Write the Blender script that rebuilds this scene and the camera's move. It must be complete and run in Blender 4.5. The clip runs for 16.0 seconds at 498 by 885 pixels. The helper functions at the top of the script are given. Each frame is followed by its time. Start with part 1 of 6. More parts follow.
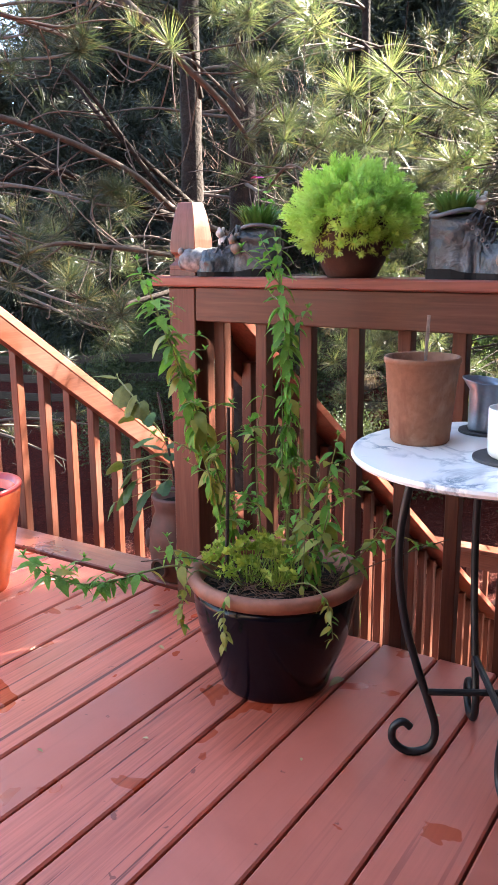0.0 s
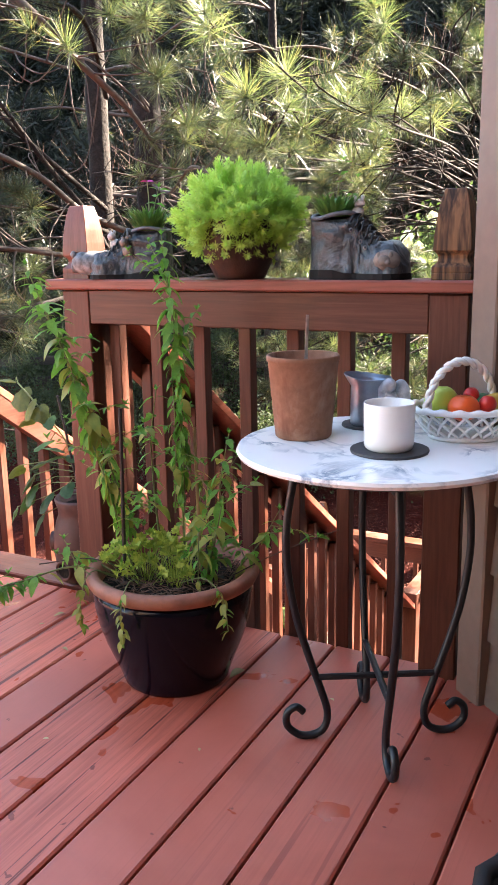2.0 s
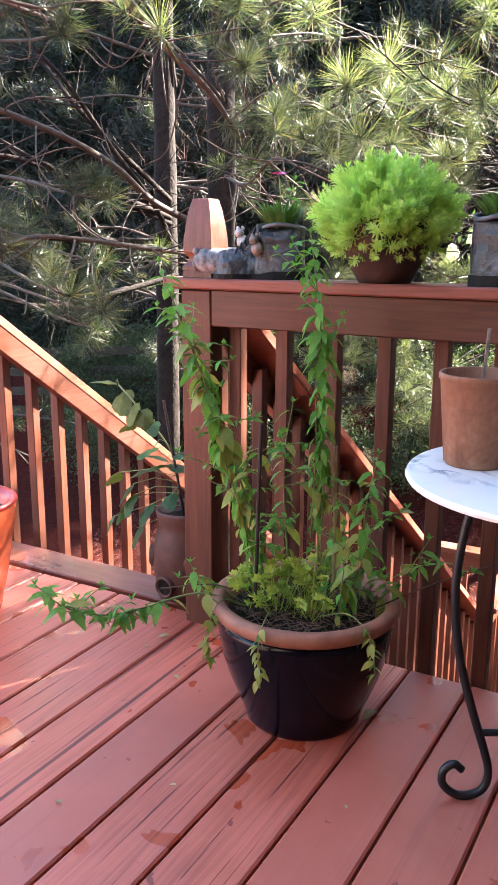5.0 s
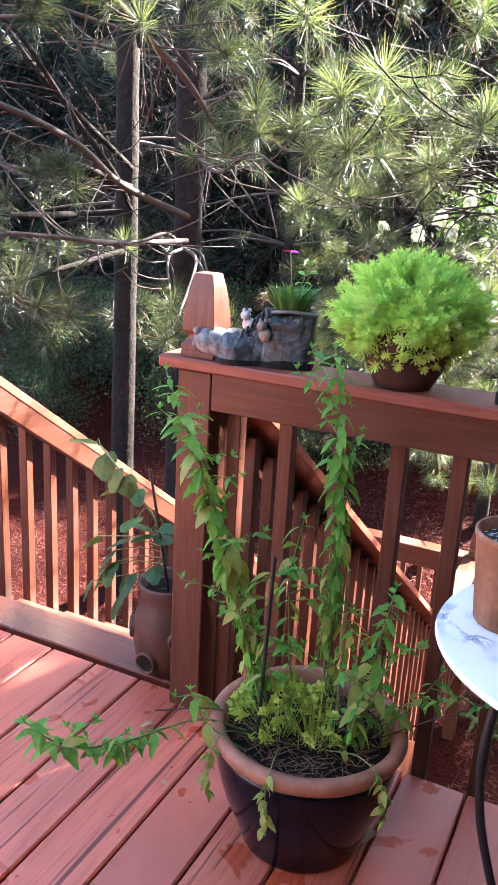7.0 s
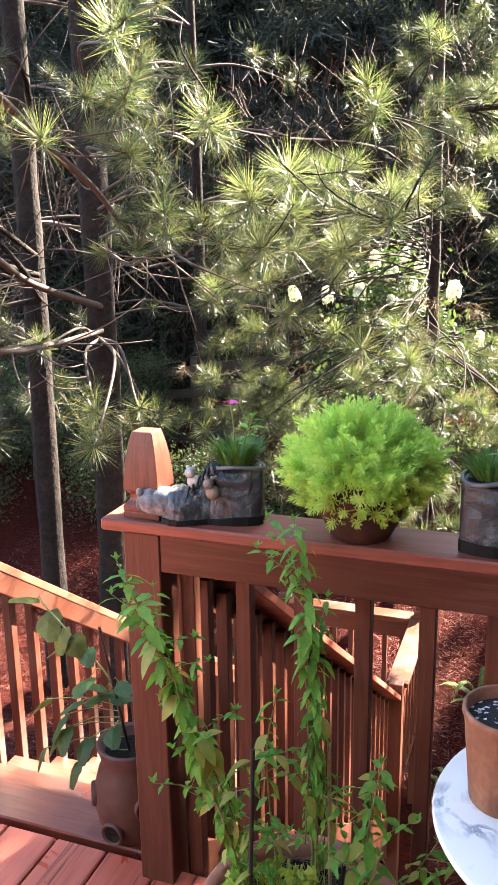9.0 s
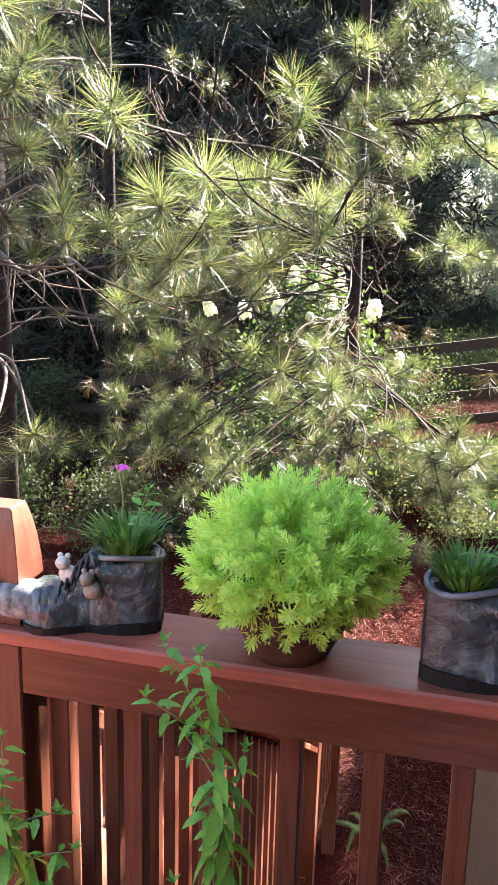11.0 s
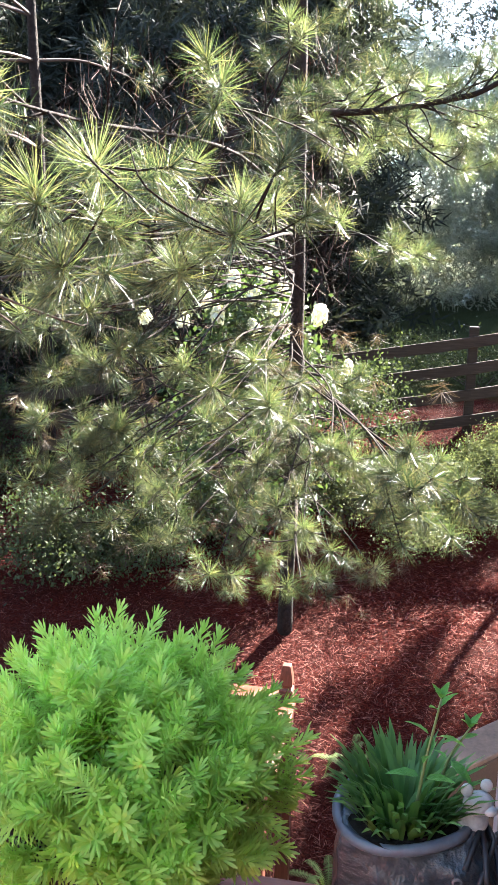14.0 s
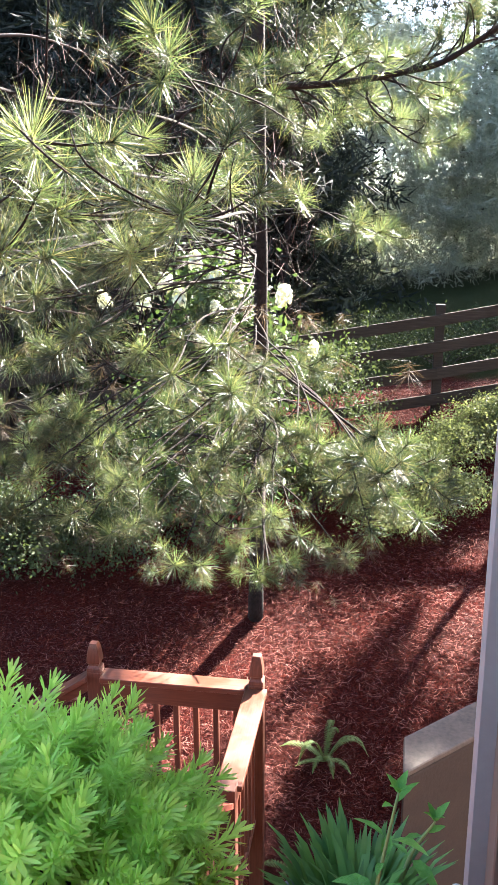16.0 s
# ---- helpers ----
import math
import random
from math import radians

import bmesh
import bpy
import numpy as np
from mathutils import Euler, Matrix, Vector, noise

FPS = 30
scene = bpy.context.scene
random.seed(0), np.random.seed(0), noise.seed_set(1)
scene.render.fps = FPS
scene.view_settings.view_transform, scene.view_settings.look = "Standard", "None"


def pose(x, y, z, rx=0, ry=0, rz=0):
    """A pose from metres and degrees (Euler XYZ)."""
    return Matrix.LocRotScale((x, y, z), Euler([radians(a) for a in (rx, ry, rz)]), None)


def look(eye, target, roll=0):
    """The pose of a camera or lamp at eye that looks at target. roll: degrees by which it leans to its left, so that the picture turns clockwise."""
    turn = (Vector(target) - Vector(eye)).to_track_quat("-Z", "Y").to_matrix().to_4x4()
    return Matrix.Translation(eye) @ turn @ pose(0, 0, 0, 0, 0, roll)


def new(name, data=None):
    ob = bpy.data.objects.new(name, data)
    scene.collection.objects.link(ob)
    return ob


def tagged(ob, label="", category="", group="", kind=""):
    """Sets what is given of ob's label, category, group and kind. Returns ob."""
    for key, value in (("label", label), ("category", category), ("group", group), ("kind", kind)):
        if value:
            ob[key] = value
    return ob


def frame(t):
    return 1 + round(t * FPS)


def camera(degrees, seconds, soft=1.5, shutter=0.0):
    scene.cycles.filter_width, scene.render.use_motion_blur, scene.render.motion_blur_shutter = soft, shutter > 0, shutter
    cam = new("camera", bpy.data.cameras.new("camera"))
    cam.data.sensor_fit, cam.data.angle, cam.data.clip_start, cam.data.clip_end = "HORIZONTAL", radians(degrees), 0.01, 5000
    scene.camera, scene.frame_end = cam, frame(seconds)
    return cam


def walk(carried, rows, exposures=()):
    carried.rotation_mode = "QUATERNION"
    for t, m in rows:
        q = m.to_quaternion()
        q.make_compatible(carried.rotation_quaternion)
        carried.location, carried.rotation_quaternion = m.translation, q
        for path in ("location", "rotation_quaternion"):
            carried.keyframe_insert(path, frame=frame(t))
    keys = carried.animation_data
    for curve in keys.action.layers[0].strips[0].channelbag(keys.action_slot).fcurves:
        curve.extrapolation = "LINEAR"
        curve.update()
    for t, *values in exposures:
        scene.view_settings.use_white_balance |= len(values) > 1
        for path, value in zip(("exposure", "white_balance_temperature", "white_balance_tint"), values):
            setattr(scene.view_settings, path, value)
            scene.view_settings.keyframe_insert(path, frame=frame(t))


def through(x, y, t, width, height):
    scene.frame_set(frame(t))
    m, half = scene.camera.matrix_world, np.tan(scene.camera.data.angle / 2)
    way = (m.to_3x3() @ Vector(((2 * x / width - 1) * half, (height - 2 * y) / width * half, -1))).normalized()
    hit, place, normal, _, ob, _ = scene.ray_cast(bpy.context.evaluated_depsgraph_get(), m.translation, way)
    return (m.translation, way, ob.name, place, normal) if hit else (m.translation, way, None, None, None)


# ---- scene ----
cam = camera(33.1, 16.0, soft=1.3)
METRES, EYE, TILT, LEAN, TURN = 2.62, 1.0, 0.0, 0.0, 32.8
ROWS = [
    (0.0, 0.0, 0.0, 0.0, -0.11, -13.06, 0.49),
    (0.5, 0.0082, -0.0043, 0.0011, -1.26, -12.95, 0.81),
    (1.0, 0.0167, -0.0075, 0.0024, -2.96, -13.13, 1.12),
    (1.5, 0.0233, -0.0117, 0.0025, -4.5, -13.28, 0.98),
    (2.0, 0.0272, -0.0176, 0.0029, -5.49, -13.2, 1.0),
    (2.5, 0.0286, -0.0189, 0.0026, -5.86, -13.07, 1.13),
    (3.0, 0.0274, -0.0166, 0.0038, -5.7, -12.72, 1.13),
    (3.5, 0.0201, -0.0126, 0.0062, -4.69, -12.19, 0.59),
    (4.0, 0.0031, -0.0053, 0.0075, -2.32, -12.03, -0.23),
    (6.5, -0.1208, 0.1525, 0.024, -5.64, -17.18, -2.14),
    (7.0, -0.1077, 0.1468, 0.1257, -6.29, -17.55, -3.09),
    (7.5, -0.0924, 0.1332, 0.1797, -7.37, -16.87, -2.21),
    (8.0, -0.0896, 0.1343, 0.1942, -7.4, -16.09, -0.86),
    (8.5, -0.1035, 0.1668, 0.2, -9.43, -14.9, 0.27),
    (9.0, -0.1223, 0.2059, 0.2038, -12.87, -14.22, 0.88),
    (9.5, -0.1225, 0.2353, 0.1992, -14.6, -14.62, 0.59),
    (10.0, -0.1099, 0.2848, 0.201, -15.83, -14.1, -0.27),
    (12.5, -0.0224, 0.4565, 0.2082, -20.41, -13.35, -1.81),
    (13.0, 0.0059, 0.4735, 0.2056, -19.36, -13.69, -1.58),
    (13.5, 0.0241, 0.495, 0.2024, -20.08, -13.67, -1.28),
    (14.0, 0.0418, 0.5333, 0.2055, -21.49, -13.3, -0.73),
    (14.5, 0.0478, 0.5591, 0.209, -22.88, -12.91, -0.05),
    (15.0, 0.0529, 0.5725, 0.2081, -24.46, -13.21, 0.56),
    (15.5, 0.0636, 0.5756, 0.2059, -24.75, -14.05, 0.51),
    (16.0, 0.0785, 0.5792, 0.2051, -23.74, -14.6, 0.11),
]
walk(cam, [(t, pose(0, 0, EYE, TILT, LEAN, TURN) @ pose(METRES * x, METRES * y, METRES * z, 90 + pitch, roll, yaw)) for t, x, y, z, yaw, pitch, roll in ROWS], [(0.0, 4.6, 6800, 10), (1.5, 4.62, 6900, 10), (3.0, 4.64, 7400, 10), (4.2, 4.62, 7000, 10), (6.4, 4.64, 6100, 10), (7.2, 4.6, 6200, 10), (8.0, 4.5, 6900, 10), (9.5, 4.48, 7000, 10), (12.5, 4.42, 6300, 10), (16.0, 4.4, 6250, 10)])

# ---- world and light ----
SUN_AZ, SUN_EL = 61.0, 37.0
sun_dir = Vector((math.cos(radians(SUN_AZ)) * math.cos(radians(SUN_EL)), math.sin(radians(SUN_AZ)) * math.cos(radians(SUN_EL)), math.sin(radians(SUN_EL))))
world = bpy.data.worlds.new("sky")
scene.world = world
world.use_nodes = True
wn = world.node_tree.nodes
sky = wn.new("ShaderNodeTexSky")
sky.sky_type, sky.sun_disc = "NISHITA", False
sky.sun_elevation, sky.sun_rotation = radians(SUN_EL), radians(90 - SUN_AZ)
wn["Background"].inputs[1].default_value = 0.054
world.node_tree.links.new(sky.outputs[0], wn["Background"].inputs[0])
sun = new("sun", bpy.data.lights.new("sun", "SUN"))
sun.data.energy, sun.data.angle, sun.data.color = 5.0, radians(0.6), (1.0, 0.93, 0.82)
sun.matrix_world = look(sun_dir * 40, (0, 0, 0))


# ---- materials ----
def material(name, rough=0.6, metal=0.0, spec=0.5):
    m = bpy.data.materials.new(name)
    m.use_nodes = True
    b = m.node_tree.nodes["Principled BSDF"]
    b.inputs["Roughness"].default_value = rough
    b.inputs["Metallic"].default_value = metal
    b.inputs["Specular IOR Level"].default_value = spec
    return m, m.node_tree, b


def node(nt, kind, **values):
    n = nt.nodes.new(kind)
    for key, value in values.items():
        n.inputs[key].default_value = value
    return n


def ramp(nt, fac, stops):
    r = nt.nodes.new("ShaderNodeValToRGB")
    while len(r.color_ramp.elements) < len(stops):
        r.color_ramp.elements.new(0.5)
    for e, (p, c) in zip(r.color_ramp.elements, stops):
        e.position, e.color = p, (*c, 1)
    nt.links.new(fac, r.inputs[0])
    return r.outputs[0]


def mix(nt, fac, a, b, kind="MIX"):
    m = nt.nodes.new("ShaderNodeMix")
    m.data_type, m.blend_type = "RGBA", kind
    for socket, value in ((m.inputs[0], fac), (m.inputs[6], a), (m.inputs[7], b)):
        if isinstance(value, bpy.types.NodeSocket):
            nt.links.new(value, socket)
        elif isinstance(value, tuple):
            socket.default_value = (*value, 1)
        else:
            socket.default_value = value
    return m.outputs[2]


def coords(nt, scale=(1, 1, 1), which="Object"):
    c = nt.nodes.new("ShaderNodeTexCoord")
    p = nt.nodes.new("ShaderNodeMapping")
    p.inputs["Scale"].default_value = scale
    nt.links.new(c.outputs[which], p.inputs[0])
    return p.outputs[0]


def noise_of(nt, vector, scale, detail=4.0, rough=0.6, distort=0.0):
    n = node(nt, "ShaderNodeTexNoise", Scale=scale, Detail=detail, Roughness=rough, Distortion=distort)
    nt.links.new(vector, n.inputs["Vector"])
    return n.outputs[0]


def bump(nt, b, height, strength=0.3, distance=0.01):
    n = node(nt, "ShaderNodeBump", Strength=strength, Distance=distance)
    nt.links.new(height, n.inputs["Height"])
    nt.links.new(n.outputs[0], b.inputs["Normal"])


def island(nt):
    return nt.nodes.new("ShaderNodeNewGeometry").outputs["Random Per Island"]


def own(nt):
    return nt.nodes.new("ShaderNodeObjectInfo").outputs["Random"]


def plain(name, colour, rough=0.6, metal=0.0, vary=0.15, scale=30.0, relief=0.1, spec=0.5, distance=0.002):
    """A surface of one colour with fine and coarse variation."""
    m, nt, b = material(name, rough, metal, spec)
    p = coords(nt)
    fine = noise_of(nt, p, scale, 5)
    coarse = noise_of(nt, p, scale / 7, 3)
    dark = tuple(c * (1 - vary) for c in colour)
    light = tuple(min(1, c * (1 + vary)) for c in colour)
    c1 = ramp(nt, fine, [(0.3, dark), (0.7, light)])
    c2 = ramp(nt, coarse, [(0.35, (1 - vary,) * 3), (0.65, (1, 1, 1))])
    nt.links.new(mix(nt, 1.0, c1, c2, "MULTIPLY"), b.inputs["Base Color"])
    bump(nt, b, fine, relief, distance)
    return m


def stained_wood(name, colour, along, rough=0.45, wear=0.5, seed_by_object=True, spec=0.5):
    """Solid-stained timber: grain, checks and faded patches. along: 0, 1, 2 for the axis of the grain."""
    m, nt, b = material(name, rough, 0, spec)
    c = nt.nodes.new("ShaderNodeTexCoord")
    vec = c.outputs["Object"]
    if seed_by_object:
        shift = nt.nodes.new("ShaderNodeVectorMath")
        shift.operation = "MULTIPLY_ADD"
        nt.links.new(own(nt), shift.inputs[0])
        shift.inputs[1].default_value = (7.3, 11.9, 5.1)
        nt.links.new(vec, shift.inputs[2])
        vec = shift.outputs[0]
    p = nt.nodes.new("ShaderNodeMapping")
    s = [1.0, 1.0, 1.0]
    s[along] = 0.05
    p.inputs["Scale"].default_value = s
    nt.links.new(vec, p.inputs[0])
    grain = noise_of(nt, p.outputs[0], 95, 6, 0.65, 0.6)
    checks = noise_of(nt, p.outputs[0], 42, 4, 0.6, 1.4)
    blotch = noise_of(nt, vec, 4.5, 4, 0.6, 0.3)
    dark = tuple(x * 0.62 for x in colour)
    light = tuple(min(1, x * 1.18 + 0.012) for x in colour)
    base = ramp(nt, grain, [(0.28, dark), (0.5, colour), (0.75, light)])
    crack = ramp(nt, checks, [(0.30, (0.35, 0.33, 0.33)), (0.36, (1, 1, 1))])
    fade = ramp(nt, blotch, [(0.36, (0.88, 0.87, 0.86)), (0.62, (1.08, 1.08, 1.08))])
    tone = ramp(nt, own(nt), [(0.0, (0.84, 0.85, 0.86)), (1.0, (1.12, 1.1, 1.08))])
    col = mix(nt, wear, base, mix(nt, 1.0, base, crack, "MULTIPLY"))
    col = mix(nt, 0.8, col, mix(nt, 1.0, col, fade, "MULTIPLY"))
    col = mix(nt, 0.9, col, mix(nt, 1.0, col, tone, "MULTIPLY"))
    rr = ramp(nt, blotch, [(0.35, (rough * 0.7,) * 3), (0.65, (min(1, rough * 1.3),) * 3)])
    nt.links.new(col, b.inputs["Base Color"])
    nt.links.new(rr, b.inputs["Roughness"])
    h = mix(nt, 0.5, grain, crack)
    bump(nt, b, h, 0.16, 0.003)
    return m


def leafy(name, dark, light, through=0.35, scale=14.0, per="island", rough=0.5, crinkle=0.0):
    """Foliage: diffuse, a share of light passing through, and a soft gloss."""
    m, nt, b = material(name, rough, 0, 0.35)
    r = island(nt) if per == "island" else own(nt)
    big = noise_of(nt, coords(nt), scale, 3)
    c = mix(nt, 0.5, ramp(nt, r, [(0, dark), (1, light)]), ramp(nt, big, [(0.33, dark), (0.67, light)]))
    nt.links.new(c, b.inputs["Base Color"])
    if crinkle:
        bump(nt, b, noise_of(nt, coords(nt), 190, 3, 0.6), crinkle, 0.004)
    t = nt.nodes.new("ShaderNodeBsdfTranslucent")
    bright = mix(nt, 1.0, c, (1.4, 1.4, 1.0), "MULTIPLY")
    nt.links.new(bright, t.inputs[0])
    k = nt.nodes.new("ShaderNodeMixShader")
    k.inputs[0].default_value = through
    nt.links.new(b.outputs[0], k.inputs[1])
    nt.links.new(t.outputs[0], k.inputs[2])
    nt.links.new(k.outputs[0], nt.nodes["Material Output"].inputs[0])
    return m


def deck_boards():
    """Opaque red deck stain: some boards smooth, others weathered with long open checks; damp patches; grain along y."""
    m, nt, b = material("deck_stain", 0.36, 0, 0.42)
    c = nt.nodes.new("ShaderNodeTexCoord")
    shift = nt.nodes.new("ShaderNodeVectorMath")
    shift.operation = "MULTIPLY_ADD"
    nt.links.new(own(nt), shift.inputs[0])
    shift.inputs[1].default_value = (7.3, 11.9, 5.1)
    nt.links.new(c.outputs["Object"], shift.inputs[2])
    vec = shift.outputs[0]

    def stretched(f):
        p = nt.nodes.new("ShaderNodeMapping")
        p.inputs["Scale"].default_value = (1, f, 1)
        nt.links.new(vec, p.inputs[0])
        return p.outputs[0]

    worn = ramp(nt, own(nt), [(0.14, (0.08, 0.08, 0.08)), (0.32, (0.5, 0.5, 0.5)), (0.50, (1, 1, 1))])
    grain = noise_of(nt, stretched(0.03), 120, 5, 0.6, 0.5)
    split = noise_of(nt, stretched(0.012), 42, 3, 0.5, 0.7)
    fine = noise_of(nt, stretched(0.02), 95, 3, 0.5, 0.4)
    blotch = noise_of(nt, vec, 3.2, 4, 0.6, 0.4)
    speck = noise_of(nt, vec, 26, 3, 0.5, 0.2)
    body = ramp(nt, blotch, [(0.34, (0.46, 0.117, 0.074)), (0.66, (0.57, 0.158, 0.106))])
    tone = ramp(nt, own(nt), [(0.0, (0.90, 0.92, 0.94)), (0.5, (1.02, 1.0, 1.0)), (1.0, (1.1, 1.04, 0.98))])
    col = mix(nt, 1.0, body, tone, "MULTIPLY")
    streak = mix(nt, worn, (1, 1, 1), ramp(nt, grain, [(0.32, (0.74, 0.70, 0.68)), (0.55, (1, 1, 1)), (0.75, (1.08, 1.1, 1.12))]))
    col = mix(nt, 1.0, col, streak, "MULTIPLY")
    gaps = ramp(nt, split, [(0.325, (0.28, 0.22, 0.22)), (0.345, (0.85, 0.82, 0.82)), (0.38, (1, 1, 1))])
    hair = ramp(nt, fine, [(0.33, (0.35, 0.30, 0.30)), (0.38, (1, 1, 1))])
    cracks = mix(nt, worn, (1, 1, 1), mix(nt, 1.0, gaps, hair, "MULTIPLY"))
    col = mix(nt, 1.0, col, cracks, "MULTIPLY")
    chips = ramp(nt, speck, [(0.275, (0.45, 0.42, 0.42)), (0.29, (1, 1, 1))])
    col = mix(nt, 1.0, col, chips, "MULTIPLY")
    damp = ramp(nt, noise_of(nt, vec, 6.0, 3, 0.5, 0.6), [(0.645, (0, 0, 0)), (0.665, (1, 1, 1))])
    col = mix(nt, damp, col, mix(nt, 1.0, col, (0.86, 0.58, 0.40), "MULTIPLY"))
    nt.links.new(col, b.inputs["Base Color"])
    rough = ramp(nt, blotch, [(0.35, (0.32, 0.32, 0.32)), (0.65, (0.46, 0.46, 0.46))])
    nt.links.new(mix(nt, damp, rough, (0.12, 0.12, 0.12)), b.inputs["Roughness"])
    bump(nt, b, mix(nt, 0.7, mix(nt, worn, (0.5, 0.5, 0.5), grain), cracks), 0.35, 0.003)
    return m


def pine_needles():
    """Long needles: old dark green, new yellow-green and dry tan; tuft tone also paints sunlit and shaded tufts, varied
    per needle.
    """
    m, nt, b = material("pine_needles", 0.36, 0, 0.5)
    lit_tone = nt.nodes.new("ShaderNodeAttribute")
    lit_tone.attribute_name = "lit_tone"
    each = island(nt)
    tuft = ramp(nt, lit_tone.outputs["Fac"], [(0.0, (0.009, 0.016, 0.009)), (0.4, (0.027, 0.040, 0.019)), (0.7, (0.068, 0.088, 0.039)), (1.0, (0.128, 0.150, 0.074))])
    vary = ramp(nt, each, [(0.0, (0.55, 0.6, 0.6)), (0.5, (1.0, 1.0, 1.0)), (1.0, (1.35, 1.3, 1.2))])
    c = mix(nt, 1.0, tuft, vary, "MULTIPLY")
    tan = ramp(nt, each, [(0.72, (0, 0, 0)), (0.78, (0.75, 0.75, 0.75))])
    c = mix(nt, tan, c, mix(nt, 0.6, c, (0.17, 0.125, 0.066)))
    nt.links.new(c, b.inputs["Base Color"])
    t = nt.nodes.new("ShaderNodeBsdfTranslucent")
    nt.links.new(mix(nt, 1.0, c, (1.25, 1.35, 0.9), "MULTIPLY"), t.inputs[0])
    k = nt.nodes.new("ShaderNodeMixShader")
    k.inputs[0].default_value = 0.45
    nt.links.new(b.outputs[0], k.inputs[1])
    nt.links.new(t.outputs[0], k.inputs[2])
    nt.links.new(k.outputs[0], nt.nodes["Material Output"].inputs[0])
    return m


# Darker than deck and cap stain: the railing's shade is put into the colour.
RED_SHADED = (0.088, 0.0265, 0.0148)
M_deck = deck_boards()
# Far below the deck's stain: dappled shade at the stair head painted in.
M_deck_x = stained_wood("deck_stain_x_shaded", (0.15, 0.040, 0.024), 0, 0.36, 0.3)
M_rail_x = stained_wood("rail_stain_x", RED_SHADED, 0, 0.42, 0.06, spec=0.35)
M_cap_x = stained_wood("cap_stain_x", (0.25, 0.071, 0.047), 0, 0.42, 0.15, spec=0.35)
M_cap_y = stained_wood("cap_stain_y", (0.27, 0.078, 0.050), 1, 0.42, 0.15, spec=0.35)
M_rail_y = stained_wood("rail_stain_y", RED_SHADED, 1, 0.42, 0.06, spec=0.35)
M_post = stained_wood("post_stain", RED_SHADED, 2, 0.45, 0.06, spec=0.35)
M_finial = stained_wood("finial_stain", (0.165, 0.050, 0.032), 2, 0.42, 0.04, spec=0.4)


def striped_wood():
    """Bare softwood with bold dark growth lines along z."""
    m, nt, b = material("weathered_finial_wood", 0.6, 0, 0.3)
    line = noise_of(nt, coords(nt, (1, 1, 0.06)), 75, 3, 0.5, 0.4)
    fine = noise_of(nt, coords(nt, (1, 1, 0.04)), 260, 4)
    c = ramp(nt, line, [(0.38, (0.022, 0.011, 0.007)), (0.5, (0.10, 0.05, 0.024)), (0.62, (0.20, 0.105, 0.048))])
    nt.links.new(mix(nt, 0.3, c, mix(nt, 1.0, c, ramp(nt, fine, [(0.35, (0.4, 0.4, 0.4)), (0.6, (1, 1, 1))]), "MULTIPLY")), b.inputs["Base Color"])
    bump(nt, b, line, 0.3, 0.002)
    return m


M_rawwood = striped_wood()
M_fence = stained_wood("fence_wood", (0.030, 0.022, 0.017), 0, 0.8, 0.5, spec=0.12)
M_siding = plain("house_siding_paint", (0.145, 0.10, 0.076), 0.6, 0, 0.1, 40, 0.1)
M_trim = plain("house_trim_paint", (0.185, 0.125, 0.095), 0.55, 0, 0.08, 30, 0.08)
M_spout = plain("downspout_metal", (0.30, 0.28, 0.27), 0.4, 0.0, 0.06, 20, 0.03)
# Coping and stucco darkened below tan: the low wall's shade is in both colours.
M_coping = plain("shaded_coping", (0.075, 0.052, 0.040), 0.8, 0, 0.3, 40, 0.4)
M_stucco = plain("shaded_stucco", (0.034, 0.022, 0.016), 0.85, 0, 0.15, 60, 0.5, 0.3, 0.004)
M_roof = plain("roof_shingle", (0.10, 0.09, 0.085), 0.9, 0, 0.2, 30, 0.4)
M_glaze = plain("navy_glaze", (0.003, 0.003, 0.008), 0.16, 0, 0.2, 12, 0.03, 0.22)
M_clay_red = plain("red_clay", (0.095, 0.036, 0.026), 0.6, 0, 0.3, 22, 0.2)


def terracotta():
    """Old fired clay with pale bloom and dark damp marks."""
    m, nt, b = material("terracotta", 0.8, 0, 0.3)
    p = coords(nt)
    fine, patchy = noise_of(nt, p, 70, 5), noise_of(nt, p, 11, 5, 0.65, 0.5)
    down = noise_of(nt, coords(nt, (1, 1, 0.25)), 22, 4, 0.6)
    c = ramp(nt, fine, [(0.3, (0.205, 0.094, 0.053)), (0.7, (0.27, 0.130, 0.076))])
    c = mix(nt, ramp(nt, patchy, [(0.50, (0, 0, 0)), (0.66, (0.55, 0.55, 0.55))]), c, (0.40, 0.25, 0.18))
    c = mix(nt, ramp(nt, down, [(0.34, (0.75, 0.75, 0.75)), (0.47, (0, 0, 0))]), c, (0.15, 0.058, 0.032))
    nt.links.new(c, b.inputs["Base Color"])
    bump(nt, b, fine, 0.2, 0.002)
    return m


M_terra = terracotta()
M_terra_pale = plain("terracotta_rim", (0.33, 0.13, 0.078), 0.65, 0, 0.24, 26, 0.15)
M_dark_clay = plain("dark_clay", (0.044, 0.017, 0.010), 0.6, 0, 0.5, 20, 0.8, 0.4, 0.008)
M_soil = plain("potting_soil", (0.022, 0.016, 0.012), 0.95, 0, 0.5, 120, 1.0, 0.2, 0.006)
M_iron = plain("black_iron", (0.007, 0.009, 0.012), 0.45, 0.0, 0.3, 60, 0.25)
M_white_glaze = plain("white_ceramic", (0.86, 0.85, 0.81), 0.22, 0, 0.03, 10, 0.02)
M_slate = plain("slate_coaster", (0.045, 0.04, 0.043), 0.6, 0, 0.3, 40, 0.3)
M_zinc = plain("galvanised_metal", (0.34, 0.38, 0.44), 0.36, 0.75, 0.2, 25, 0.08)
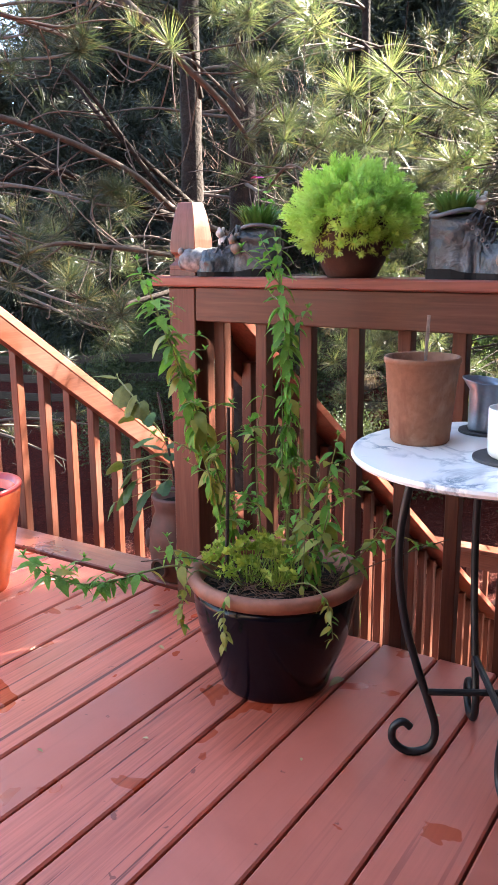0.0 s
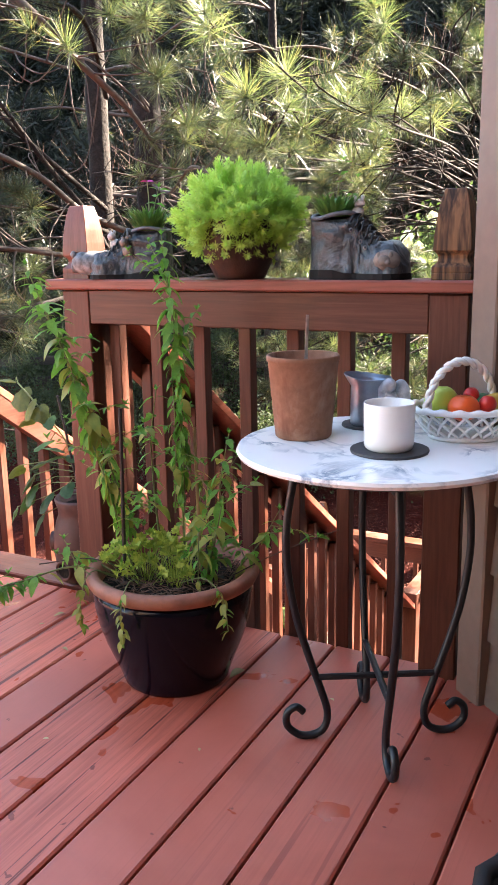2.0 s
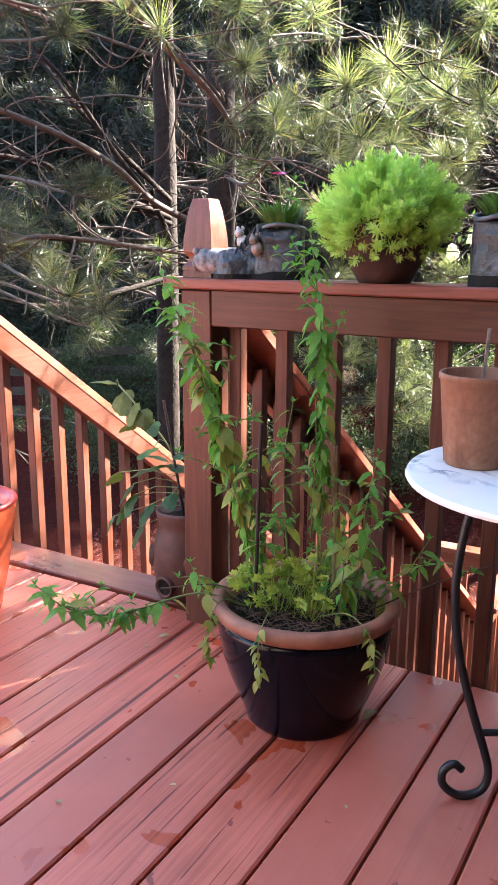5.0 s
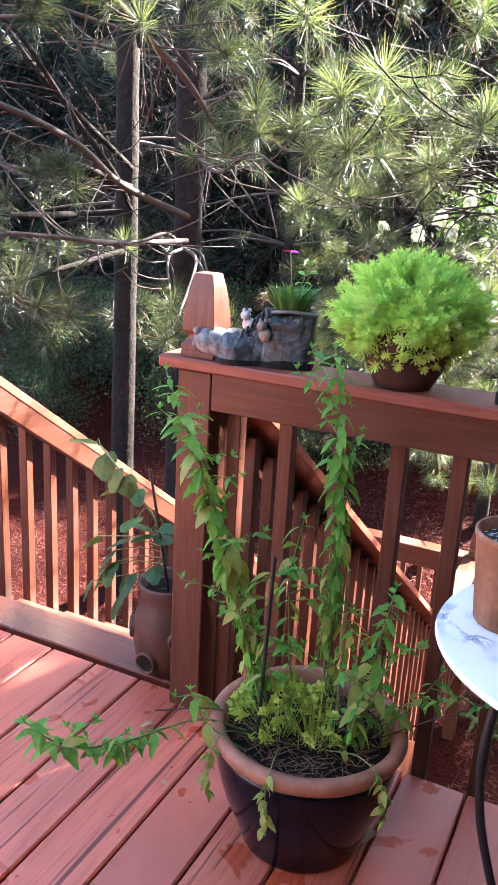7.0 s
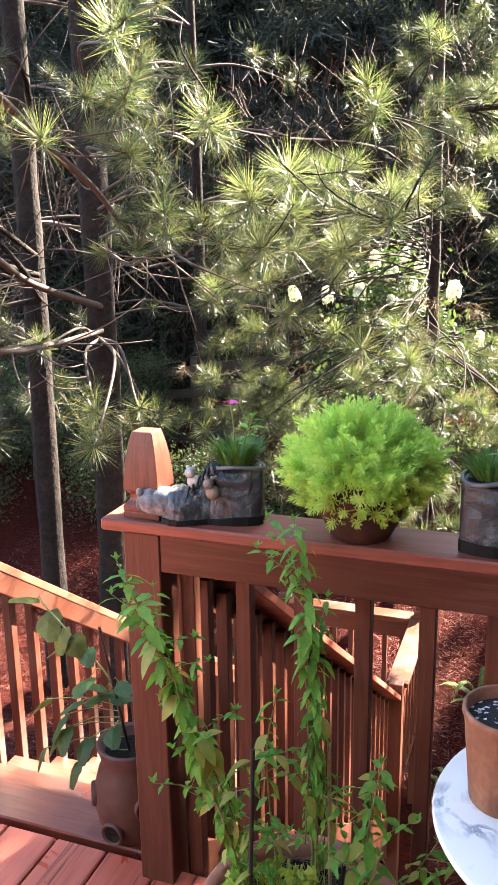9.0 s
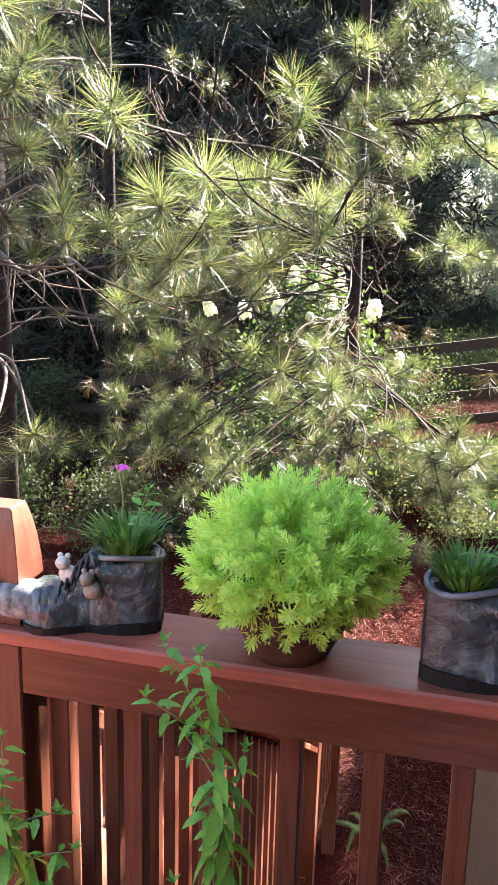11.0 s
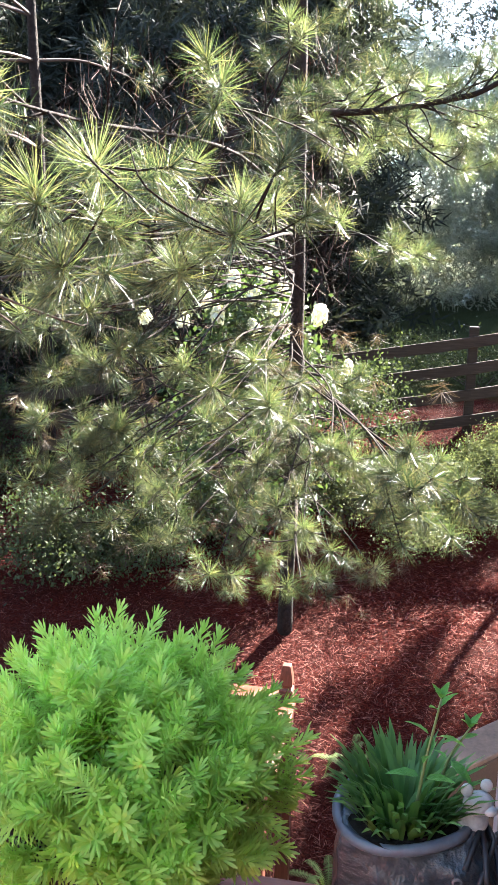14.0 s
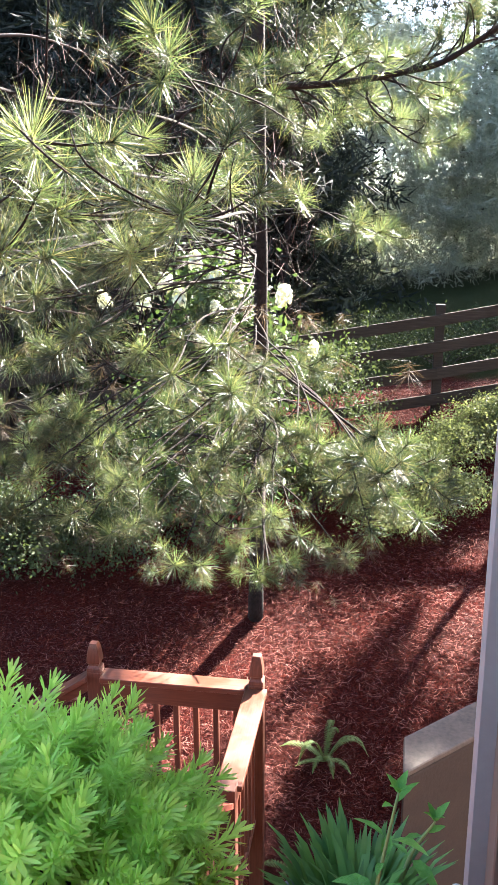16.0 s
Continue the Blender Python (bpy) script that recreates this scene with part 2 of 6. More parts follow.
M_pot_straw = plain("pot_straw", (0.16, 0.085, 0.055), 0.8, 0, 0.35, 60, 0.2)
M_bark = plain("pine_bark", (0.022, 0.0145, 0.012), 0.95, 0, 0.5, 28, 1.0, 0.2, 0.02)
M_twig = plain("twig_bark", (0.066, 0.043, 0.033), 0.85, 0, 0.35, 60, 0.4)
M_stem = plain("green_stem", (0.16, 0.20, 0.06), 0.6, 0, 0.25, 60, 0.1)
M_stake = plain("black_stake", (0.012, 0.012, 0.014), 0.5, 0, 0.2, 60, 0.1)
M_leaf = leafy("mint_leaf", (0.062, 0.200, 0.030), (0.20, 0.46, 0.085), 0.40, 55, "object", crinkle=0.8)
M_herb = leafy("herb_leaf", (0.12, 0.24, 0.035), (0.52, 0.58, 0.13), 0.3, 30)
M_leaf_yellow = leafy("yellowing_leaf", (0.17, 0.24, 0.05), (0.42, 0.40, 0.11), 0.35, 30, "object")
M_sedum = leafy("sedum_leaf", (0.29, 0.49, 0.085), (0.56, 0.75, 0.23), 0.42, 14)
M_grass = leafy("planter_greens", (0.035, 0.10, 0.025), (0.14, 0.28, 0.06), 0.3, 30)
M_fern = leafy("fern_frond", (0.045, 0.080, 0.018), (0.16, 0.21, 0.060), 0.35, 20, rough=0.7)
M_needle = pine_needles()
# Near-black needles carry the shade of the deep woods in their colour.
M_needle_far = leafy("shaded_far_needles", (0.005, 0.008, 0.006), (0.024, 0.027, 0.017), 0.3, 0.6, rough=0.8)
M_shrub = leafy("shrub_leaves", (0.010, 0.018, 0.007), (0.062, 0.078, 0.030), 0.35, 1.5, rough=0.75)
M_hydr_leaf = leafy("hydrangea_leaves", (0.018, 0.036, 0.011), (0.065, 0.095, 0.030), 0.3, 4, rough=0.7)
M_shrub_pale = leafy("pale_shrub_leaves", (0.03, 0.042, 0.014), (0.15, 0.165, 0.07), 0.35, 2.5, rough=0.75)
M_needle_dead = leafy("dead_pine_needles", (0.035, 0.023, 0.015), (0.10, 0.069, 0.045), 0.3, 1.6, rough=0.6)
M_bloom = leafy("white_bloom", (0.50, 0.50, 0.40), (0.72, 0.72, 0.62), 0.35, 9)
M_pink = plain("pink_petal", (0.62, 0.03, 0.36), 0.6, 0, 0.15, 60, 0.1)


# ---- mesh helpers ----
def link_mesh(name, mesh, mat, parent=None, label="", m=None):
    ob = new(name, mesh)
    if mat is not None and not mesh.materials:
        mesh.materials.append(mat)
    if parent is not None:
        ob.parent = parent
    if m is not None:
        ob.matrix_local = m
    if label:
        ob["label"] = label
    return ob


def part(name, bm, mat, parent=None, label="", m=None, smooth=False):
    mesh = bpy.data.meshes.new(name)
    if smooth:
        for f in bm.faces:
            f.smooth = True
    bm.to_mesh(mesh)
    bm.free()
    return link_mesh(name, mesh, mat, parent, label, m)


def thing(name, label, category, at=(0, 0, 0), group="", kind="", turn=0.0):
    ob = new(name)
    ob.empty_display_size = 0.1
    ob.matrix_world = pose(*at, 0, 0, turn)
    return tagged(ob, label, category, group, kind)


def box(sx, sy, sz, at=(0, 0, 0), bevel=0.003, m=None):
    """A box from its middle in x and y and its foot in z, with eased edges."""
    bm = bmesh.new()
    bmesh.ops.create_cube(bm, size=1, matrix=Matrix.Translation((at[0], at[1], at[2] + sz / 2)) @ Matrix.Diagonal((sx, sy, sz, 1)))
    if bevel:
        bmesh.ops.bevel(bm, geom=bm.edges[:], offset=bevel, segments=1, affect="EDGES")
    if m is not None:
        bm.transform(m)
    return bm


def lathe(profile, n=48, closed=False):
    """A body turned from (radius, height) pairs."""
    bm = bmesh.new()
    rings = [[bm.verts.new((r * math.cos(a), r * math.sin(a), z)) for a in (2 * math.pi * i / n for i in range(n))] for r, z in profile]
    pairs = list(zip(rings, rings[1:])) + ([(rings[-1], rings[0])] if closed else [])
    for lo, hi in pairs:
        for i in range(n):
            bm.faces.new((lo[i], lo[(i + 1) % n], hi[(i + 1) % n], hi[i]))
    return bm


def tube(points, radii, n=8, cap=True, bm=None, up=(0.31, 0.17, 0.93)):
    """A tube along points, with one radius or one each."""
    bm = bm or bmesh.new()
    pts = [Vector(p) for p in points]
    if not isinstance(radii, (list, tuple)):
        radii = [radii] * len(pts)
    up = Vector(up)
    rings = []
    for i, p in enumerate(pts):
        d = (pts[min(i + 1, len(pts) - 1)] - pts[max(i - 1, 0)]).normalized()
        u = d.cross(up)
        if u.length < 0.05:
            u = d.cross(Vector((1, 0, 0)))
        u.normalize()
        v = d.cross(u)
        rings.append([bm.verts.new(p + radii[i] * (u * math.cos(2 * math.pi * k / n) + v * math.sin(2 * math.pi * k / n))) for k in range(n)])
    for lo, hi in zip(rings, rings[1:]):
        for k in range(n):
            bm.faces.new((lo[k], lo[(k + 1) % n], hi[(k + 1) % n], hi[k]))
    if cap:
        bm.faces.new(rings[0][::-1])
        bm.faces.new(rings[-1])
    return bm


def spline(points, n=8):
    """A smooth line through the points."""
    p = [Vector(q) for q in points]
    p = [2 * p[0] - p[1]] + p + [2 * p[-1] - p[-2]]
    out = []
    for i in range(1, len(p) - 2):
        for k in range(n):
            t = k / n
            a, b, c, d = p[i - 1], p[i], p[i + 1], p[i + 2]
            out.append(0.5 * (2 * b + (c - a) * t + (2 * a - 5 * b + 4 * c - d) * t * t + (3 * b - a - 3 * c + d) * t ** 3))
    out.append(p[-2])
    return out


def array_mesh(name, V, F):
    """A mesh from arrays of places and of faces with one number of corners."""
    mesh = bpy.data.meshes.new(name)
    V, F = np.asarray(V, np.float32), np.asarray(F, np.int32)
    k = F.shape[1]
    mesh.vertices.add(len(V))
    mesh.vertices.foreach_set("co", V.ravel())
    mesh.loops.add(F.size)
    mesh.loops.foreach_set("vertex_index", F.ravel())
    mesh.polygons.add(len(F))
    mesh.polygons.foreach_set("loop_start", np.arange(0, F.size, k, dtype=np.int32))
    mesh.update(calc_edges=True)
    return mesh


def spread(V, F, mats):
    """The shape V, F set at each of the matrices."""
    mats = np.asarray(mats, np.float32)
    n, k = len(mats), len(V)
    W = np.concatenate([V, np.ones((k, 1))], 1).astype(np.float32)
    P = np.einsum("nij,kj->nki", mats[:, :3, :], W).reshape(-1, 3)
    return P, (np.asarray(F)[None] + (np.arange(n) * k)[:, None, None]).reshape(-1, np.asarray(F).shape[1])


def frames_along(at, ways, spins, scales):
    """Matrices whose z axis lies along each way, turned by spin about it, sized by scale."""
    at, ways, spins = np.asarray(at, float), np.asarray(ways, float), np.asarray(spins, float)
    scales = np.broadcast_to(np.asarray(scales, float), (len(at),))
    z = ways / np.linalg.norm(ways, axis=1)[:, None]
    ref = np.where(np.abs(z[:, 2:3]) > 0.9, np.array([[1.0, 0, 0]]), np.array([[0, 0, 1.0]]))
    x = np.cross(ref, z)
    x /= np.linalg.norm(x, axis=1)[:, None]
    y = np.cross(z, x)
    c, s = np.cos(spins)[:, None], np.sin(spins)[:, None]
    X, Y = c * x + s * y, c * y - s * x
    M = np.zeros((len(at), 4, 4))
    M[:, :3, 0], M[:, :3, 1], M[:, :3, 2], M[:, :3, 3], M[:, 3, 3] = X * scales[:, None], Y * scales[:, None], z * scales[:, None], at, 1
    return M


# ---- deck ----
PITCH, Y_EDGE = 0.150, 1.862
deck = thing("floor", "red-stained timber deck of boards with dark gaps", "deck", kind="structure")
rim = thing("deck_rim", "red-stained rim joist along the edge of the deck", "rim joist", kind="structure")
part("joist", box(5.6, 0.038, 0.235, (-0.6, 1.82, -0.29)), M_rail_x, rim)
part("joist", box(0.038, 4.3, 0.235, (-3.4, -0.35, -0.29)), M_rail_y, rim)
border = thing("border_board", "red-stained deck board across the head of the stairs", "deck board", kind="structure")
part("board", box(1.02, 0.14, 0.036, (-1.93, 1.955, -0.036), 0.004), M_deck_x, border)

# ---- railings ----
RAIL_Y, CAP = 1.855, 0.929


def finial(size=0.082, height=0.19, raw=None):
    """A square, tapering post top on a stepped foot."""
    rings = [(1.05, 0), (1.05, 0.072), (1.0, 0.078), (1.05, 0.086), (1.05, 0.145), (0.96, 0.165), (0.82, 0.195), (0.76, 0.235), (0.78, 0.275), (0.90, 0.305), (1.0, 0.322), (1.0, 0.37), (0.97, 0.50), (0.88, 0.68), (0.75, 0.85), (0.59, 0.985), (0.55, 1.0)]
    bm = bmesh.new()
    loops = [[bm.verts.new((sx * r * size / 2, sy * r * size / 2, z * height)) for sx, sy in ((-1, -1), (1, -1), (1, 1), (-1, 1))] for r, z in rings]
    for lo, hi in zip(loops, loops[1:]):
        for i in range(4):
            bm.faces.new((lo[i], lo[(i + 1) % 4], hi[(i + 1) % 4], hi[i]))
    bm.faces.new(loops[0][::-1])
    bm.faces.new(loops[-1])
    bmesh.ops.bevel(bm, geom=[e for e in bm.edges], offset=0.0012, segments=1, affect="EDGES")
    return bm


def baluster_mesh(length):
    return box(0.034, 0.034, length, (0, 0, 0), 0.002)


front = thing("front_railing", "red-stained timber deck railing with square balusters and flat cap", "railing", kind="structure")
X0, X1 = -1.378, -0.37
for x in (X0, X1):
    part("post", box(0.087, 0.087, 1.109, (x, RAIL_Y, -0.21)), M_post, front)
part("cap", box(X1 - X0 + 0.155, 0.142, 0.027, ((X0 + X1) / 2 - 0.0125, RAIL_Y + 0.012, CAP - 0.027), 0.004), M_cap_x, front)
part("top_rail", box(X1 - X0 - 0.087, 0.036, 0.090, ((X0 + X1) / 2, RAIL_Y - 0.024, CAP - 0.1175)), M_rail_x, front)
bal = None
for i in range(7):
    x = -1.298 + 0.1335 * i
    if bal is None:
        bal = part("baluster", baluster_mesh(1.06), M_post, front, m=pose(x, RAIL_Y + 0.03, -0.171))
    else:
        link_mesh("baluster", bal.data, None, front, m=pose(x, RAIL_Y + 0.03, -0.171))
for x, mat, lab in ((X0, M_finial, "red-stained square post finial on the railing cap"), (X1, M_rawwood, "weathered bare-wood post finial on the railing cap")):
    tagged(part("post_finial", finial(), mat, m=pose(x, RAIL_Y + 0.006, CAP)), lab, "post finial", "deck finials")

# stairs down to the landing
STEP_N, RISE, RUN = 12, 0.1767, 0.265
Y_TOP, LAND_Z = 2.03, -2.12
SLOPE = RISE / RUN * 1.065
stairs = thing("stairs", "red-stained timber flight of deck stairs going down", "stairs", kind="structure")
XL, XR = -2.36, -1.36
tread = None
for i in range(STEP_N - 1):
    m = pose((XL + XR) / 2, Y_TOP + RUN * (i + 0.5) - 0.012, -RISE * (i + 1) - 0.036)
    if tread is None:
        tread = part("tread", box(XR - XL - 0.02, RUN + 0.02, 0.036, (0, 0, 0), 0.004), M_deck_x, stairs, m=m)
    else:
        link_mesh("tread", tread.data, None, stairs, m=m)


def sheared(x, y0, y1, z0, slope, width, depth, top):
    """A board along y that falls by slope, its top at z0 where y is y0, cut plumb at its ends."""
    bm = box(width, y1 - y0, depth, (x, (y0 + y1) / 2, z0 - depth + top), 0.003)
    for v in bm.verts:
        v.co.z -= slope * (v.co.y - y0)
    return bm


for x in (XL + 0.01, XR - 0.01):
    part("stringer", sheared(x, 1.99, 4.93, -0.02, 0.667 * 1.09, 0.036, 0.30, 0), M_rail_y, stairs)


def stair_rail(name, x, y0, y1, z0, slope, lower):
    rail = thing(name, "red-stained sloping stair railing with square balusters", "railing", kind="structure")
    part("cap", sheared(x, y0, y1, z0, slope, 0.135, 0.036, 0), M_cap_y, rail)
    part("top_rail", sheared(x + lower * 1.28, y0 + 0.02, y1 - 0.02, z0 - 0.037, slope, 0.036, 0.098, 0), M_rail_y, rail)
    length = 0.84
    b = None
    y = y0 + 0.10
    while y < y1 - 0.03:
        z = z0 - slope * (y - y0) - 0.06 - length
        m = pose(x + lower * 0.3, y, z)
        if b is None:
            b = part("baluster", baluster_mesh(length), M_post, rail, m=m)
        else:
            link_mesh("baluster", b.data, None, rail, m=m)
        y += 0.128
    return rail


stair_rail("stair_railing", XR, 1.905, 4.90, 0.885, 0.71, -0.037)
left = stair_rail("stair_railing", XL, 1.86, 4.90, 0.905, 0.71, 0.037)
part("post", box(0.087, 0.087, 1.20, (XL, 1.82, -0.2)), M_post, left)

# landing at the foot of the flight, and the short flight down from it
LX0, LX1, LY0, LY1, LTOP = -2.36, -1.33, 4.95, 5.93, -1.20
landing = thing("landing", "red-stained timber stair landing with railings", "landing", kind="structure")
b = None
for i in range(8):
    m = pose(LX0 + 0.065 + i * 0.129, (LY0 + LY1) / 2, LAND_Z - 0.036)
    if b is None:
        b = part("board", box(0.123, LY1 - LY0 + 0.1, 0.036, (0, 0, 0), 0.004), M_rail_y, landing, m=m)
    else:
        link_mesh("board", b.data, None, landing, m=m)
for x, y in ((LX0, LY0), (LX1, LY0), (LX0, LY1), (LX1, LY1)):
    part("post", box(0.087, 0.087, 1.75, (x, y, LTOP - 1.75 + 0.02)), M_post, landing)
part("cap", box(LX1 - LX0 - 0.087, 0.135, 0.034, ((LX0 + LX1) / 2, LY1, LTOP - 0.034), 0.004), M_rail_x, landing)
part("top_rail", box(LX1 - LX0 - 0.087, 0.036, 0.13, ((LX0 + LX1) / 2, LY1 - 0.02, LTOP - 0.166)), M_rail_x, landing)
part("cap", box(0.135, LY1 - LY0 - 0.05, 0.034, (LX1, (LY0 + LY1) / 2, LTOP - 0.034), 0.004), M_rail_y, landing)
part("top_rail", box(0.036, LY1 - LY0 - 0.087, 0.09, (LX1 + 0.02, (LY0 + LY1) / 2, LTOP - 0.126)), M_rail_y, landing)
b = None
spots = [(LX0 + 0.13 + 0.128 * i, LY1 + 0.016) for i in range(7)] + [(LX1 - 0.018, LY0 + 0.12 + 0.128 * i) for i in range(7)]
for x, y in spots:
    if b is None:
        b = part("baluster", baluster_mesh(0.86), M_post, landing, m=pose(x, y, LTOP - 0.90))
    else:
        link_mesh("baluster", b.data, None, landing, m=pose(x, y, LTOP - 0.90))
for x, y in ((LX0, LY1), (LX1, LY1)):
    tagged(part("post_finial", finial(0.082, 0.19), M_post, m=pose(x, y, LTOP + 0.02)), "red-stained square post finial on a landing post", "post finial", "landing finials")
low = thing("stair_railing", "red-stained sloping railing of the lower stairs", "railing", kind="structure")


def turned(bm, x, y):
    """From along y to along -x, set at x, y."""
    bm.transform(Matrix.Translation((x, y, 0)) @ Matrix.Rotation(radians(90), 4, "Z"))
    return bm


part("cap", turned(sheared(0, 0.04, 0.98, LTOP, 0.667, 0.135, 0.036, 0), LX0, LY1), M_rail_x, low)
part("top_rail", turned(sheared(0, 0.05, 0.98, LTOP - 0.037, 0.667, 0.038, 0.088, 0), LX0, LY1), M_rail_x, low)
for i in range(6):
    part("baluster", baluster_mesh(0.86), M_post, low, m=pose(LX0 - 0.16 - 0.128 * i, LY1 + 0.03, LTOP - 0.97 - 0.667 * (0.16 + 0.128 * i)))
part("post", box(0.087, 0.087, 1.5, (LX0 - 1.0, LY1, LTOP - 2.1)), M_post, low)
lower = thing("stairs", "red-stained lower flight of timber stairs", "stairs", kind="structure")
for i in range(3):
    part("tread", box(0.285, 0.95, 0.036, (LX0 - 0.14 - 0.265 * i, (LY0 + LY1) / 2, LAND_Z - 0.036 - 0.177 * (i + 1)), 0.004), M_rail_y, lower)

# ---- ground ----
def ground_z(x, y):
    s = 0.396 + 0.019 * max(-9.0, min(6.0, x))
    t = max(0.0, y - 6.0)
    near, far = min(t, 5.8), max(0.0, t - 5.8)
    return -2.75 + s * near + 0.05 * far + 0.05 * noise.noise((x * 0.7, y * 0.7, 0)) + 0.02 * noise.noise((x * 3, y * 3, 2))


def make_ground():
    xs = np.concatenate([np.linspace(-400, -30, 12), np.linspace(-28, 22, 130), np.linspace(24, 400, 12)])
    ys = np.concatenate([np.linspace(-200, -8, 10), np.linspace(-6, 30, 110), np.linspace(33, 500, 14)])
    V = [(x, y, ground_z(x, y)) for y in ys for x in xs]
    n = len(xs)
    F = [(j * n + i, j * n + i + 1, (j + 1) * n + i + 1, (j + 1) * n + i) for j in range(len(ys) - 1) for i in range(n - 1)]
    m, nt, b = material("mulch_ground", 0.95, 0, 0.03)
    p = coords(nt)
    fibre = noise_of(nt, p, 26, 8, 0.75, 2.0)
    patch = noise_of(nt, p, 0.9, 4, 0.6, 0.3)
    col = mix(nt, ramp(nt, patch, [(0.44, (0, 0, 0)), (0.6, (1, 1, 1))]), ramp(nt, fibre, [(0.3, (0.0092, 0.0021, 0.0016)), (0.5, (0.0460, 0.0074, 0.0055)), (0.72, (0.1472, 0.0276, 0.0184))]), ramp(nt, fibre, [(0.3, (0.0092, 0.0028, 0.0023)), (0.5, (0.0368, 0.0083, 0.0064)), (0.75, (0.1288, 0.0299, 0.0218))]))
    geo = nt.nodes.new("ShaderNodeNewGeometry")
    sep = nt.nodes.new("ShaderNodeSeparateXYZ")
    nt.links.new(geo.outputs["Position"], sep.inputs[0])
    wob = nt.nodes.new("ShaderNodeMath")
    wob.operation = "MULTIPLY_ADD"
    nt.links.new(patch, wob.inputs[0])
    wob.inputs[1].default_value = 3.0
    nt.links.new(sep.outputs[1], wob.inputs[2])
    lawn = nt.nodes.new("ShaderNodeMapRange")
    nt.links.new(wob.outputs[0], lawn.inputs[0])
    lawn.inputs[1].default_value, lawn.inputs[2].default_value = 13.6, 14.2
    grass = ramp(nt, fibre, [(0.3, (0.018, 0.026, 0.009)), (0.7, (0.055, 0.06, 0.024))])
    nt.links.new(mix(nt, lawn.outputs[0], col, grass), b.inputs["Base Color"])
    bump(nt, b, fibre, 1.0, 0.05)
    return tagged(link_mesh("ground", array_mesh("ground", V, F), m), "sloping yard covered in reddish pine straw and mulch", "ground", kind="structure")


make_ground()

# ---- house ----
house = thing("house", "tan lap-sided house corner beside the deck", "house", kind="structure")
A, B = Vector((-0.306, 1.80, 0)), Vector((1.25, 0.37, 0))
way = (B - A).normalized()
turn = math.degrees(math.atan2(way.y, way.x))
LEN = (B - A).length


def wall_run(p, q, z0, z1, inner):
    """A wall slab between two places; inner: the unit way to the room side."""
    bm = bmesh.new()
    n = Vector(inner) * 0.14
    c = [bm.verts.new((a.x, a.y, z)) for z in (z0, z1) for a in (p, q, q + n, p + n)]
    for f in ((0, 1, 2, 3), (7, 6, 5, 4), (0, 4, 5, 1), (1, 5, 6, 2), (2, 6, 7, 3), (3, 7, 4, 0)):
        bm.faces.new([c[i] for i in f])
    bmesh.ops.recalc_face_normals(bm, faces=bm.faces[:])
    return bm


inn = Vector((-way.y, way.x, 0))
part("wall", wall_run(A + inn * 0.02, B + inn * 0.02, -2.8, 3.6, inn), M_siding, house)
C = Vector((-0.268, 1.83, 0))
D = Vector((-0.268, 3.55, 0))
E_ = Vector((5.0, 3.55, 0))
part("wall", wall_run(C, D, -2.8, 3.6, (1, 0, 0)), M_siding, house)
part("wall", wall_run(D, E_, -2.8, 3.6, (0, -1, 0)), M_siding, house)
part("wall", wall_run(B, Vector((1.25, -2.6, 0)), -2.8, 3.6, (1, 0, 0)), M_siding, house)
part("wall", wall_run(Vector((-3.6, -2.6, 0)), Vector((1.4, -2.6, 0)), -2.8, 3.6, (0, -1, 0)), M_siding, house)
part("roof", box(5.4, 7.0, 0.18, (2.36, 0.55, 3.6)), M_roof, house)
lap = None
for i in range(24):
    m = pose(A.x + way.x * 0.08, A.y + way.y * 0.08, 0.0 + 0.155 * i, 0, 0, turn)
    if lap is None:
        bm = box(LEN - 0.1, 0.022, 0.158, ((LEN - 0.1) / 2, 0.006, 0), 0.002)
        for v in bm.verts:
            if v.co.z > 0.08 and v.co.y < 0.01:
                v.co.y += 0.012
        lap = part("siding_board", bm, M_siding, house, m=m)
    else:
        link_mesh("siding_board", lap.data, None, house, m=m)
part("corner_board", box(0.085, 0.03, 3.75, (0.052, -0.008, 0.0), 0.004, pose(A.x, A.y, -0.12, 0, 0, turn)), M_trim, house)
part("corner_board", box(0.03, 0.10, 6.3, (-0.276, 1.955, -2.7), 0.003), M_trim, house)
part("corner_board", box(0.05, 0.12, 6.3, (-0.280, 3.40, -2.7), 0.004), M_trim, house)
spout = thing("downspout", "pale ribbed metal downspout fixed to the house wall", "downspout")
bm = bmesh.new()
outline = [(-0.045 + 0.09 * i / 12, -0.034 + (0.006 if i % 2 else 0)) for i in range(13)] + [(0.045, 0.03), (-0.045, 0.03)]
ends = [[bm.verts.new((y, x, z)) for x, y in outline] for z in (-2.6, 3.4)]
for i in range(len(outline)):
    k = (i + 1) % len(outline)
    bm.faces.new((ends[0][i], ends[0][k], ends[1][k], ends[1][i]))
bm.faces.new(ends[0]), bm.faces.new(ends[1][::-1])
bmesh.ops.recalc_face_normals(bm, faces=bm.faces[:])
part("pipe", bm, M_spout, spout, m=pose(-0.316, 3.505, 0))
stub = thing("garden_wall", "low tan stucco wall with a flat capped top", "wall", kind="structure")
WALLPLAN = [(-0.455, 5.20), (-0.445, 5.52), (1.75, 7.75), (1.75, 7.43)]


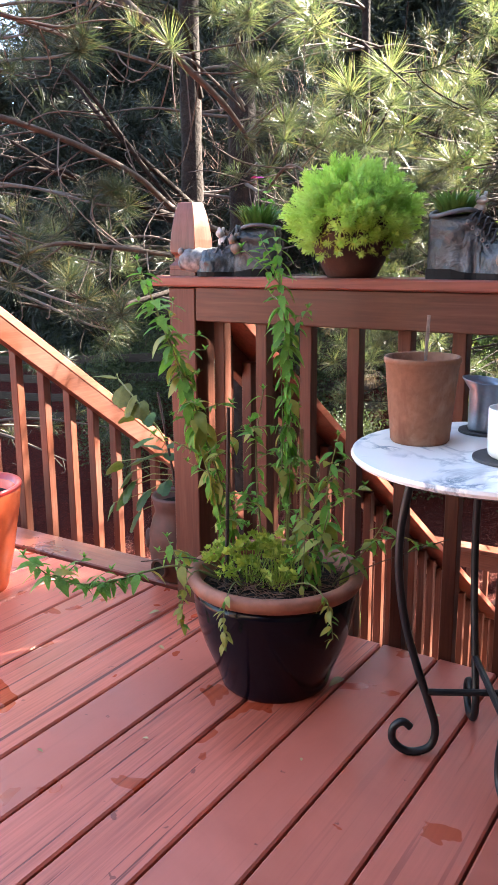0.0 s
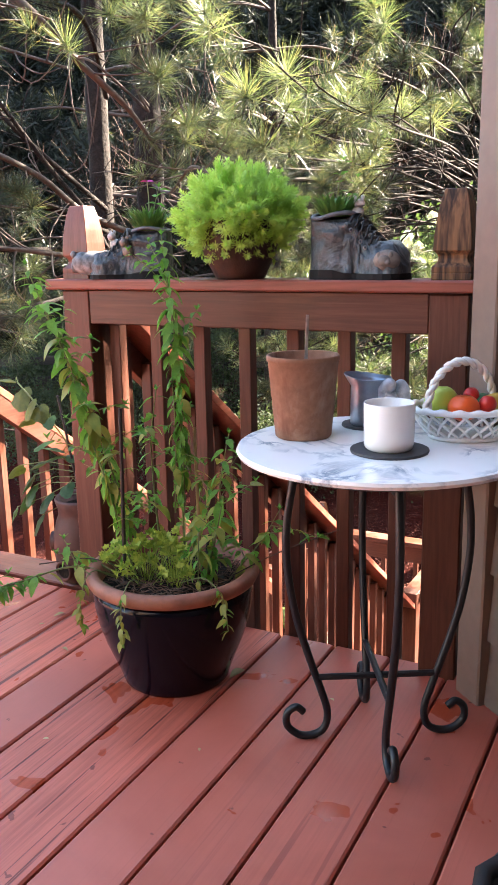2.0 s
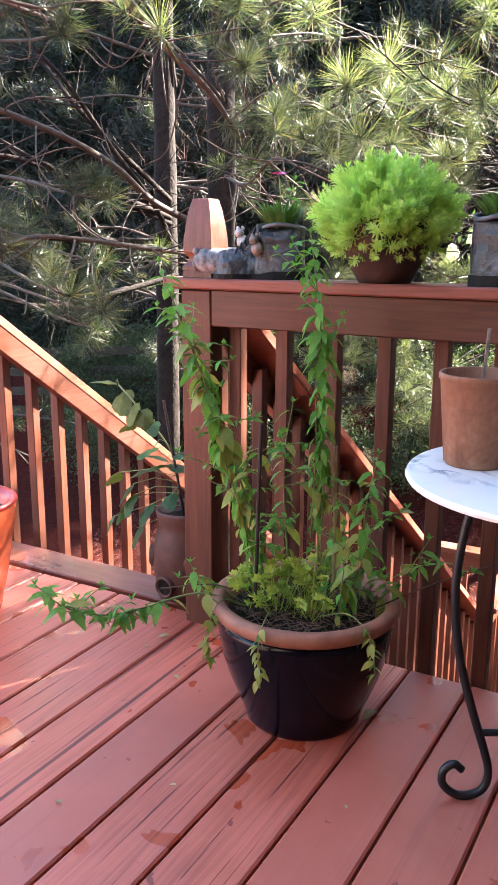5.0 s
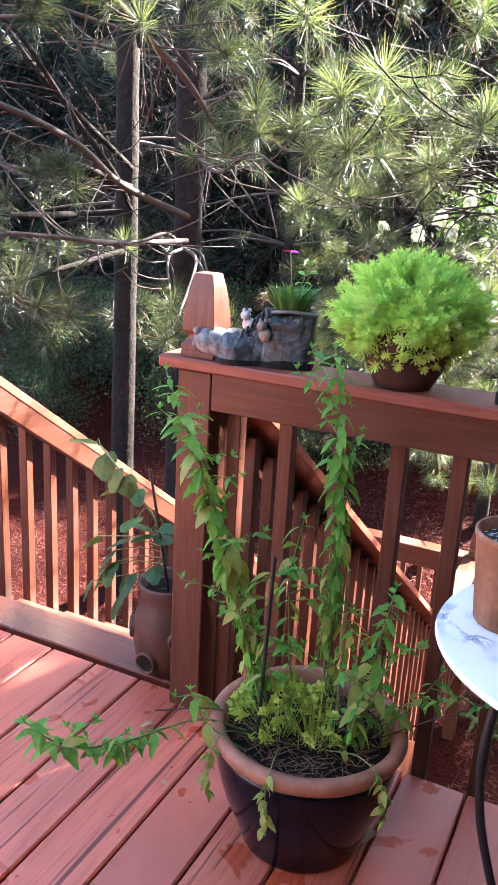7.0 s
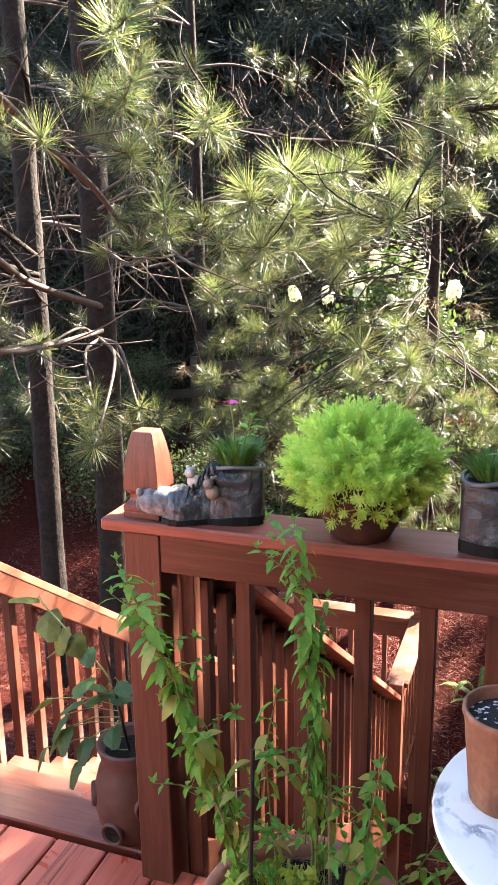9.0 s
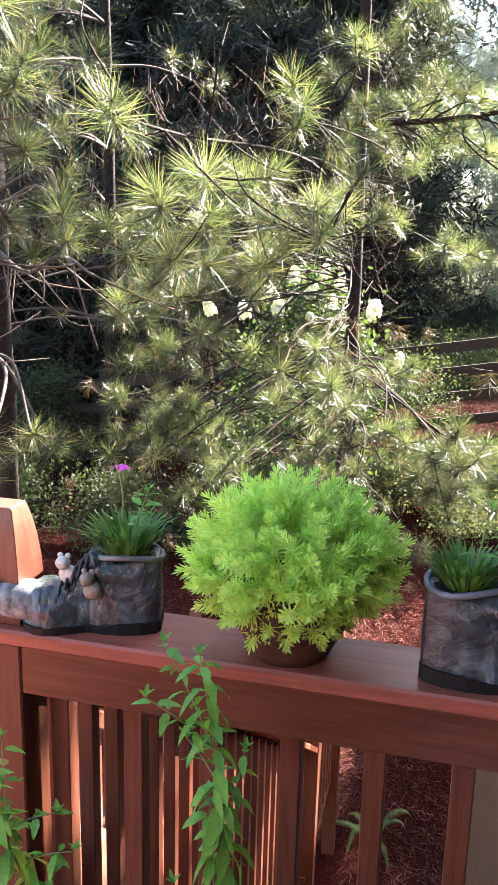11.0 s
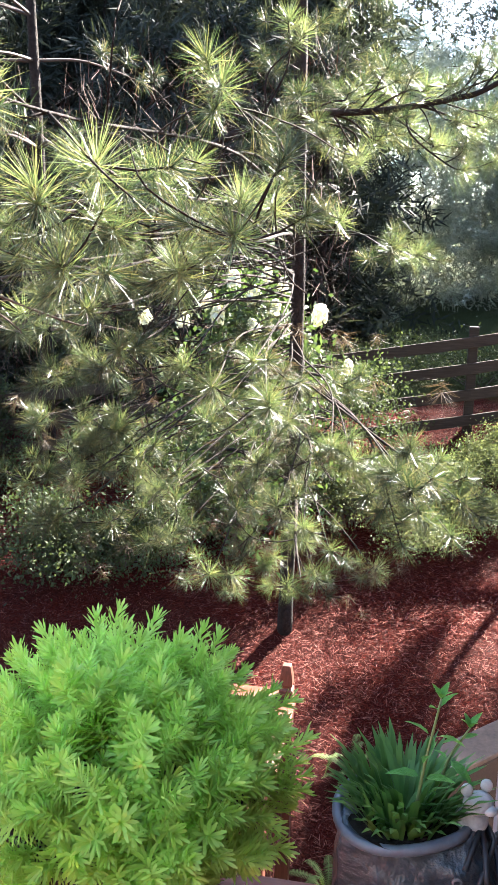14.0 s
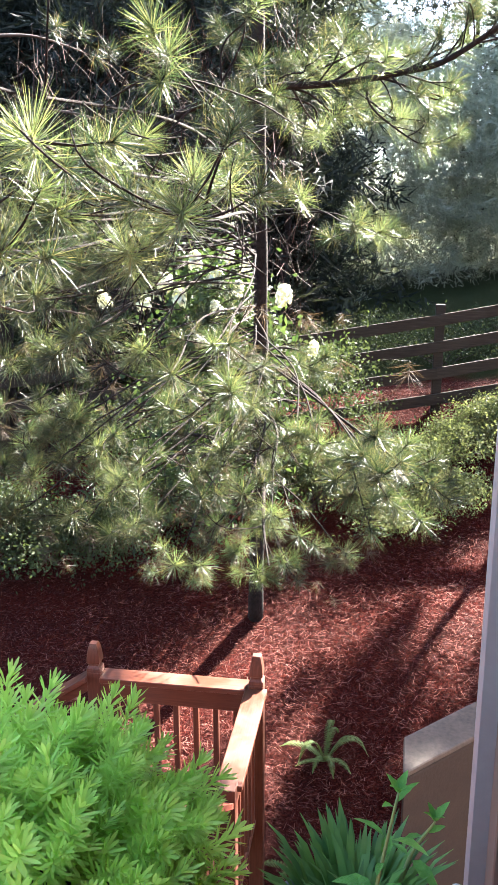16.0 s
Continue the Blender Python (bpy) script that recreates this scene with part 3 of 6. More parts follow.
def prism(plan, z0, z1, grow=0.0):
    bm = bmesh.new()
    cx, cy = sum(p[0] for p in plan) / 4, sum(p[1] for p in plan) / 4
    plan = [(x + grow * (1 if x > cx else -1), y + grow * (1 if i in (1, 2) else -1)) for i, (x, y) in enumerate(plan)]
    lo, hi = [[bm.verts.new((x, y, z)) for x, y in plan] for z in (z0, z1)]
    for i in range(4):
        k = (i + 1) % 4
        bm.faces.new((lo[i], lo[k], hi[k], hi[i]))
    bm.faces.new(lo[::-1]), bm.faces.new(hi)
    bmesh.ops.recalc_face_normals(bm, faces=bm.faces[:])
    bmesh.ops.bevel(bm, geom=bm.edges[:], offset=0.006, segments=1, affect="EDGES")
    return bm


part("wall", prism(WALLPLAN, -3.3, -1.234), M_stucco, stub)
part("coping", prism(WALLPLAN, -1.23, -1.195, 0.006), M_coping, stub)


# ---- fence ----
def fence_line():
    ends = [(-16.0, 9.2), (-7.7, 10.3), (0.0, 11.4), (12.0, 13.2)]
    spans = []
    for (x0, y0), (x1, y1) in zip(ends, ends[1:]):
        n = max(1, round(math.dist((x0, y0), (x1, y1)) / 2.4))
        spans += [((x0 + (x1 - x0) * i / n), (y0 + (y1 - y0) * i / n)) for i in range(n)]
    spans.append(ends[-1])
    fence = thing("fence", "brown four-rail timber fence across the yard", "fence", kind="structure")
    for (x0, y0), (x1, y1) in zip(spans, spans[1:]):
        z0, z1 = ground_z(x0, y0), ground_z(x1, y1)
        part("post", box(0.11, 0.11, 1.5, (x0, y0, z0 - 0.25), 0.006), M_fence, fence)
        L = math.dist((x0, y0), (x1, y1))
        a = math.degrees(math.atan2(y1 - y0, x1 - x0))
        for k in range(4):
            bm = box(L + 0.02, 0.03, 0.13, (L / 2, 0, 0.08 + 0.31 * k), 0.004)
            for v in bm.verts:
                v.co.z += (z1 - z0) * v.co.x / L
            part("rail", bm, M_fence, fence, m=pose(x0, y0 - 0.07, z0, 0, 0, a))


fence_line()


# ---- trees ----
def needle_tuft(n, length, wide, rng, open_=1.0):
    """A burst of needles round the end of a twig that points along z."""
    V, F = [], []
    for i in range(n):
        a = rng.uniform(0, 2 * math.pi)
        tilt = rng.uniform(0.15, 1.0) ** 0.8 * 1.75 * open_
        root = Vector((0, 0, -rng.uniform(0, 0.09) * tilt * 0.8))
        d = Vector((math.sin(tilt) * math.cos(a), math.sin(tilt) * math.sin(a), math.cos(tilt)))
        L = length * rng.uniform(0.75, 1.1)
        side = d.cross(Vector((rng.uniform(-1, 1), rng.uniform(-1, 1), rng.uniform(-1, 1)))).normalized() * wide / 2
        bend = Vector((0, 0, -0.05 * L * rng.random()))
        k = len(V)
        V += [root - side, root + side, root + d * L * 0.55 + side * 0.9, root + d * L * 0.55 - side * 0.9, root + d * L + bend]
        F += [(k, k + 1, k + 2), (k, k + 2, k + 3), (k + 3, k + 2, k + 4)]
    return np.array([tuple(v) for v in V]), np.array(F)


class Tree:
    """Gathers limbs and tufts of one pine, then links them as trunk, limbs and crown."""

    def __init__(self, seed, tone_cap=0.55):
        self.rng, self.tone_cap = random.Random(seed), tone_cap
        self.groups, self.tips = [], []

    def limb(self, points, r0, r1, n=6, sides=7):
        pts = spline(points, n)
        k = len(pts) - 1
        self.groups.append([(pts, [r0 + (r1 - r0) * i / k for i in range(k + 1)], sides)])
        return pts

    def twig(self, pts, radii, sides=4):
        self.groups[-1].append((pts, radii, sides))

    def tip(self, end, way, size, lit_tone=None):
        self.tips.append((end, way, size, self.rng.uniform(0.0, self.tone_cap) if lit_tone is None else lit_tone))

    def bough(self, root, tip, sag=0.1, r0=0.012, extra=2, young=(0.68, 1.0)):
        """A long thin bough that ends in a sunlit-toned tuft, with darker-toned older tufts behind it; young bounds the
        tones.
        """
        r = self.rng
        a, b = Vector(root), Vector(tip)
        side = Vector((r.uniform(-0.15, 0.15), 0, sag * r.uniform(0.3, 1.4)))
        pts = self.limb([a, (a + b) / 2 + side, b - (b - a) * 0.12 + side * 0.3 + Vector((0, 0, -0.03)), b], r0, 0.004)
        w = (pts[-1] - pts[-3]).normalized()
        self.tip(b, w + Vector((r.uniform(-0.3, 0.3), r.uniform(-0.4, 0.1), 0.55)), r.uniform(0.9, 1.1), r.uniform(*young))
        for i in range(extra):
            p = pts[-2 - 2 * i]
            d = (w * 0.4 + Vector((r.uniform(-1, 1), r.uniform(-1, 0.4), r.uniform(-0.5, 0.8)))).normalized()
            e = p + d * r.uniform(0.10, 0.26)
            self.twig([p, (p + e) / 2 + Vector((0, 0, -0.012)), e], [0.005, 0.004, 0.003])
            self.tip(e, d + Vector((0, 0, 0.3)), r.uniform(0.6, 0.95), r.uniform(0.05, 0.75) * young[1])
        for p, q in list(zip(pts, pts[1:]))[len(pts) // 2:-4:2]:
            if r.random() < 0.25:
                d = ((q - p).normalized() * 0.5 + Vector((r.uniform(-1, 1), r.uniform(-0.8, 0.4), r.uniform(-0.2, 0.8)))).normalized()
                e = p + d * r.uniform(0.06, 0.2)
                self.twig([p, e], [0.004, 0.003], 3)
                self.tip(e, d + Vector((0, 0, 0.2)), r.uniform(0.6, 0.9), r.uniform(0.0, 0.6) * young[1])
        if r.random() < 0.5 and b.z > -0.2:
            self.bare(pts, 0.45, 0.30, 0.26)

    def bare(self, pts, start, gap, reach):
        """Dead, curling side twigs."""
        r = self.rng
        for a, b in zip(pts[int(len(pts) * start):], pts[int(len(pts) * start) + 1:]):
            if r.random() < (b - a).length / gap:
                w = (b - a).normalized()
                side = Vector((r.uniform(-1, 1), r.uniform(-1, 1), r.uniform(-1, 0.6)))
                side = (side - side.dot(w) * w).normalized()
                L = reach * r.uniform(0.4, 1.3)
                curl = Vector((r.uniform(-0.3, 0.3), r.uniform(-0.3, 0.3), r.uniform(-0.2, 0.45))) * L
                self.twig(spline([a, a + (w * 0.4 + side * 0.6) * L * 0.6, a + (w * 0.5 + side) * L + curl * 0.5, a + (w * 0.2 + side * 1.3) * L + curl * 1.4], 3), [0.006, 0.005, 0.005, 0.0045, 0.004, 0.004, 0.0035, 0.003, 0.003, 0.002], 4)

    def shoots(self, pts, start, gap, reach, droop=0.0, tuft=1.0, sub=0.5):
        """Side shoots along a limb, each ending in tufts."""
        r = self.rng
        k = int(len(pts) * start)
        travelled, left = 0.0, gap * r.random()
        for a, b in zip(pts[k:], pts[k + 1:]):
            d = b - a
            travelled += d.length
            while travelled > left:
                left += gap * r.uniform(0.6, 1.4)
                w = d.normalized()
                side = Vector((r.uniform(-1, 1), r.uniform(-1, 1), r.uniform(-0.5, 0.8)))
                side = (side - side.dot(w) * w).normalized()
                go = (w * r.uniform(0.3, 1.0) + side * 1.0).normalized()
                L = reach * r.uniform(0.45, 1.15)
                mid = a + go * L * 0.55 + Vector((0, 0, -droop * L * 0.2))
                end = a + go * L + Vector((0, 0, -droop * L * 0.3 + 0.12 * L))
                self.twig([a, mid, end], [0.007, 0.005, 0.004])
                self.tip(end, (end - mid).normalized() + Vector((0, 0, 0.25)), tuft * r.uniform(0.75, 1.15))
                if r.random() < sub:
                    s2 = (go + Vector((r.uniform(-1, 1), r.uniform(-1, 1), r.uniform(-0.4, 0.7))) * 0.8).normalized()
                    e2 = mid + s2 * L * 0.5
                    self.twig([mid, e2], [0.004, 0.003], 3)
                    self.tip(e2, s2 + Vector((0, 0, 0.2)), tuft * r.uniform(0.6, 1.0))
        self.tip(pts[-1], pts[-1] - pts[-2], tuft)

    def build(self, label, trunk, r0, r1, tufts, mat, limb_mat=None):
        base = trunk[0]
        tree = thing("pine_tree", label, "tree", at=tuple(base), group="pine trees")
        inv = Matrix.Translation(-Vector(base))
        pts = spline(trunk, 10)
        r = self.rng
        bm = tube(pts, [(r0 + (r1 - r0) * i / (len(pts) - 1)) * r.uniform(0.93, 1.07) for i in range(len(pts))], 14)
        bm.transform(inv)
        part("trunk", bm, M_bark, tree, smooth=True)
        for group in self.groups:
            bm = bmesh.new()
            for p, rr, sides in group:
                tube(p, rr[:len(p)] if isinstance(rr, list) else rr, sides, False, bm)
            bm.transform(inv)
            part("limb", bm, limb_mat or M_twig, tree, smooth=True)
        off = np.array(tuple(base))
        Vs, Fs, k = [], [], 0
        sets, lit_tones = [[] for _ in tufts], []
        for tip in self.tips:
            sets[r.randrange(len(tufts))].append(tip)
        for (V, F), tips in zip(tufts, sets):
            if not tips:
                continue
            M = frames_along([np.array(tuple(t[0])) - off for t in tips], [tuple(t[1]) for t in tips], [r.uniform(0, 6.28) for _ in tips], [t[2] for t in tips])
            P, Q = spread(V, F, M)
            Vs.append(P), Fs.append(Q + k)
            lit_tones.append(np.repeat([t[3] for t in tips], len(V)))
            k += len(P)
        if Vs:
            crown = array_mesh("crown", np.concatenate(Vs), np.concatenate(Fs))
            crown.attributes.new("lit_tone", "FLOAT", "POINT").data.foreach_set("value", np.concatenate(lit_tones).astype(np.float32))
            tagged(link_mesh("crown", crown, mat, tree), kind="stuff")
        return tree


rng = random.Random(5)
NEAR = [needle_tuft(150, 0.168, 0.0023, rng) for _ in range(4)]
MID = [needle_tuft(80, 0.17, 0.0036, rng) for _ in range(3)]


def whorls(T, line, first, last, count, reach, gap, tuft, droop, dead, short=None):
    """Limbs round the trunk between two shares of its height."""
    r = T.rng
    for w in range(count):
        f = first + (last - first) * (w + r.random() * 0.6) / count
        p = line[min(len(line) - 1, int(f * (len(line) - 1)))]
        for k in range(r.choice((3, 4, 4, 5))):
            a = r.uniform(0, 2 * math.pi)
            L = reach * (1.08 - 0.6 * (f - first) / (1 - first)) * r.uniform(0.7, 1.15)
            d = Vector((math.cos(a), math.sin(a), 0))
            if short and short[0] < p.z < short[1] and d.x > 0.1:
                L *= short[2]
            rise = r.uniform(-0.15, 0.35)
            sway = Vector((-d.y, d.x, 0)) * r.uniform(-0.2, 0.2) * L
            pts = T.limb([p, p + d * L * 0.4 + Vector((0, 0, rise * L * 0.4)) + sway * 0.3, p + d * L * 0.75 + Vector((0, 0, rise * L * 0.5 - droop * L * 0.5)) + sway, p + d * L + Vector((0, 0, rise * L * 0.45 - droop * L)) + sway], 0.010 + 0.008 * L, 0.004)
            if r.random() > dead:
                T.shoots(pts, 0.3, gap, 0.36 * (0.6 + 0.2 * L), 0.2, tuft, 0.6)
            else:
                T.bare(pts, 0.2, 0.12, 0.3)


def trunk_line(x, y, height, lean=0.0):
    z0 = ground_z(x, y) - 0.15
    return [Vector((x, y, z0)), Vector((x + lean * 0.3 + 0.03, y, z0 + height * 0.35)), Vector((x + lean * 0.7 - 0.03, y + 0.06, z0 + height * 0.7)), Vector((x + lean, y, z0 + height))]


def reach_to(T, root, tip, sag, r0, gap, shoot, tuft, start=0.45):
    a, b = Vector(root), Vector(tip)
    mid = (a + b) / 2 + Vector((0.06, 0, sag))
    T.shoots(T.limb([a, mid, b], r0, 0.005), start, gap, shoot, 0.1, tuft, 0.6)


# the dark-trunked pine behind the post, with bare lower limbs
T = Tree(11, 0.35)
line = trunk_line(-3.53, 5.35, 9.0, 0.05)
L1 = spline(line, 12)
whorls(T, L1, 0.66, 1.0, 5, 1.5, 0.30, 1.05, 0.12, 0.3)
for pts, r0, r1 in ((((-3.45, 5.3, 1.05), (-3.57, 4.69, 1.24), (-3.58, 4.29, 1.44), (-3.54, 3.77, 1.57), (-3.55, 3.16, 1.67), (-3.6, 2.7, 1.70)), 0.024, 0.014),
                    (((-3.4, 5.2, 0.9), (-3.02, 3.86, 0.97), (-3.06, 3.44, 1.01), (-3.13, 3.10, 1.03), (-3.2, 2.87, 0.96)), 0.017, 0.008),
                    (((-3.42, 5.3, 1.45), (-2.9, 4.7, 1.35), (-2.5, 4.3, 1.45), (-2.2, 4.0, 1.38)), 0.014, 0.006),
                    (((-3.3, 4.3, 2.05), (-3.17, 2.87, 2.04), (-2.97, 3.09, 2.0), (-2.81, 3.19, 2.13)), 0.010, 0.006)):
    T.bare(T.limb(pts, r0, r1), 0.1, 0.085, 0.34)
for tip in ((-2.14, 3.21, 2.25), (-2.40, 3.66, 2.10), (-2.48, 4.11, 2.28), (-2.37, 4.36, 2.30), (-2.56, 4.12, 1.93), (-2.51, 4.36, 1.72), (-2.73, 4.46, 1.45), (-2.31, 3.61, 2.08), (-2.49, 4.00, 1.89), (-2.45, 3.18, 1.89), (-2.30, 3.93, 1.63)):
    T.bough((-3.40, 5.25, tip[2] + 0.05), tip, 0.10, 0.010, 1)
for tip in ((-3.30, 4.32, 0.94), (-2.82, 4.09, 0.62), (-2.58, 3.63, 0.55), (-2.71, 4.37, 0.58), (-2.71, 4.58, 0.47)):
    T.bough((-3.42, 5.2, 0.85), tip, 0.12, 0.012, 1)
T.build("tall pine with scaly dark trunk, bare lower limbs and sunlit tufts", line, 0.130, 0.06, NEAR, M_needle)

# a second trunk further off, its dead limbs crossing to the side
T = Tree(12, 0.2)
line = trunk_line(-4.76, 6.4, 9.5, 0.05)
whorls(T, spline(line, 12), 0.68, 1.0, 5, 1.6, 0.34, 1.05, 0.12, 0.4)
for pts in (((-4.6, 6.3, 1.00), (-4.23, 5.57, 1.27), (-4.32, 5.21, 1.64), (-4.39, 4.82, 2.04), (-4.46, 4.57, 2.25)), ((-4.6, 6.3, 1.35), (-4.49, 5.1, 1.88), (-4.85, 5.0, 2.33)), ((-4.6, 6.3, 1.2), (-4.73, 4.9, 1.55), (-5.05, 4.6, 1.79)), ((-4.6, 6.3, 1.0), (-4.27, 4.5, 1.02), (-4.45, 4.2, 1.09)), ((-4.6, 6.3, 1.15), (-4.86, 4.8, 1.58), (-5.09, 4.5, 1.51)), ((-4.6, 6.4, 2.3), (-3.9, 5.2, 2.6), (-3.67, 4.2, 2.5), (-3.5, 3.7, 2.3)), ((-4.6, 6.4, 0.7), (-4.9, 5.2, 0.5), (-5.1, 4.6, 0.6))):
    T.bare(T.limb(pts, 0.026, 0.012), 0.15, 0.09, 0.38)
T.build("tall pine with scaly trunk and long dead limbs", line, 0.122, 0.06, MID, M_needle, M_bark)

# boughs from a pine that stands beside the stairs
T = Tree(14, 0.3)
line = trunk_line(-5.9, 4.3, 8.5)
L1 = spline(line, 12)
whorls(T, L1, 0.70, 1.0, 4, 1.8, 0.34, 1.1, 0.15, 0.3)
for tip in ((-2.93, 3.16, 1.93), (-3.37, 3.27, 2.08), (-3.19, 2.84, 0.85), (-2.75, 2.90, 0.78), (-3.44, 3.24, 1.03), (-3.37, 3.81, 1.31), (-3.20, 3.60, 0.55), (-3.83, 3.52, 1.99), (-3.40, 3.95, 0.90), (-3.76, 3.73, 1.08), (-3.40, 4.19, 2.42), (-3.18, 3.73, 1.24), (-2.88, 3.28, 0.68)):
    T.bough((-5.8, 4.3, tip[2] + 0.15), tip, 0.12, 0.014, 2, (0.25, 0.8))
down = T.limb(((-5.8, 4.3, 3.5), (-3.9, 3.45, 2.75), (-2.92, 3.36, 2.20), (-2.76, 3.69, 1.92), (-2.67, 3.92, 1.75), (-2.63, 4.10, 1.59)), 0.032, 0.012)
T.bare(down, 0.4, 0.12, 0.34)
T.tip(down[-1], (0.2, 0.3, -0.1), 0.9, 0.6)
T.build("tall pine beside the stairs with drooping needled boughs", line, 0.11, 0.05, NEAR, M_needle)

# the bushy pine in the middle of the yard
T = Tree(13)
line = trunk_line(-1.70, 8.3, 8.5, 0.05)
L1 = spline(line, 14)
whorls(T, L1, 0.20, 0.32, 4, 1.6, 0.42, 0.95, 0.14, 0.3, (-0.2, 1.4, 0.4))
# Dense crown top, out of view, added to shade the trees on the left.
whorls(T, L1, 0.68, 1.0, 9, 2.1, 0.13, 1.5, 0.1, 0.0)
for tip in ((-1.87, 3.41, 1.94), (-1.76, 3.56, 1.69), (-1.73, 4.12, 1.59), (-1.66, 4.43, 1.76), (-1.18, 3.60, 1.57), (-1.61, 4.49, 1.44), (-1.42, 4.44, 2.11), (-1.62, 3.69, 1.77), (-1.75, 3.69, 1.47), (-2.03, 4.89, 1.58), (-1.40, 4.71, 1.72), (-1.33, 5.08, 1.71), (-2.19, 4.31, 1.48), (-1.97, 5.00, 1.37), (-1.77, 5.06, 1.36), (-1.81, 5.04, 1.85), (-2.44, 4.82, 1.22), (-2.10, 4.74, 1.26)):
    T.bough((-1.68, 8.2, tip[2] - 0.15), tip, 0.12, 0.010, 3)
for tip in ((-2.13, 6.19, 1.97), (-2.52, 5.52, 1.56), (-1.79, 5.33, 1.56), (-1.99, 5.71, 1.31), (-2.40, 6.11, 1.28), (-2.11, 5.18, 1.03), (-1.42, 5.57, 0.73), (-1.72, 5.52, 0.80), (-1.23, 7.33, 1.72), (-0.82, 6.77, 1.53), (-0.68, 7.05, 1.49)):
    T.bough((-1.68, 8.2, tip[2] + 0.1), tip, 0.10, 0.008, 2)
for tip in ((-1.63, 6.16, 0.86), (-2.30, 6.28, -0.07), (-2.53, 5.52, 0.21), (-1.90, 6.21, -0.56), (-1.66, 6.50, 0.12), (-1.50, 6.45, -0.14), (-1.02, 6.59, 0.17), (-1.17, 6.59, 0.24), (-2.99, 6.15, 0.45), (-2.25, 5.79, 0.94), (-2.03, 6.06, 0.84), (-1.62, 6.61, 0.57), (-2.85, 5.59, 0.17), (-2.18, 6.23, -0.32), (-1.51, 6.86, 0.35), (-2.31, 6.17, -0.36), (-2.92, 6.00, 1.03), (-2.83, 6.00, 0.73), (-2.64, 6.13, 1.13), (-2.67, 6.01, 0.45), (-2.53, 6.01, 0.21), (-2.78, 5.79, -0.13), (-2.94, 6.01, 1.23), (-2.45, 6.10, 0.44), (-2.61, 6.11, 0.82), (-2.72, 5.94, 0.27), (-2.34, 6.08, 0.24), (-2.47, 5.91, -0.15), (-2.82, 6.06, 1.30), (-1.95, 6.26, 0.46), (-1.76, 6.17, -0.01), (-2.6, 7.2, -0.3), (-1.4, 7.1, -0.5), (-1.8, 7.2, -0.2), (-1.2, 7.2, -0.7), (-1.72, 7.6, -0.95), (-1.55, 7.5, -0.65), (-1.9, 7.5, -0.75), (-1.6, 7.7, -1.25), (-1.35, 7.6, -1.1), (-2.1, 7.5, -1.1), (-0.85, 7.4, -0.9), (-1.6, 7.5, -0.1), (-1.75, 7.4, 0.3)):
    T.bough((-1.68, 8.2, tip[2] + 0.45), tip, 0.10, 0.008, 3, (0.45, 0.95))
for tip in ((-0.59, 5.67, 0.13), (-0.67, 5.99, -0.19), (-0.41, 5.63, 0.02), (-0.33, 6.07, 0.08), (-0.79, 6.53, -0.07), (-0.48, 6.31, 0.09), (-0.21, 6.25, -0.06)):
    T.shoots(T.limb([(-1.68, 8.2, 0.5), (-1.0, 7.0, 0.32), tip], 0.012, 0.004), 0.75, 0.14, 0.18, 0.1, 0.95, 0.5)
big = T.limb(((-3.23, 7.30, 1.70), (-2.68, 7.15, 2.0), (-2.24, 7.07, 2.12), (-1.83, 6.94, 2.28), (-1.42, 6.90, 2.35), (-0.95, 6.83, 2.36), (-0.55, 6.73, 2.40), (-0.33, 6.61, 2.44), (0.05, 6.4, 2.65)), 0.032, 0.014)
T.bare(big, 0.2, 0.16, 0.32)
T.shoots(big, 0.35, 0.10, 0.34, 0.1, 0.85, 0.7)
for k in range(12):
    tip = (-1.70 + T.rng.uniform(-0.28, 0.28), 7.65 + T.rng.uniform(-0.2, 0.2), (2.75 - 0.2 * k) if k < 4 else 2.05 - 0.24 * k)
    T.bough((-1.68, 8.2, tip[2] + 0.12), tip, 0.05, 0.007, 2, (0.1, 0.6))
for tip in ((-1.45, 6.85, 2.83), (-1.15, 6.68, 2.44), (-0.95, 6.95, 2.56), (-0.68, 6.70, 2.48), (-0.96, 7.00, 2.21), (-1.12, 7.31, 2.13), (-0.58, 7.01, 2.17), (-0.43, 6.75, 2.00), (-1.35, 7.28, 2.24), (-0.27, 6.67, 2.55), (-0.34, 6.99, 2.29), (-1.09, 7.27, 2.45), (-0.78, 7.30, 2.35), (-1.55, 6.82, 2.91)):
    root = min(big, key=lambda q: (q - Vector(tip) + Vector((0.35, 0, 0))).length)
    T.bough(root, tip, 0.03, 0.008, 1)
T.build("bushy pine with low sunlit boughs of long needles", line, 0.068, 0.035, NEAR, M_needle, M_bark)

# a pine past the end of the house, overhead boughs added unseen as deck shade
T = Tree(15)
line = trunk_line(2.1, 6.9, 9.0)
L1 = spline(line, 14)
whorls(T, L1, 0.64, 0.74, 3, 1.4, 0.22, 1.15, 0.05, 0.1)
whorls(T, L1, 0.95, 1.0, 2, 0.8, 0.22, 1.15, 0.05, 0.1)
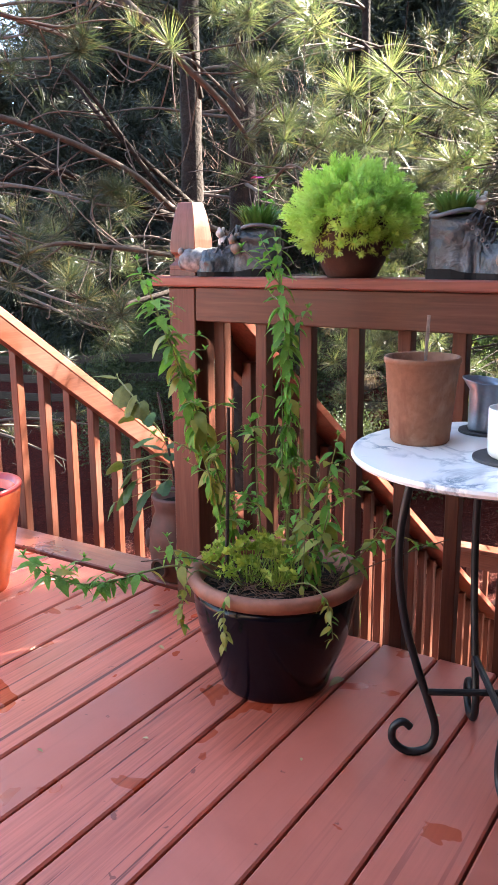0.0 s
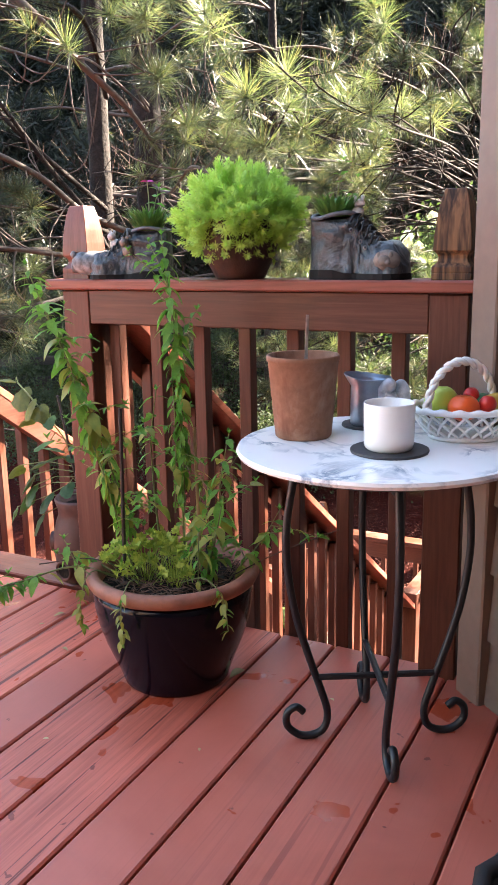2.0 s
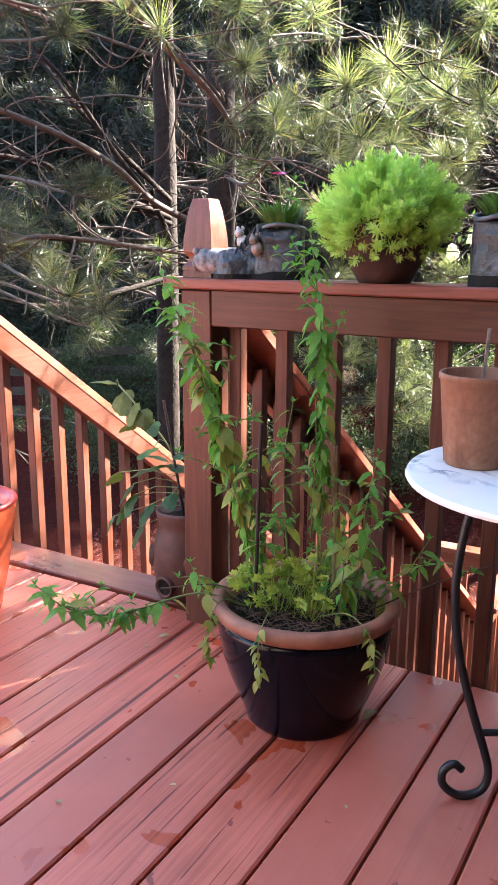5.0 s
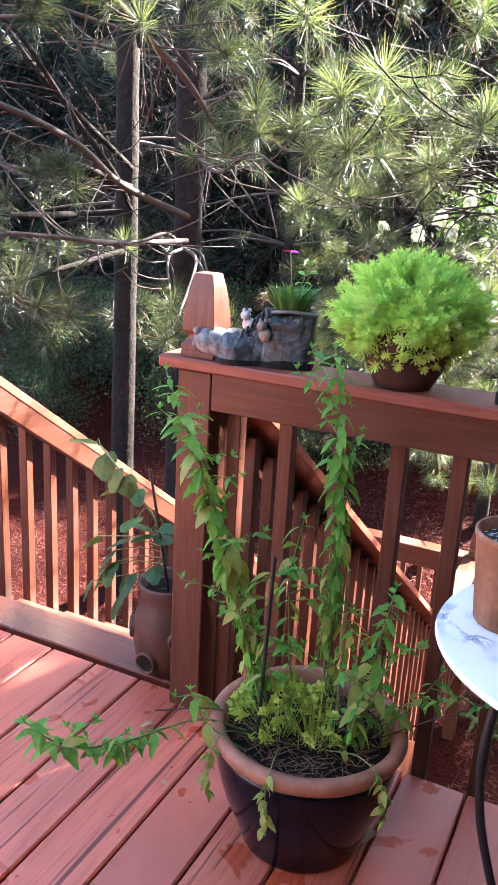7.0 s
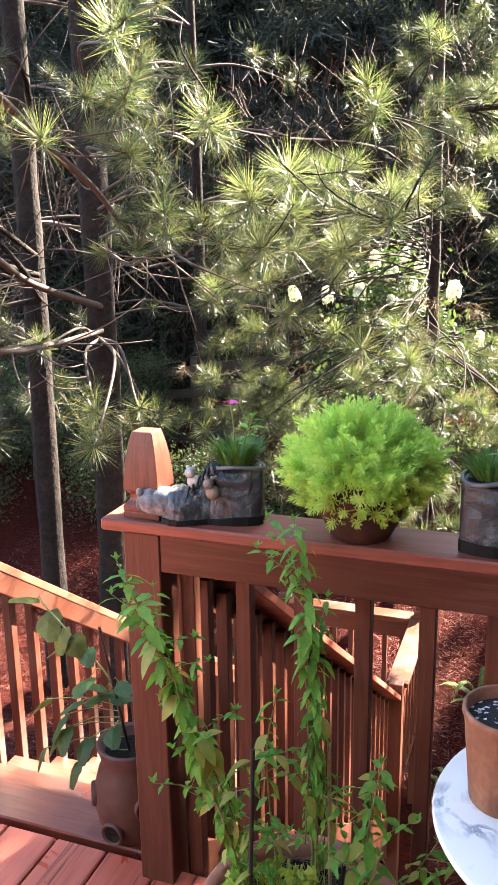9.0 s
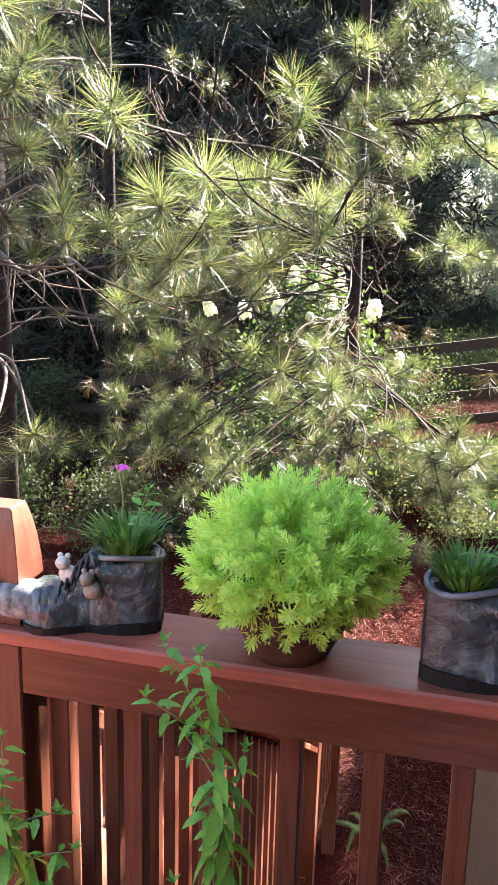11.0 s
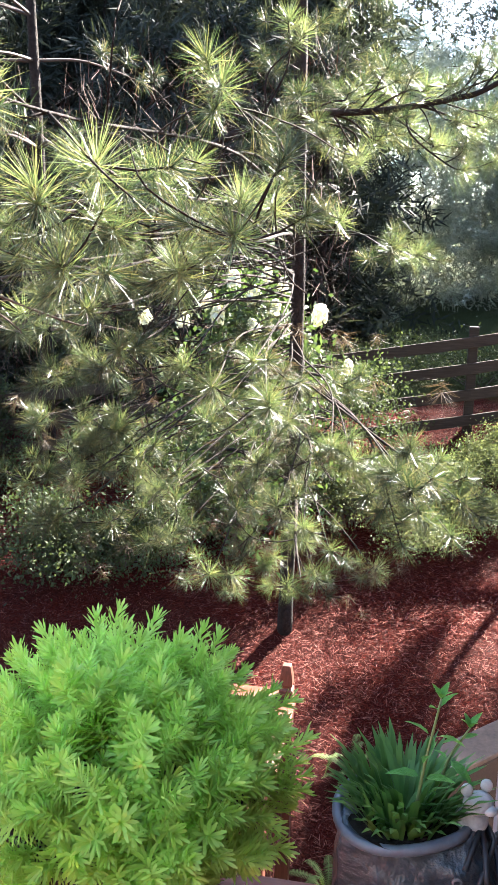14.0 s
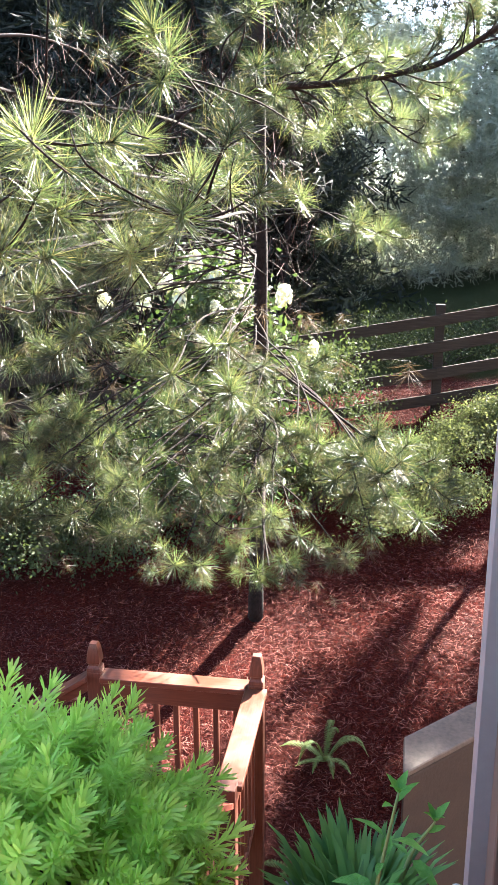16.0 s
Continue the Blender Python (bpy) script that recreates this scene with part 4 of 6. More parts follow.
for x, y, z in ((0.45, 7.1, 2.9), (0.5, 5.9, 4.05), (0.25, 6.5, 3.9), (0.45, 6.3, 3.45), (0.75, 6.6, 3.4), (0.4, 6.6, 3.8), (0.7, 6.1, 4.0), (0.75, 6.9, 4.3), (0.95, 6.5, 4.1), (0.6, 6.7, 4.1), (0.9, 6.7, 4.0), (0.55, 6.2, 3.7), (0.35, 6.9, 4.2), (1.1, 6.6, 4.0), (0.8, 6.6, 4.5), (0.6, 6.4, 4.4)):
    reach_to(T, (2.05, 6.9, z + 0.1), (x, y, z), 0.1, 0.02, 0.17, 0.38, 1.2, 0.4)
T.build("tall pine past the end of the house, added mostly unseen to dapple the deck", line, 0.11, 0.05, MID, M_needle, M_bark)

# a lower pine beside the fence, added out of view to shade the ground
T = Tree(16)
line = trunk_line(3.3, 10.7, 7.5)
whorls(T, spline(line, 14), 0.29, 0.36, 4, 1.6, 0.13, 1.5, -0.04, 0.05)
whorls(T, spline(line, 14), 0.34, 0.85, 11, 1.0, 0.08, 1.8, 0.0, 0.0)
T.build("young bushy pine beside the timber fence, added unseen to shade the ground", line, 0.09, 0.03, MID, M_needle, M_bark)

# young dense pines past the fence, beside the house end, added as unseen shade
for seed, x, y, h in ((17, 2.35, 12.5, 4.0), (18, 3.7, 13.6, 5.4), (19, 2.9, 11.3, 4.6)):
    T = Tree(seed)
    line = trunk_line(x, y, h)
    whorls(T, spline(line, 14), 0.68, 1.0, 5, 1.05, 0.10, 1.5, -0.05, 0.0)
    T.build("young dense pine past the timber fence, added unseen to shade the yard", line, 0.07, 0.02, MID, M_needle, M_bark)

# dry brown needles hanging in the low boughs
dry = random.Random(52)
at, ways = [], []
for k in range(90):
    x, y, z = dry.gauss(-2.0, 0.9), dry.uniform(5.6, 8.3), dry.uniform(-1.1, 0.9)
    if ground_z(x, y) + 0.3 < z and not (-2.6 < x < -1.1 and y < 6.3):
        at.append((x, y, z))
        ways.append((dry.uniform(-0.5, 0.5), dry.uniform(-0.6, 0.2), -1.0))
P, Q = spread(*needle_tuft(46, 0.15, 0.0024, dry, 0.85), frames_along(at, ways, [dry.uniform(0, 6.28) for _ in at], [dry.uniform(0.55, 1.05) for _ in at]))
tagged(link_mesh("dry_needles", array_mesh("dry_needles", P, Q), M_needle_dead), "dry brown pine needles caught in the low boughs", "pine needles", kind="stuff")

# more pines behind
for seed, x, y, h, n in ((23, -6.6, 9.0, 9.5, 11), (24, -8.2, 6.2, 9, 10), (26, -5.2, 11.0, 9.5, 11)):
    # Low tone limit puts the shade further back into the needle colour.
    T = Tree(seed, 0.2)
    line = trunk_line(x, y, h)
    whorls(T, spline(line, 14), 0.16, 1.0, n, 1.8, 0.38, 1.3, 0.12, 0.35)
    T.build("pine with long green needles further back in the yard", line, 0.09, 0.03, MID, M_needle)


# ---- shrubs and undergrowth ----
def leaf_clump(n, size, rng):
    """Small oval leaves round a point."""
    V, F = [], []
    for i in range(n):
        c = Vector((rng.gauss(0, 1), rng.gauss(0, 1), rng.gauss(0, 1))) * 0.075
        d = Vector((rng.uniform(-1, 1), rng.uniform(-1, 1), rng.uniform(-0.4, 1))).normalized()
        s = d.cross(Vector((rng.uniform(-1, 1), rng.uniform(-1, 1), rng.uniform(-1, 1)))).normalized()
        L, w = size * rng.uniform(0.7, 1.3), size * 0.27
        k = len(V)
        V += [c, c + d * L * 0.5 + s * w, c + d * L, c + d * L * 0.5 - s * w]
        F += [(k, k + 1, k + 2), (k, k + 2, k + 3)]
    return np.array([tuple(v) for v in V]), np.array(F)


CLUMPS = [leaf_clump(34, 0.036, rng) for _ in range(2)]


def shrub(seed, x, y, wide, high, n, mat, name="shrub", label="", category="shrub", stems=True, group="yard shrubs"):
    r = random.Random(seed)
    z = ground_z(x, y)
    bush = thing(name, label, category, (x, y, z), group)
    bm = bmesh.new()
    at, ways = [], []
    for i in range(n):
        a, f = r.uniform(0, 6.28), r.random() ** 0.6
        rad = wide * math.sqrt(r.random()) * (0.55 + 0.6 * math.sin(math.pi * min(1, f + 0.12)))
        p = (rad * math.cos(a) + 0.1 * r.gauss(0, 1), rad * math.sin(a) + 0.1 * r.gauss(0, 1), high * f + 0.04)
        at.append(p)
        ways.append((math.cos(a), math.sin(a), r.uniform(0, 1)))
        if i % 12 == 0:
            tube([(r.gauss(0, 0.06), r.gauss(0, 0.06), -0.05), (p[0] * 0.5, p[1] * 0.5, p[2] * 0.6), p], [0.010, 0.007, 0.003], 4, False, bm)
    tagged(part("stem", bm, M_twig, bush), kind="stuff")
    V, F = CLUMPS[seed % 2]
    P, Q = spread(V, F, frames_along(at, ways, [r.uniform(0, 6.28) for _ in at], [r.uniform(0.8, 1.5) * (1.7 if name == "hydrangea" else 0.6 if n == 300 else 1.0) for _ in at]))
    tagged(link_mesh("leaves", array_mesh("leaves", P, Q), mat, bush), kind="stuff")
    return bush


r0 = random.Random(40)
for i in range(22):
    x, y = r0.uniform(-7.5, 2.2), r0.uniform(9.7, 11.0)
    if x > -0.9 and y < 10.4:
        continue
    shrub(100 + i, x, y, r0.uniform(0.4, 0.8), r0.uniform(0.5, 1.3) if x < -0.9 else 0.4, 130, M_shrub, label="leafy green shrub in the pine straw")
for i, (x, y) in enumerate(((-4.3, 8.9), (-2.9, 9.2), (-5.6, 8.9))):
    shrub(160 + i, x, y, 0.5, 0.8, 150, M_shrub, label="low leafy green shrub on the mulch")
for i in range(22):
    x, y = -9 + i * 0.95 + r0.uniform(-0.3, 0.3), 13.0 + r0.uniform(-0.6, 1.6)
    shrub(200 + i, x, y, r0.uniform(0.7, 1.2), r0.uniform(1.0, 2.4) if x < -2.5 else 0.45, 130, M_shrub, label="leafy shrub behind the timber fence")

for i, (x, y, h) in enumerate(((0.2, 10.5, 0.5), (0.6, 10.9, 0.45), (-0.3, 10.2, 0.55), (-0.8, 10.1, 0.7), (1.0, 11.0, 0.4), (-1.25, 9.8, 0.8), (-0.5, 9.5, 0.4), (0.1, 9.8, 0.35))):
    shrub(260 + i, x, y, 0.40, h * 0.62, 300, M_shrub_pale, label="low pale green shrub in front of the fence")

for i, (x, y, h) in enumerate(((-7.6, 8.6, 0.8), (-8.3, 9.6, 0.8), (-9.0, 10.0, 1.1), (-8.1, 10.6, 1.2), (-9.6, 11.2, 1.3), (-4.0, 9.0, 0.4), (-3.5, 9.1, 0.4))):
    shrub(280 + i, x, y, 0.6, h, 150, M_shrub, label="dark leafy shrub in the shade of the pines")

# hydrangea with white blooms
hx, hy = -2.25, 9.3
hyd = shrub(301, hx, hy, 0.55, 2.7, 260, M_hydr_leaf, "hydrangea", "tall hydrangea with bright leaves and white blooms", "flowering shrub", group="flowering shrubs")
r1 = random.Random(9)


def bloom_mesh():
    V, F = [], []
    r = random.Random(4)
    for i in range(150):
        u, a = r.uniform(-0.4, 1), r.uniform(0, 6.28)
        s = math.sqrt(1 - u * u)
        c = Vector((s * math.cos(a) * 0.10, s * math.sin(a) * 0.10, u * 0.14)) * r.uniform(0.75, 1.0)
        n = c.normalized()
        t = n.cross(Vector((0.3, 0.5, 0.8))).normalized() * 0.018
        b = n.cross(t).normalized() * 0.018
        k = len(V)
        V += [c - t - b, c + t - b, c + t + b + n * 0.006, c - t + b + n * 0.006]
        F += [(k, k + 1, k + 2), (k, k + 2, k + 3)]
    return array_mesh("bloom", [tuple(v) for v in V], F)


bl = bloom_mesh()
for p in ((-0.04, -0.61, 2.78), (0.24, -0.55, 2.83), (-0.30, -0.68, 2.59), (-0.18, -0.66, 2.46), (0.32, -0.55, 2.53), (-0.48, -0.74, 2.43), (0.39, -0.53, 2.73), (-0.80, -0.83, 2.45), (0.15, -0.60, 2.36), (0.73, -0.50, 2.47), (0.99, -0.53, 2.02), (0.12, -0.58, 2.63)):
    k_ = r1.uniform(0.5, 0.78)
    link_mesh("bloom", bl, M_bloom, hyd, "white cone of florets", m=pose(*p, r1.uniform(-25, 25), r1.uniform(-25, 25), r1.uniform(0, 360)) @ Matrix.Diagonal((k_, k_, k_ * 1.35, 1)))


# ---- ferns ----
def fern(seed, x, y, size, n, lab):
    r = random.Random(seed)
    f = thing("fern", lab, "fern", (x, y, ground_z(x, y)), "ferns by the landing")
    for i in range(n):
        a, lift = 2 * math.pi * i / n + r.uniform(-0.3, 0.3), r.uniform(0.3, 1.7)
        d = Vector((math.cos(a), math.sin(a), 0))
        L = size * r.uniform(0.75, 1.1)
        pts = spline([(0, 0, 0), d * L * 0.35 + Vector((0, 0, L * 0.45 * lift)), d * L * 0.75 + Vector((0, 0, L * 0.5 * lift)), d * L + Vector((0, 0, L * 0.25 * lift))], 14)
        V, F = [], []
        for j, (p, q) in enumerate(zip(pts[2:], pts[3:])):
            t = j / len(pts)
            w = (q - p).normalized()
            s = w.cross(Vector((0, 0, 1))).normalized()
            up = s.cross(w)
            W = 0.095 * L * math.sin(math.pi * min(1, 0.16 + t * 0.92)) + 0.004
            g = (q - p).length * 0.42
            for sign in (-1, 1):
                k = len(V)
                e = p + s * sign * W + w * W * 0.25 - up * W * 0.15
                V += [p - w * g, p + w * g, e + w * g * 0.2, e - w * g * 0.3]
                F += [(k, k + 1, k + 2), (k, k + 2, k + 3)]
        for p, q in zip(pts, pts[1:]):
            k = len(V)
            s = (q - p).normalized().cross(Vector((0, 0, 1))).normalized() * 0.003
            V += [p - s, p + s, q + s, q - s]
            F += [(k, k + 1, k + 2), (k, k + 2, k + 3)]
        link_mesh("frond", array_mesh("frond", [tuple(v) for v in V], F), M_fern, f)


fern(1, -0.96, 6.95, 0.33, 11, "arching green fern growing in the mulch by the landing")
fern(2, -1.03, 6.05, 0.34, 8, "sunlit green fern beside the landing railing")
fern(3, -3.1, 6.7, 0.38, 8, "dark green fern growing in the shaded mulch")


# ---- pine straw on the ground ----
def straw():
    r = np.random.RandomState(12)
    n = 130000
    x = r.uniform(-6.5, 3.5, n)
    y = 5.2 + 7.0 * r.uniform(0, 1, n) ** 1.2
    keep = ~((x < -1.2) & (x > -3.4) & (y < 6.1))
    x, y = x[keep], y[keep]
    n = len(x)
    z = np.array([ground_z(a, b) for a, b in zip(x, y)])
    a, L, t = r.uniform(0, 6.28, n), r.uniform(0.03, 0.095, n), r.uniform(-0.1, 0.35, n)
    c = np.stack([x, y, z + 0.006 + r.uniform(0, 0.02, n)], 1)
    d = np.stack([np.cos(a) * np.cos(t), np.sin(a) * np.cos(t), np.sin(t)], 1) * L[:, None]
    s = np.stack([-np.sin(a), np.cos(a), np.zeros(n)], 1) * 0.0013
    V = np.stack([c - s, c + s, c + d + s, c + d - s], 1).reshape(-1, 3)
    F = np.arange(4 * n).reshape(-1, 4)
    m, nt, b = material("straw_needles", 0.8, 0, 0.1)
    nt.links.new(ramp(nt, island(nt), [(0, (0.022, 0.0055, 0.0045)), (0.6, (0.075, 0.0195, 0.0150)), (1, (0.26, 0.105, 0.085))]), b.inputs["Base Color"])
    tagged(link_mesh("pine_straw", array_mesh("pine_straw", V, F), m), "reddish fallen pine needles over the yard", "pine straw", kind="stuff")


straw()


# ---- far woods ----
def fir_spray():
    """An uneven, drooping conifer spray along z: short twigs set with thin needles."""
    r = random.Random(15)
    V, F = [], []
    for i in range(7):
        root = Vector((r.uniform(-0.02, 0.02), r.uniform(-0.02, 0.02), 0.06 * i))
        d = Vector((r.uniform(-1, 1), r.uniform(-1, 0.6), r.uniform(0.1, 1.1))).normalized()
        for j in range(4):
            p = root + d * 0.04 * j
            w = (d + Vector((r.uniform(-1, 1), r.uniform(-1, 1), r.uniform(-0.9, 0.7)))).normalized()
            q = w.cross(Vector((r.uniform(-1, 1), r.uniform(-1, 1), r.uniform(-1, 1)))).normalized() * 0.010
            k = len(V)
            V += [tuple(p - q), tuple(p + q), tuple(p + w * r.uniform(0.07, 0.15))]
            F.append((k, k + 1, k + 2))
    return np.array(V), np.array(F)


def far_woods():
    r = random.Random(77)
    tips, trunks = [], bmesh.new()
    for i in range(225):
        x, y = r.uniform(-26, 14), r.uniform(14.5, 31)
        if i > 209:
            x, y = r.uniform(-13, -4.5), r.uniform(12.6, 15.5)
        if -0.55 - 0.093 * y < x < 0.22 * (y - 4) + 1.2 and y < 26.5:
            continue
        h = r.uniform(7, 13) * (0.7 + y / 50)
        h = min(h, max(1.6, 0.862 * (y - 8.5) - (5.0 if x > 0.1 * y - 0.8 else 1.2)))
        z = ground_z(x, y)
        tube([(x, y, z - 0.2), (x + r.uniform(-0.3, 0.3), y, z + h * 0.5), (x + r.uniform(-0.4, 0.4), y, z + h)], [0.09, 0.06, 0.015], 6, False, trunks)
        for k in range(330):
            f = r.random() ** 0.8
            rad = (1 - f) * h * 0.22 * math.sqrt(r.random()) + 0.1
            a = r.uniform(0, 6.28)
            p = (x + rad * math.cos(a), y + rad * math.sin(a), z + 0.2 + f * h)
            tips.append((p, (math.cos(a), math.sin(a), r.uniform(-0.5, 0.4)), r.uniform(1.3, 2.7)))
    V, F = fir_spray()
    M = frames_along([t[0] for t in tips], [t[1] for t in tips], [r.uniform(0, 6.28) for _ in tips], [t[2] for t in tips])
    P, Q = spread(V, F, M)
    pale = []
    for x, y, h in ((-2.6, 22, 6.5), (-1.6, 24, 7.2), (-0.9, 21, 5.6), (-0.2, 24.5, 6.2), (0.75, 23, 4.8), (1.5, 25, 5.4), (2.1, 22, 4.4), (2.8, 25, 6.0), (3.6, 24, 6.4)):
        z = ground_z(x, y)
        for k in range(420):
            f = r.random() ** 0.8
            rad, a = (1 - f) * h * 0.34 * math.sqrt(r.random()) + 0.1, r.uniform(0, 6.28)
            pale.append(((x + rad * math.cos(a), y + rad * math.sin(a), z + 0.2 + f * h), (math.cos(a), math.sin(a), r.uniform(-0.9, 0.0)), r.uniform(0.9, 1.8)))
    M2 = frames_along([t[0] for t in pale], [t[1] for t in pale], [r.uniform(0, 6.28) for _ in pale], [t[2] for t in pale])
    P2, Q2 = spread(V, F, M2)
    # Base colour raised to paint the backlit haze over these far trees.
    M_hazed = leafy("hazed_conifer_needles", (0.19, 0.20, 0.16), (0.38, 0.38, 0.30), 0.45, 0.8)
    tagged(link_mesh("pale_conifers", array_mesh("pale_conifers", P2, Q2), M_hazed), "drooping conifers far beyond the fence, paled grey-green with painted haze", "conifers", kind="stuff")
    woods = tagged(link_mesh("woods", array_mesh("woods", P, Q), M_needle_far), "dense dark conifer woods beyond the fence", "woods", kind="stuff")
    tagged(part("trunk", trunks, M_bark, woods), kind="stuff")


far_woods()


# ---- dead brown brush in the wood's edge ----
def brush():
    r = np.random.RandomState(3)
    n = 9000
    x, y = r.uniform(-9, -1.6, n), r.uniform(10.5, 14.0, n)
    g = np.array([ground_z(a, b) for a, b in zip(x, y)])
    z = g + 4.6 * r.uniform(0, 1, n) ** 1.3
    a, t, L = r.uniform(0, 6.28, n), r.normal(0.5, 0.5, n), r.uniform(0.15, 0.6, n)
    c = np.stack([x, y, z], 1)
    d = np.stack([np.cos(a) * np.cos(t), np.sin(a) * np.cos(t), np.sin(t)], 1) * L[:, None]
    s = np.stack([-np.sin(a), np.cos(a), np.zeros(n)], 1) * r.uniform(0.002, 0.006, n)[:, None]
    V = np.stack([c - s, c + s, c + d + s * 0.4, c + d - s * 0.4], 1).reshape(-1, 3)
    m, nt, b = material("dead_brush", 0.8, 0, 0.2)
    nt.links.new(ramp(nt, island(nt), [(0, (0.018, 0.008, 0.006)), (0.7, (0.06, 0.026, 0.019)), (1, (0.14, 0.085, 0.065))]), b.inputs["Base Color"])
    tagged(link_mesh("dead_brush", array_mesh("dead_brush", V, np.arange(4 * n).reshape(-1, 4)), m), "tangle of dead reddish-brown twigs at the wood's edge", "brush", kind="stuff")


brush()

# ---- big glazed pot ----
PX, PY = -0.94, 1.565
pot = thing("glazed_pot", "large dark navy glazed pot with an unglazed terracotta rim", "plant pot", (PX, PY, 0))
part("body", lathe([(0.0, 0.0), (0.121, 0.0), (0.127, 0.006), (0.130, 0.016), (0.136, 0.035), (0.150, 0.07), (0.166, 0.11), (0.178, 0.15), (0.186, 0.19), (0.189, 0.225), (0.188, 0.245), (0.17, 0.245)], 64), M_glaze, pot, smooth=True)
part("rim", lathe([(0.18, 0.243), (0.198, 0.25), (0.204, 0.262), (0.202, 0.275), (0.192, 0.282), (0.178, 0.278), (0.172, 0.262), (0.168, 0.225)], 64), M_terra_pale, pot, "unglazed terracotta rim", smooth=True)
part("soil", lathe([(0.0, 0.245), (0.08, 0.247), (0.172, 0.238)], 40), M_soil, pot, "dark soil with pine straw")

# ---- table ----
TX, TY, TZ = -0.418, 1.515, 0.63
LEGA = 30
table = thing("side_table", "small round side table with marble top and black iron legs", "table", (TX, TY, 0))


def marble():
    m, nt, b = material("marble", 0.16)
    p = coords(nt)
    n1 = noise_of(nt, p, 6.5, 6, 0.6, 1.6)
    vein = ramp(nt, n1, [(0.44, (1, 1, 1)), (0.485, (0.22, 0.29, 0.37)), (0.51, (0.42, 0.50, 0.58)), (0.575, (1, 1, 1))])
    where = ramp(nt, noise_of(nt, p, 7.0, 2, 0.5), [(0.46, (0, 0, 0)), (0.60, (1, 1, 1))])
    vein = mix(nt, where, (1, 1, 1), vein)
    n2 = noise_of(nt, p, 2.0, 4, 0.6, 1.0)
    soft = ramp(nt, n2, [(0.36, (0.93, 0.93, 0.91)), (0.6, (0.97, 0.97, 0.94))])
    nt.links.new(mix(nt, 0.9, soft, mix(nt, 1.0, soft, vein, "MULTIPLY")), b.inputs["Base Color"])
    return m


part("tabletop", lathe([(0.0, 0.615), (0.268, 0.615), (0.277, 0.618), (0.280, 0.624), (0.277, 0.630), (0.0, 0.630)], 72), marble(), table, "white marble top with grey veins")
# Added ring: stands in for the thin dark edge under the tabletop.
part("ring", tube([Vector((0.236 * math.cos(2 * math.pi * i / 48), 0.236 * math.sin(2 * math.pi * i / 48), 0.609)) for i in range(49)], 0.005, 8, False), M_iron, table, "black ring added for the dark edge under the top", smooth=True)
for k in range(4):
    a = radians(LEGA + 90 * k)
    d = Vector((math.cos(a), math.sin(a), 0))
    pts = [d * q * 0.82 + Vector((0, 0, z)) for q, z in ((0.192, 0.612), (0.210, 0.55), (0.224, 0.47), (0.224, 0.39), (0.206, 0.29), (0.172, 0.19), (0.140, 0.11), (0.124, 0.06), (0.132, 0.024), (0.160, 0.009), (0.196, 0.010), (0.226, 0.032), (0.226, 0.060), (0.204, 0.074), (0.184, 0.062))]
    part("leg", tube(spline(pts, 6), 0.0080, 10, up=(-d.y, d.x, 0)), M_iron, table, smooth=True)
for k in range(2):
    a = radians(LEGA + 90 * k)
    d = Vector((math.cos(a), math.sin(a), 0))
    part("crossbar", tube([d * -0.170 + Vector((0, 0, 0.56 + 0.011 * k)), d * 0.170 + Vector((0, 0, 0.56 + 0.011 * k))], 0.0056, 8), M_iron, table)
    part("crossbar", tube([d * -0.125 + Vector((0, 0, 0.14 + 0.012 * k)), d * 0.125 + Vector((0, 0, 0.14 + 0.012 * k))], 0.007, 8), M_iron, table)
# ---- sedum pot ----
BX, BY = -0.905, 1.868
sed = thing("sedum_pot", "round brown clay pot overflowing with bright green sedum", "potted plant", (BX, BY, CAP))
part("pot", lathe([(0.0, 0.0), (0.058, 0.0), (0.062, 0.006), (0.085, 0.05), (0.105, 0.10), (0.112, 0.13), (0.116, 0.135), (0.116, 0.145), (0.104, 0.145), (0.10, 0.12), (0.0, 0.12)], 48), M_dark_clay, sed, smooth=True)


def sprig():
    """A sedum shoot with whorls of narrow leaves."""
    V, F = [], []
    r = random.Random(3)
    for ring in range(6):
        z = 0.0065 * ring
        for i in range(9):
            a = 2 * math.pi * (i + 0.5 * (ring % 2)) / 9 + r.uniform(-0.2, 0.2)
            L = 0.0185 * (1.0 - 0.03 * ring) * r.uniform(0.8, 1.15)
            el = radians(-5 + 13 * ring + r.uniform(-8, 8))
            d = Vector((math.cos(a) * math.cos(el), math.sin(a) * math.cos(el), math.sin(el)))
            s = Vector((-math.sin(a), math.cos(a), 0)) * 0.00125
            k = len(V)
            root = Vector((0, 0, z))
            V += [root - s * 0.5, root + s * 0.5, root + d * L * 0.75 + s, root + d * L * 0.75 - s, root + d * L + s * 0.35, root + d * L - s * 0.35]
            F += [(k, k + 1, k + 2), (k, k + 2, k + 3), (k + 3, k + 2, k + 4), (k + 3, k + 4, k + 5)]
    return np.array([tuple(v) for v in V]), np.array(F)


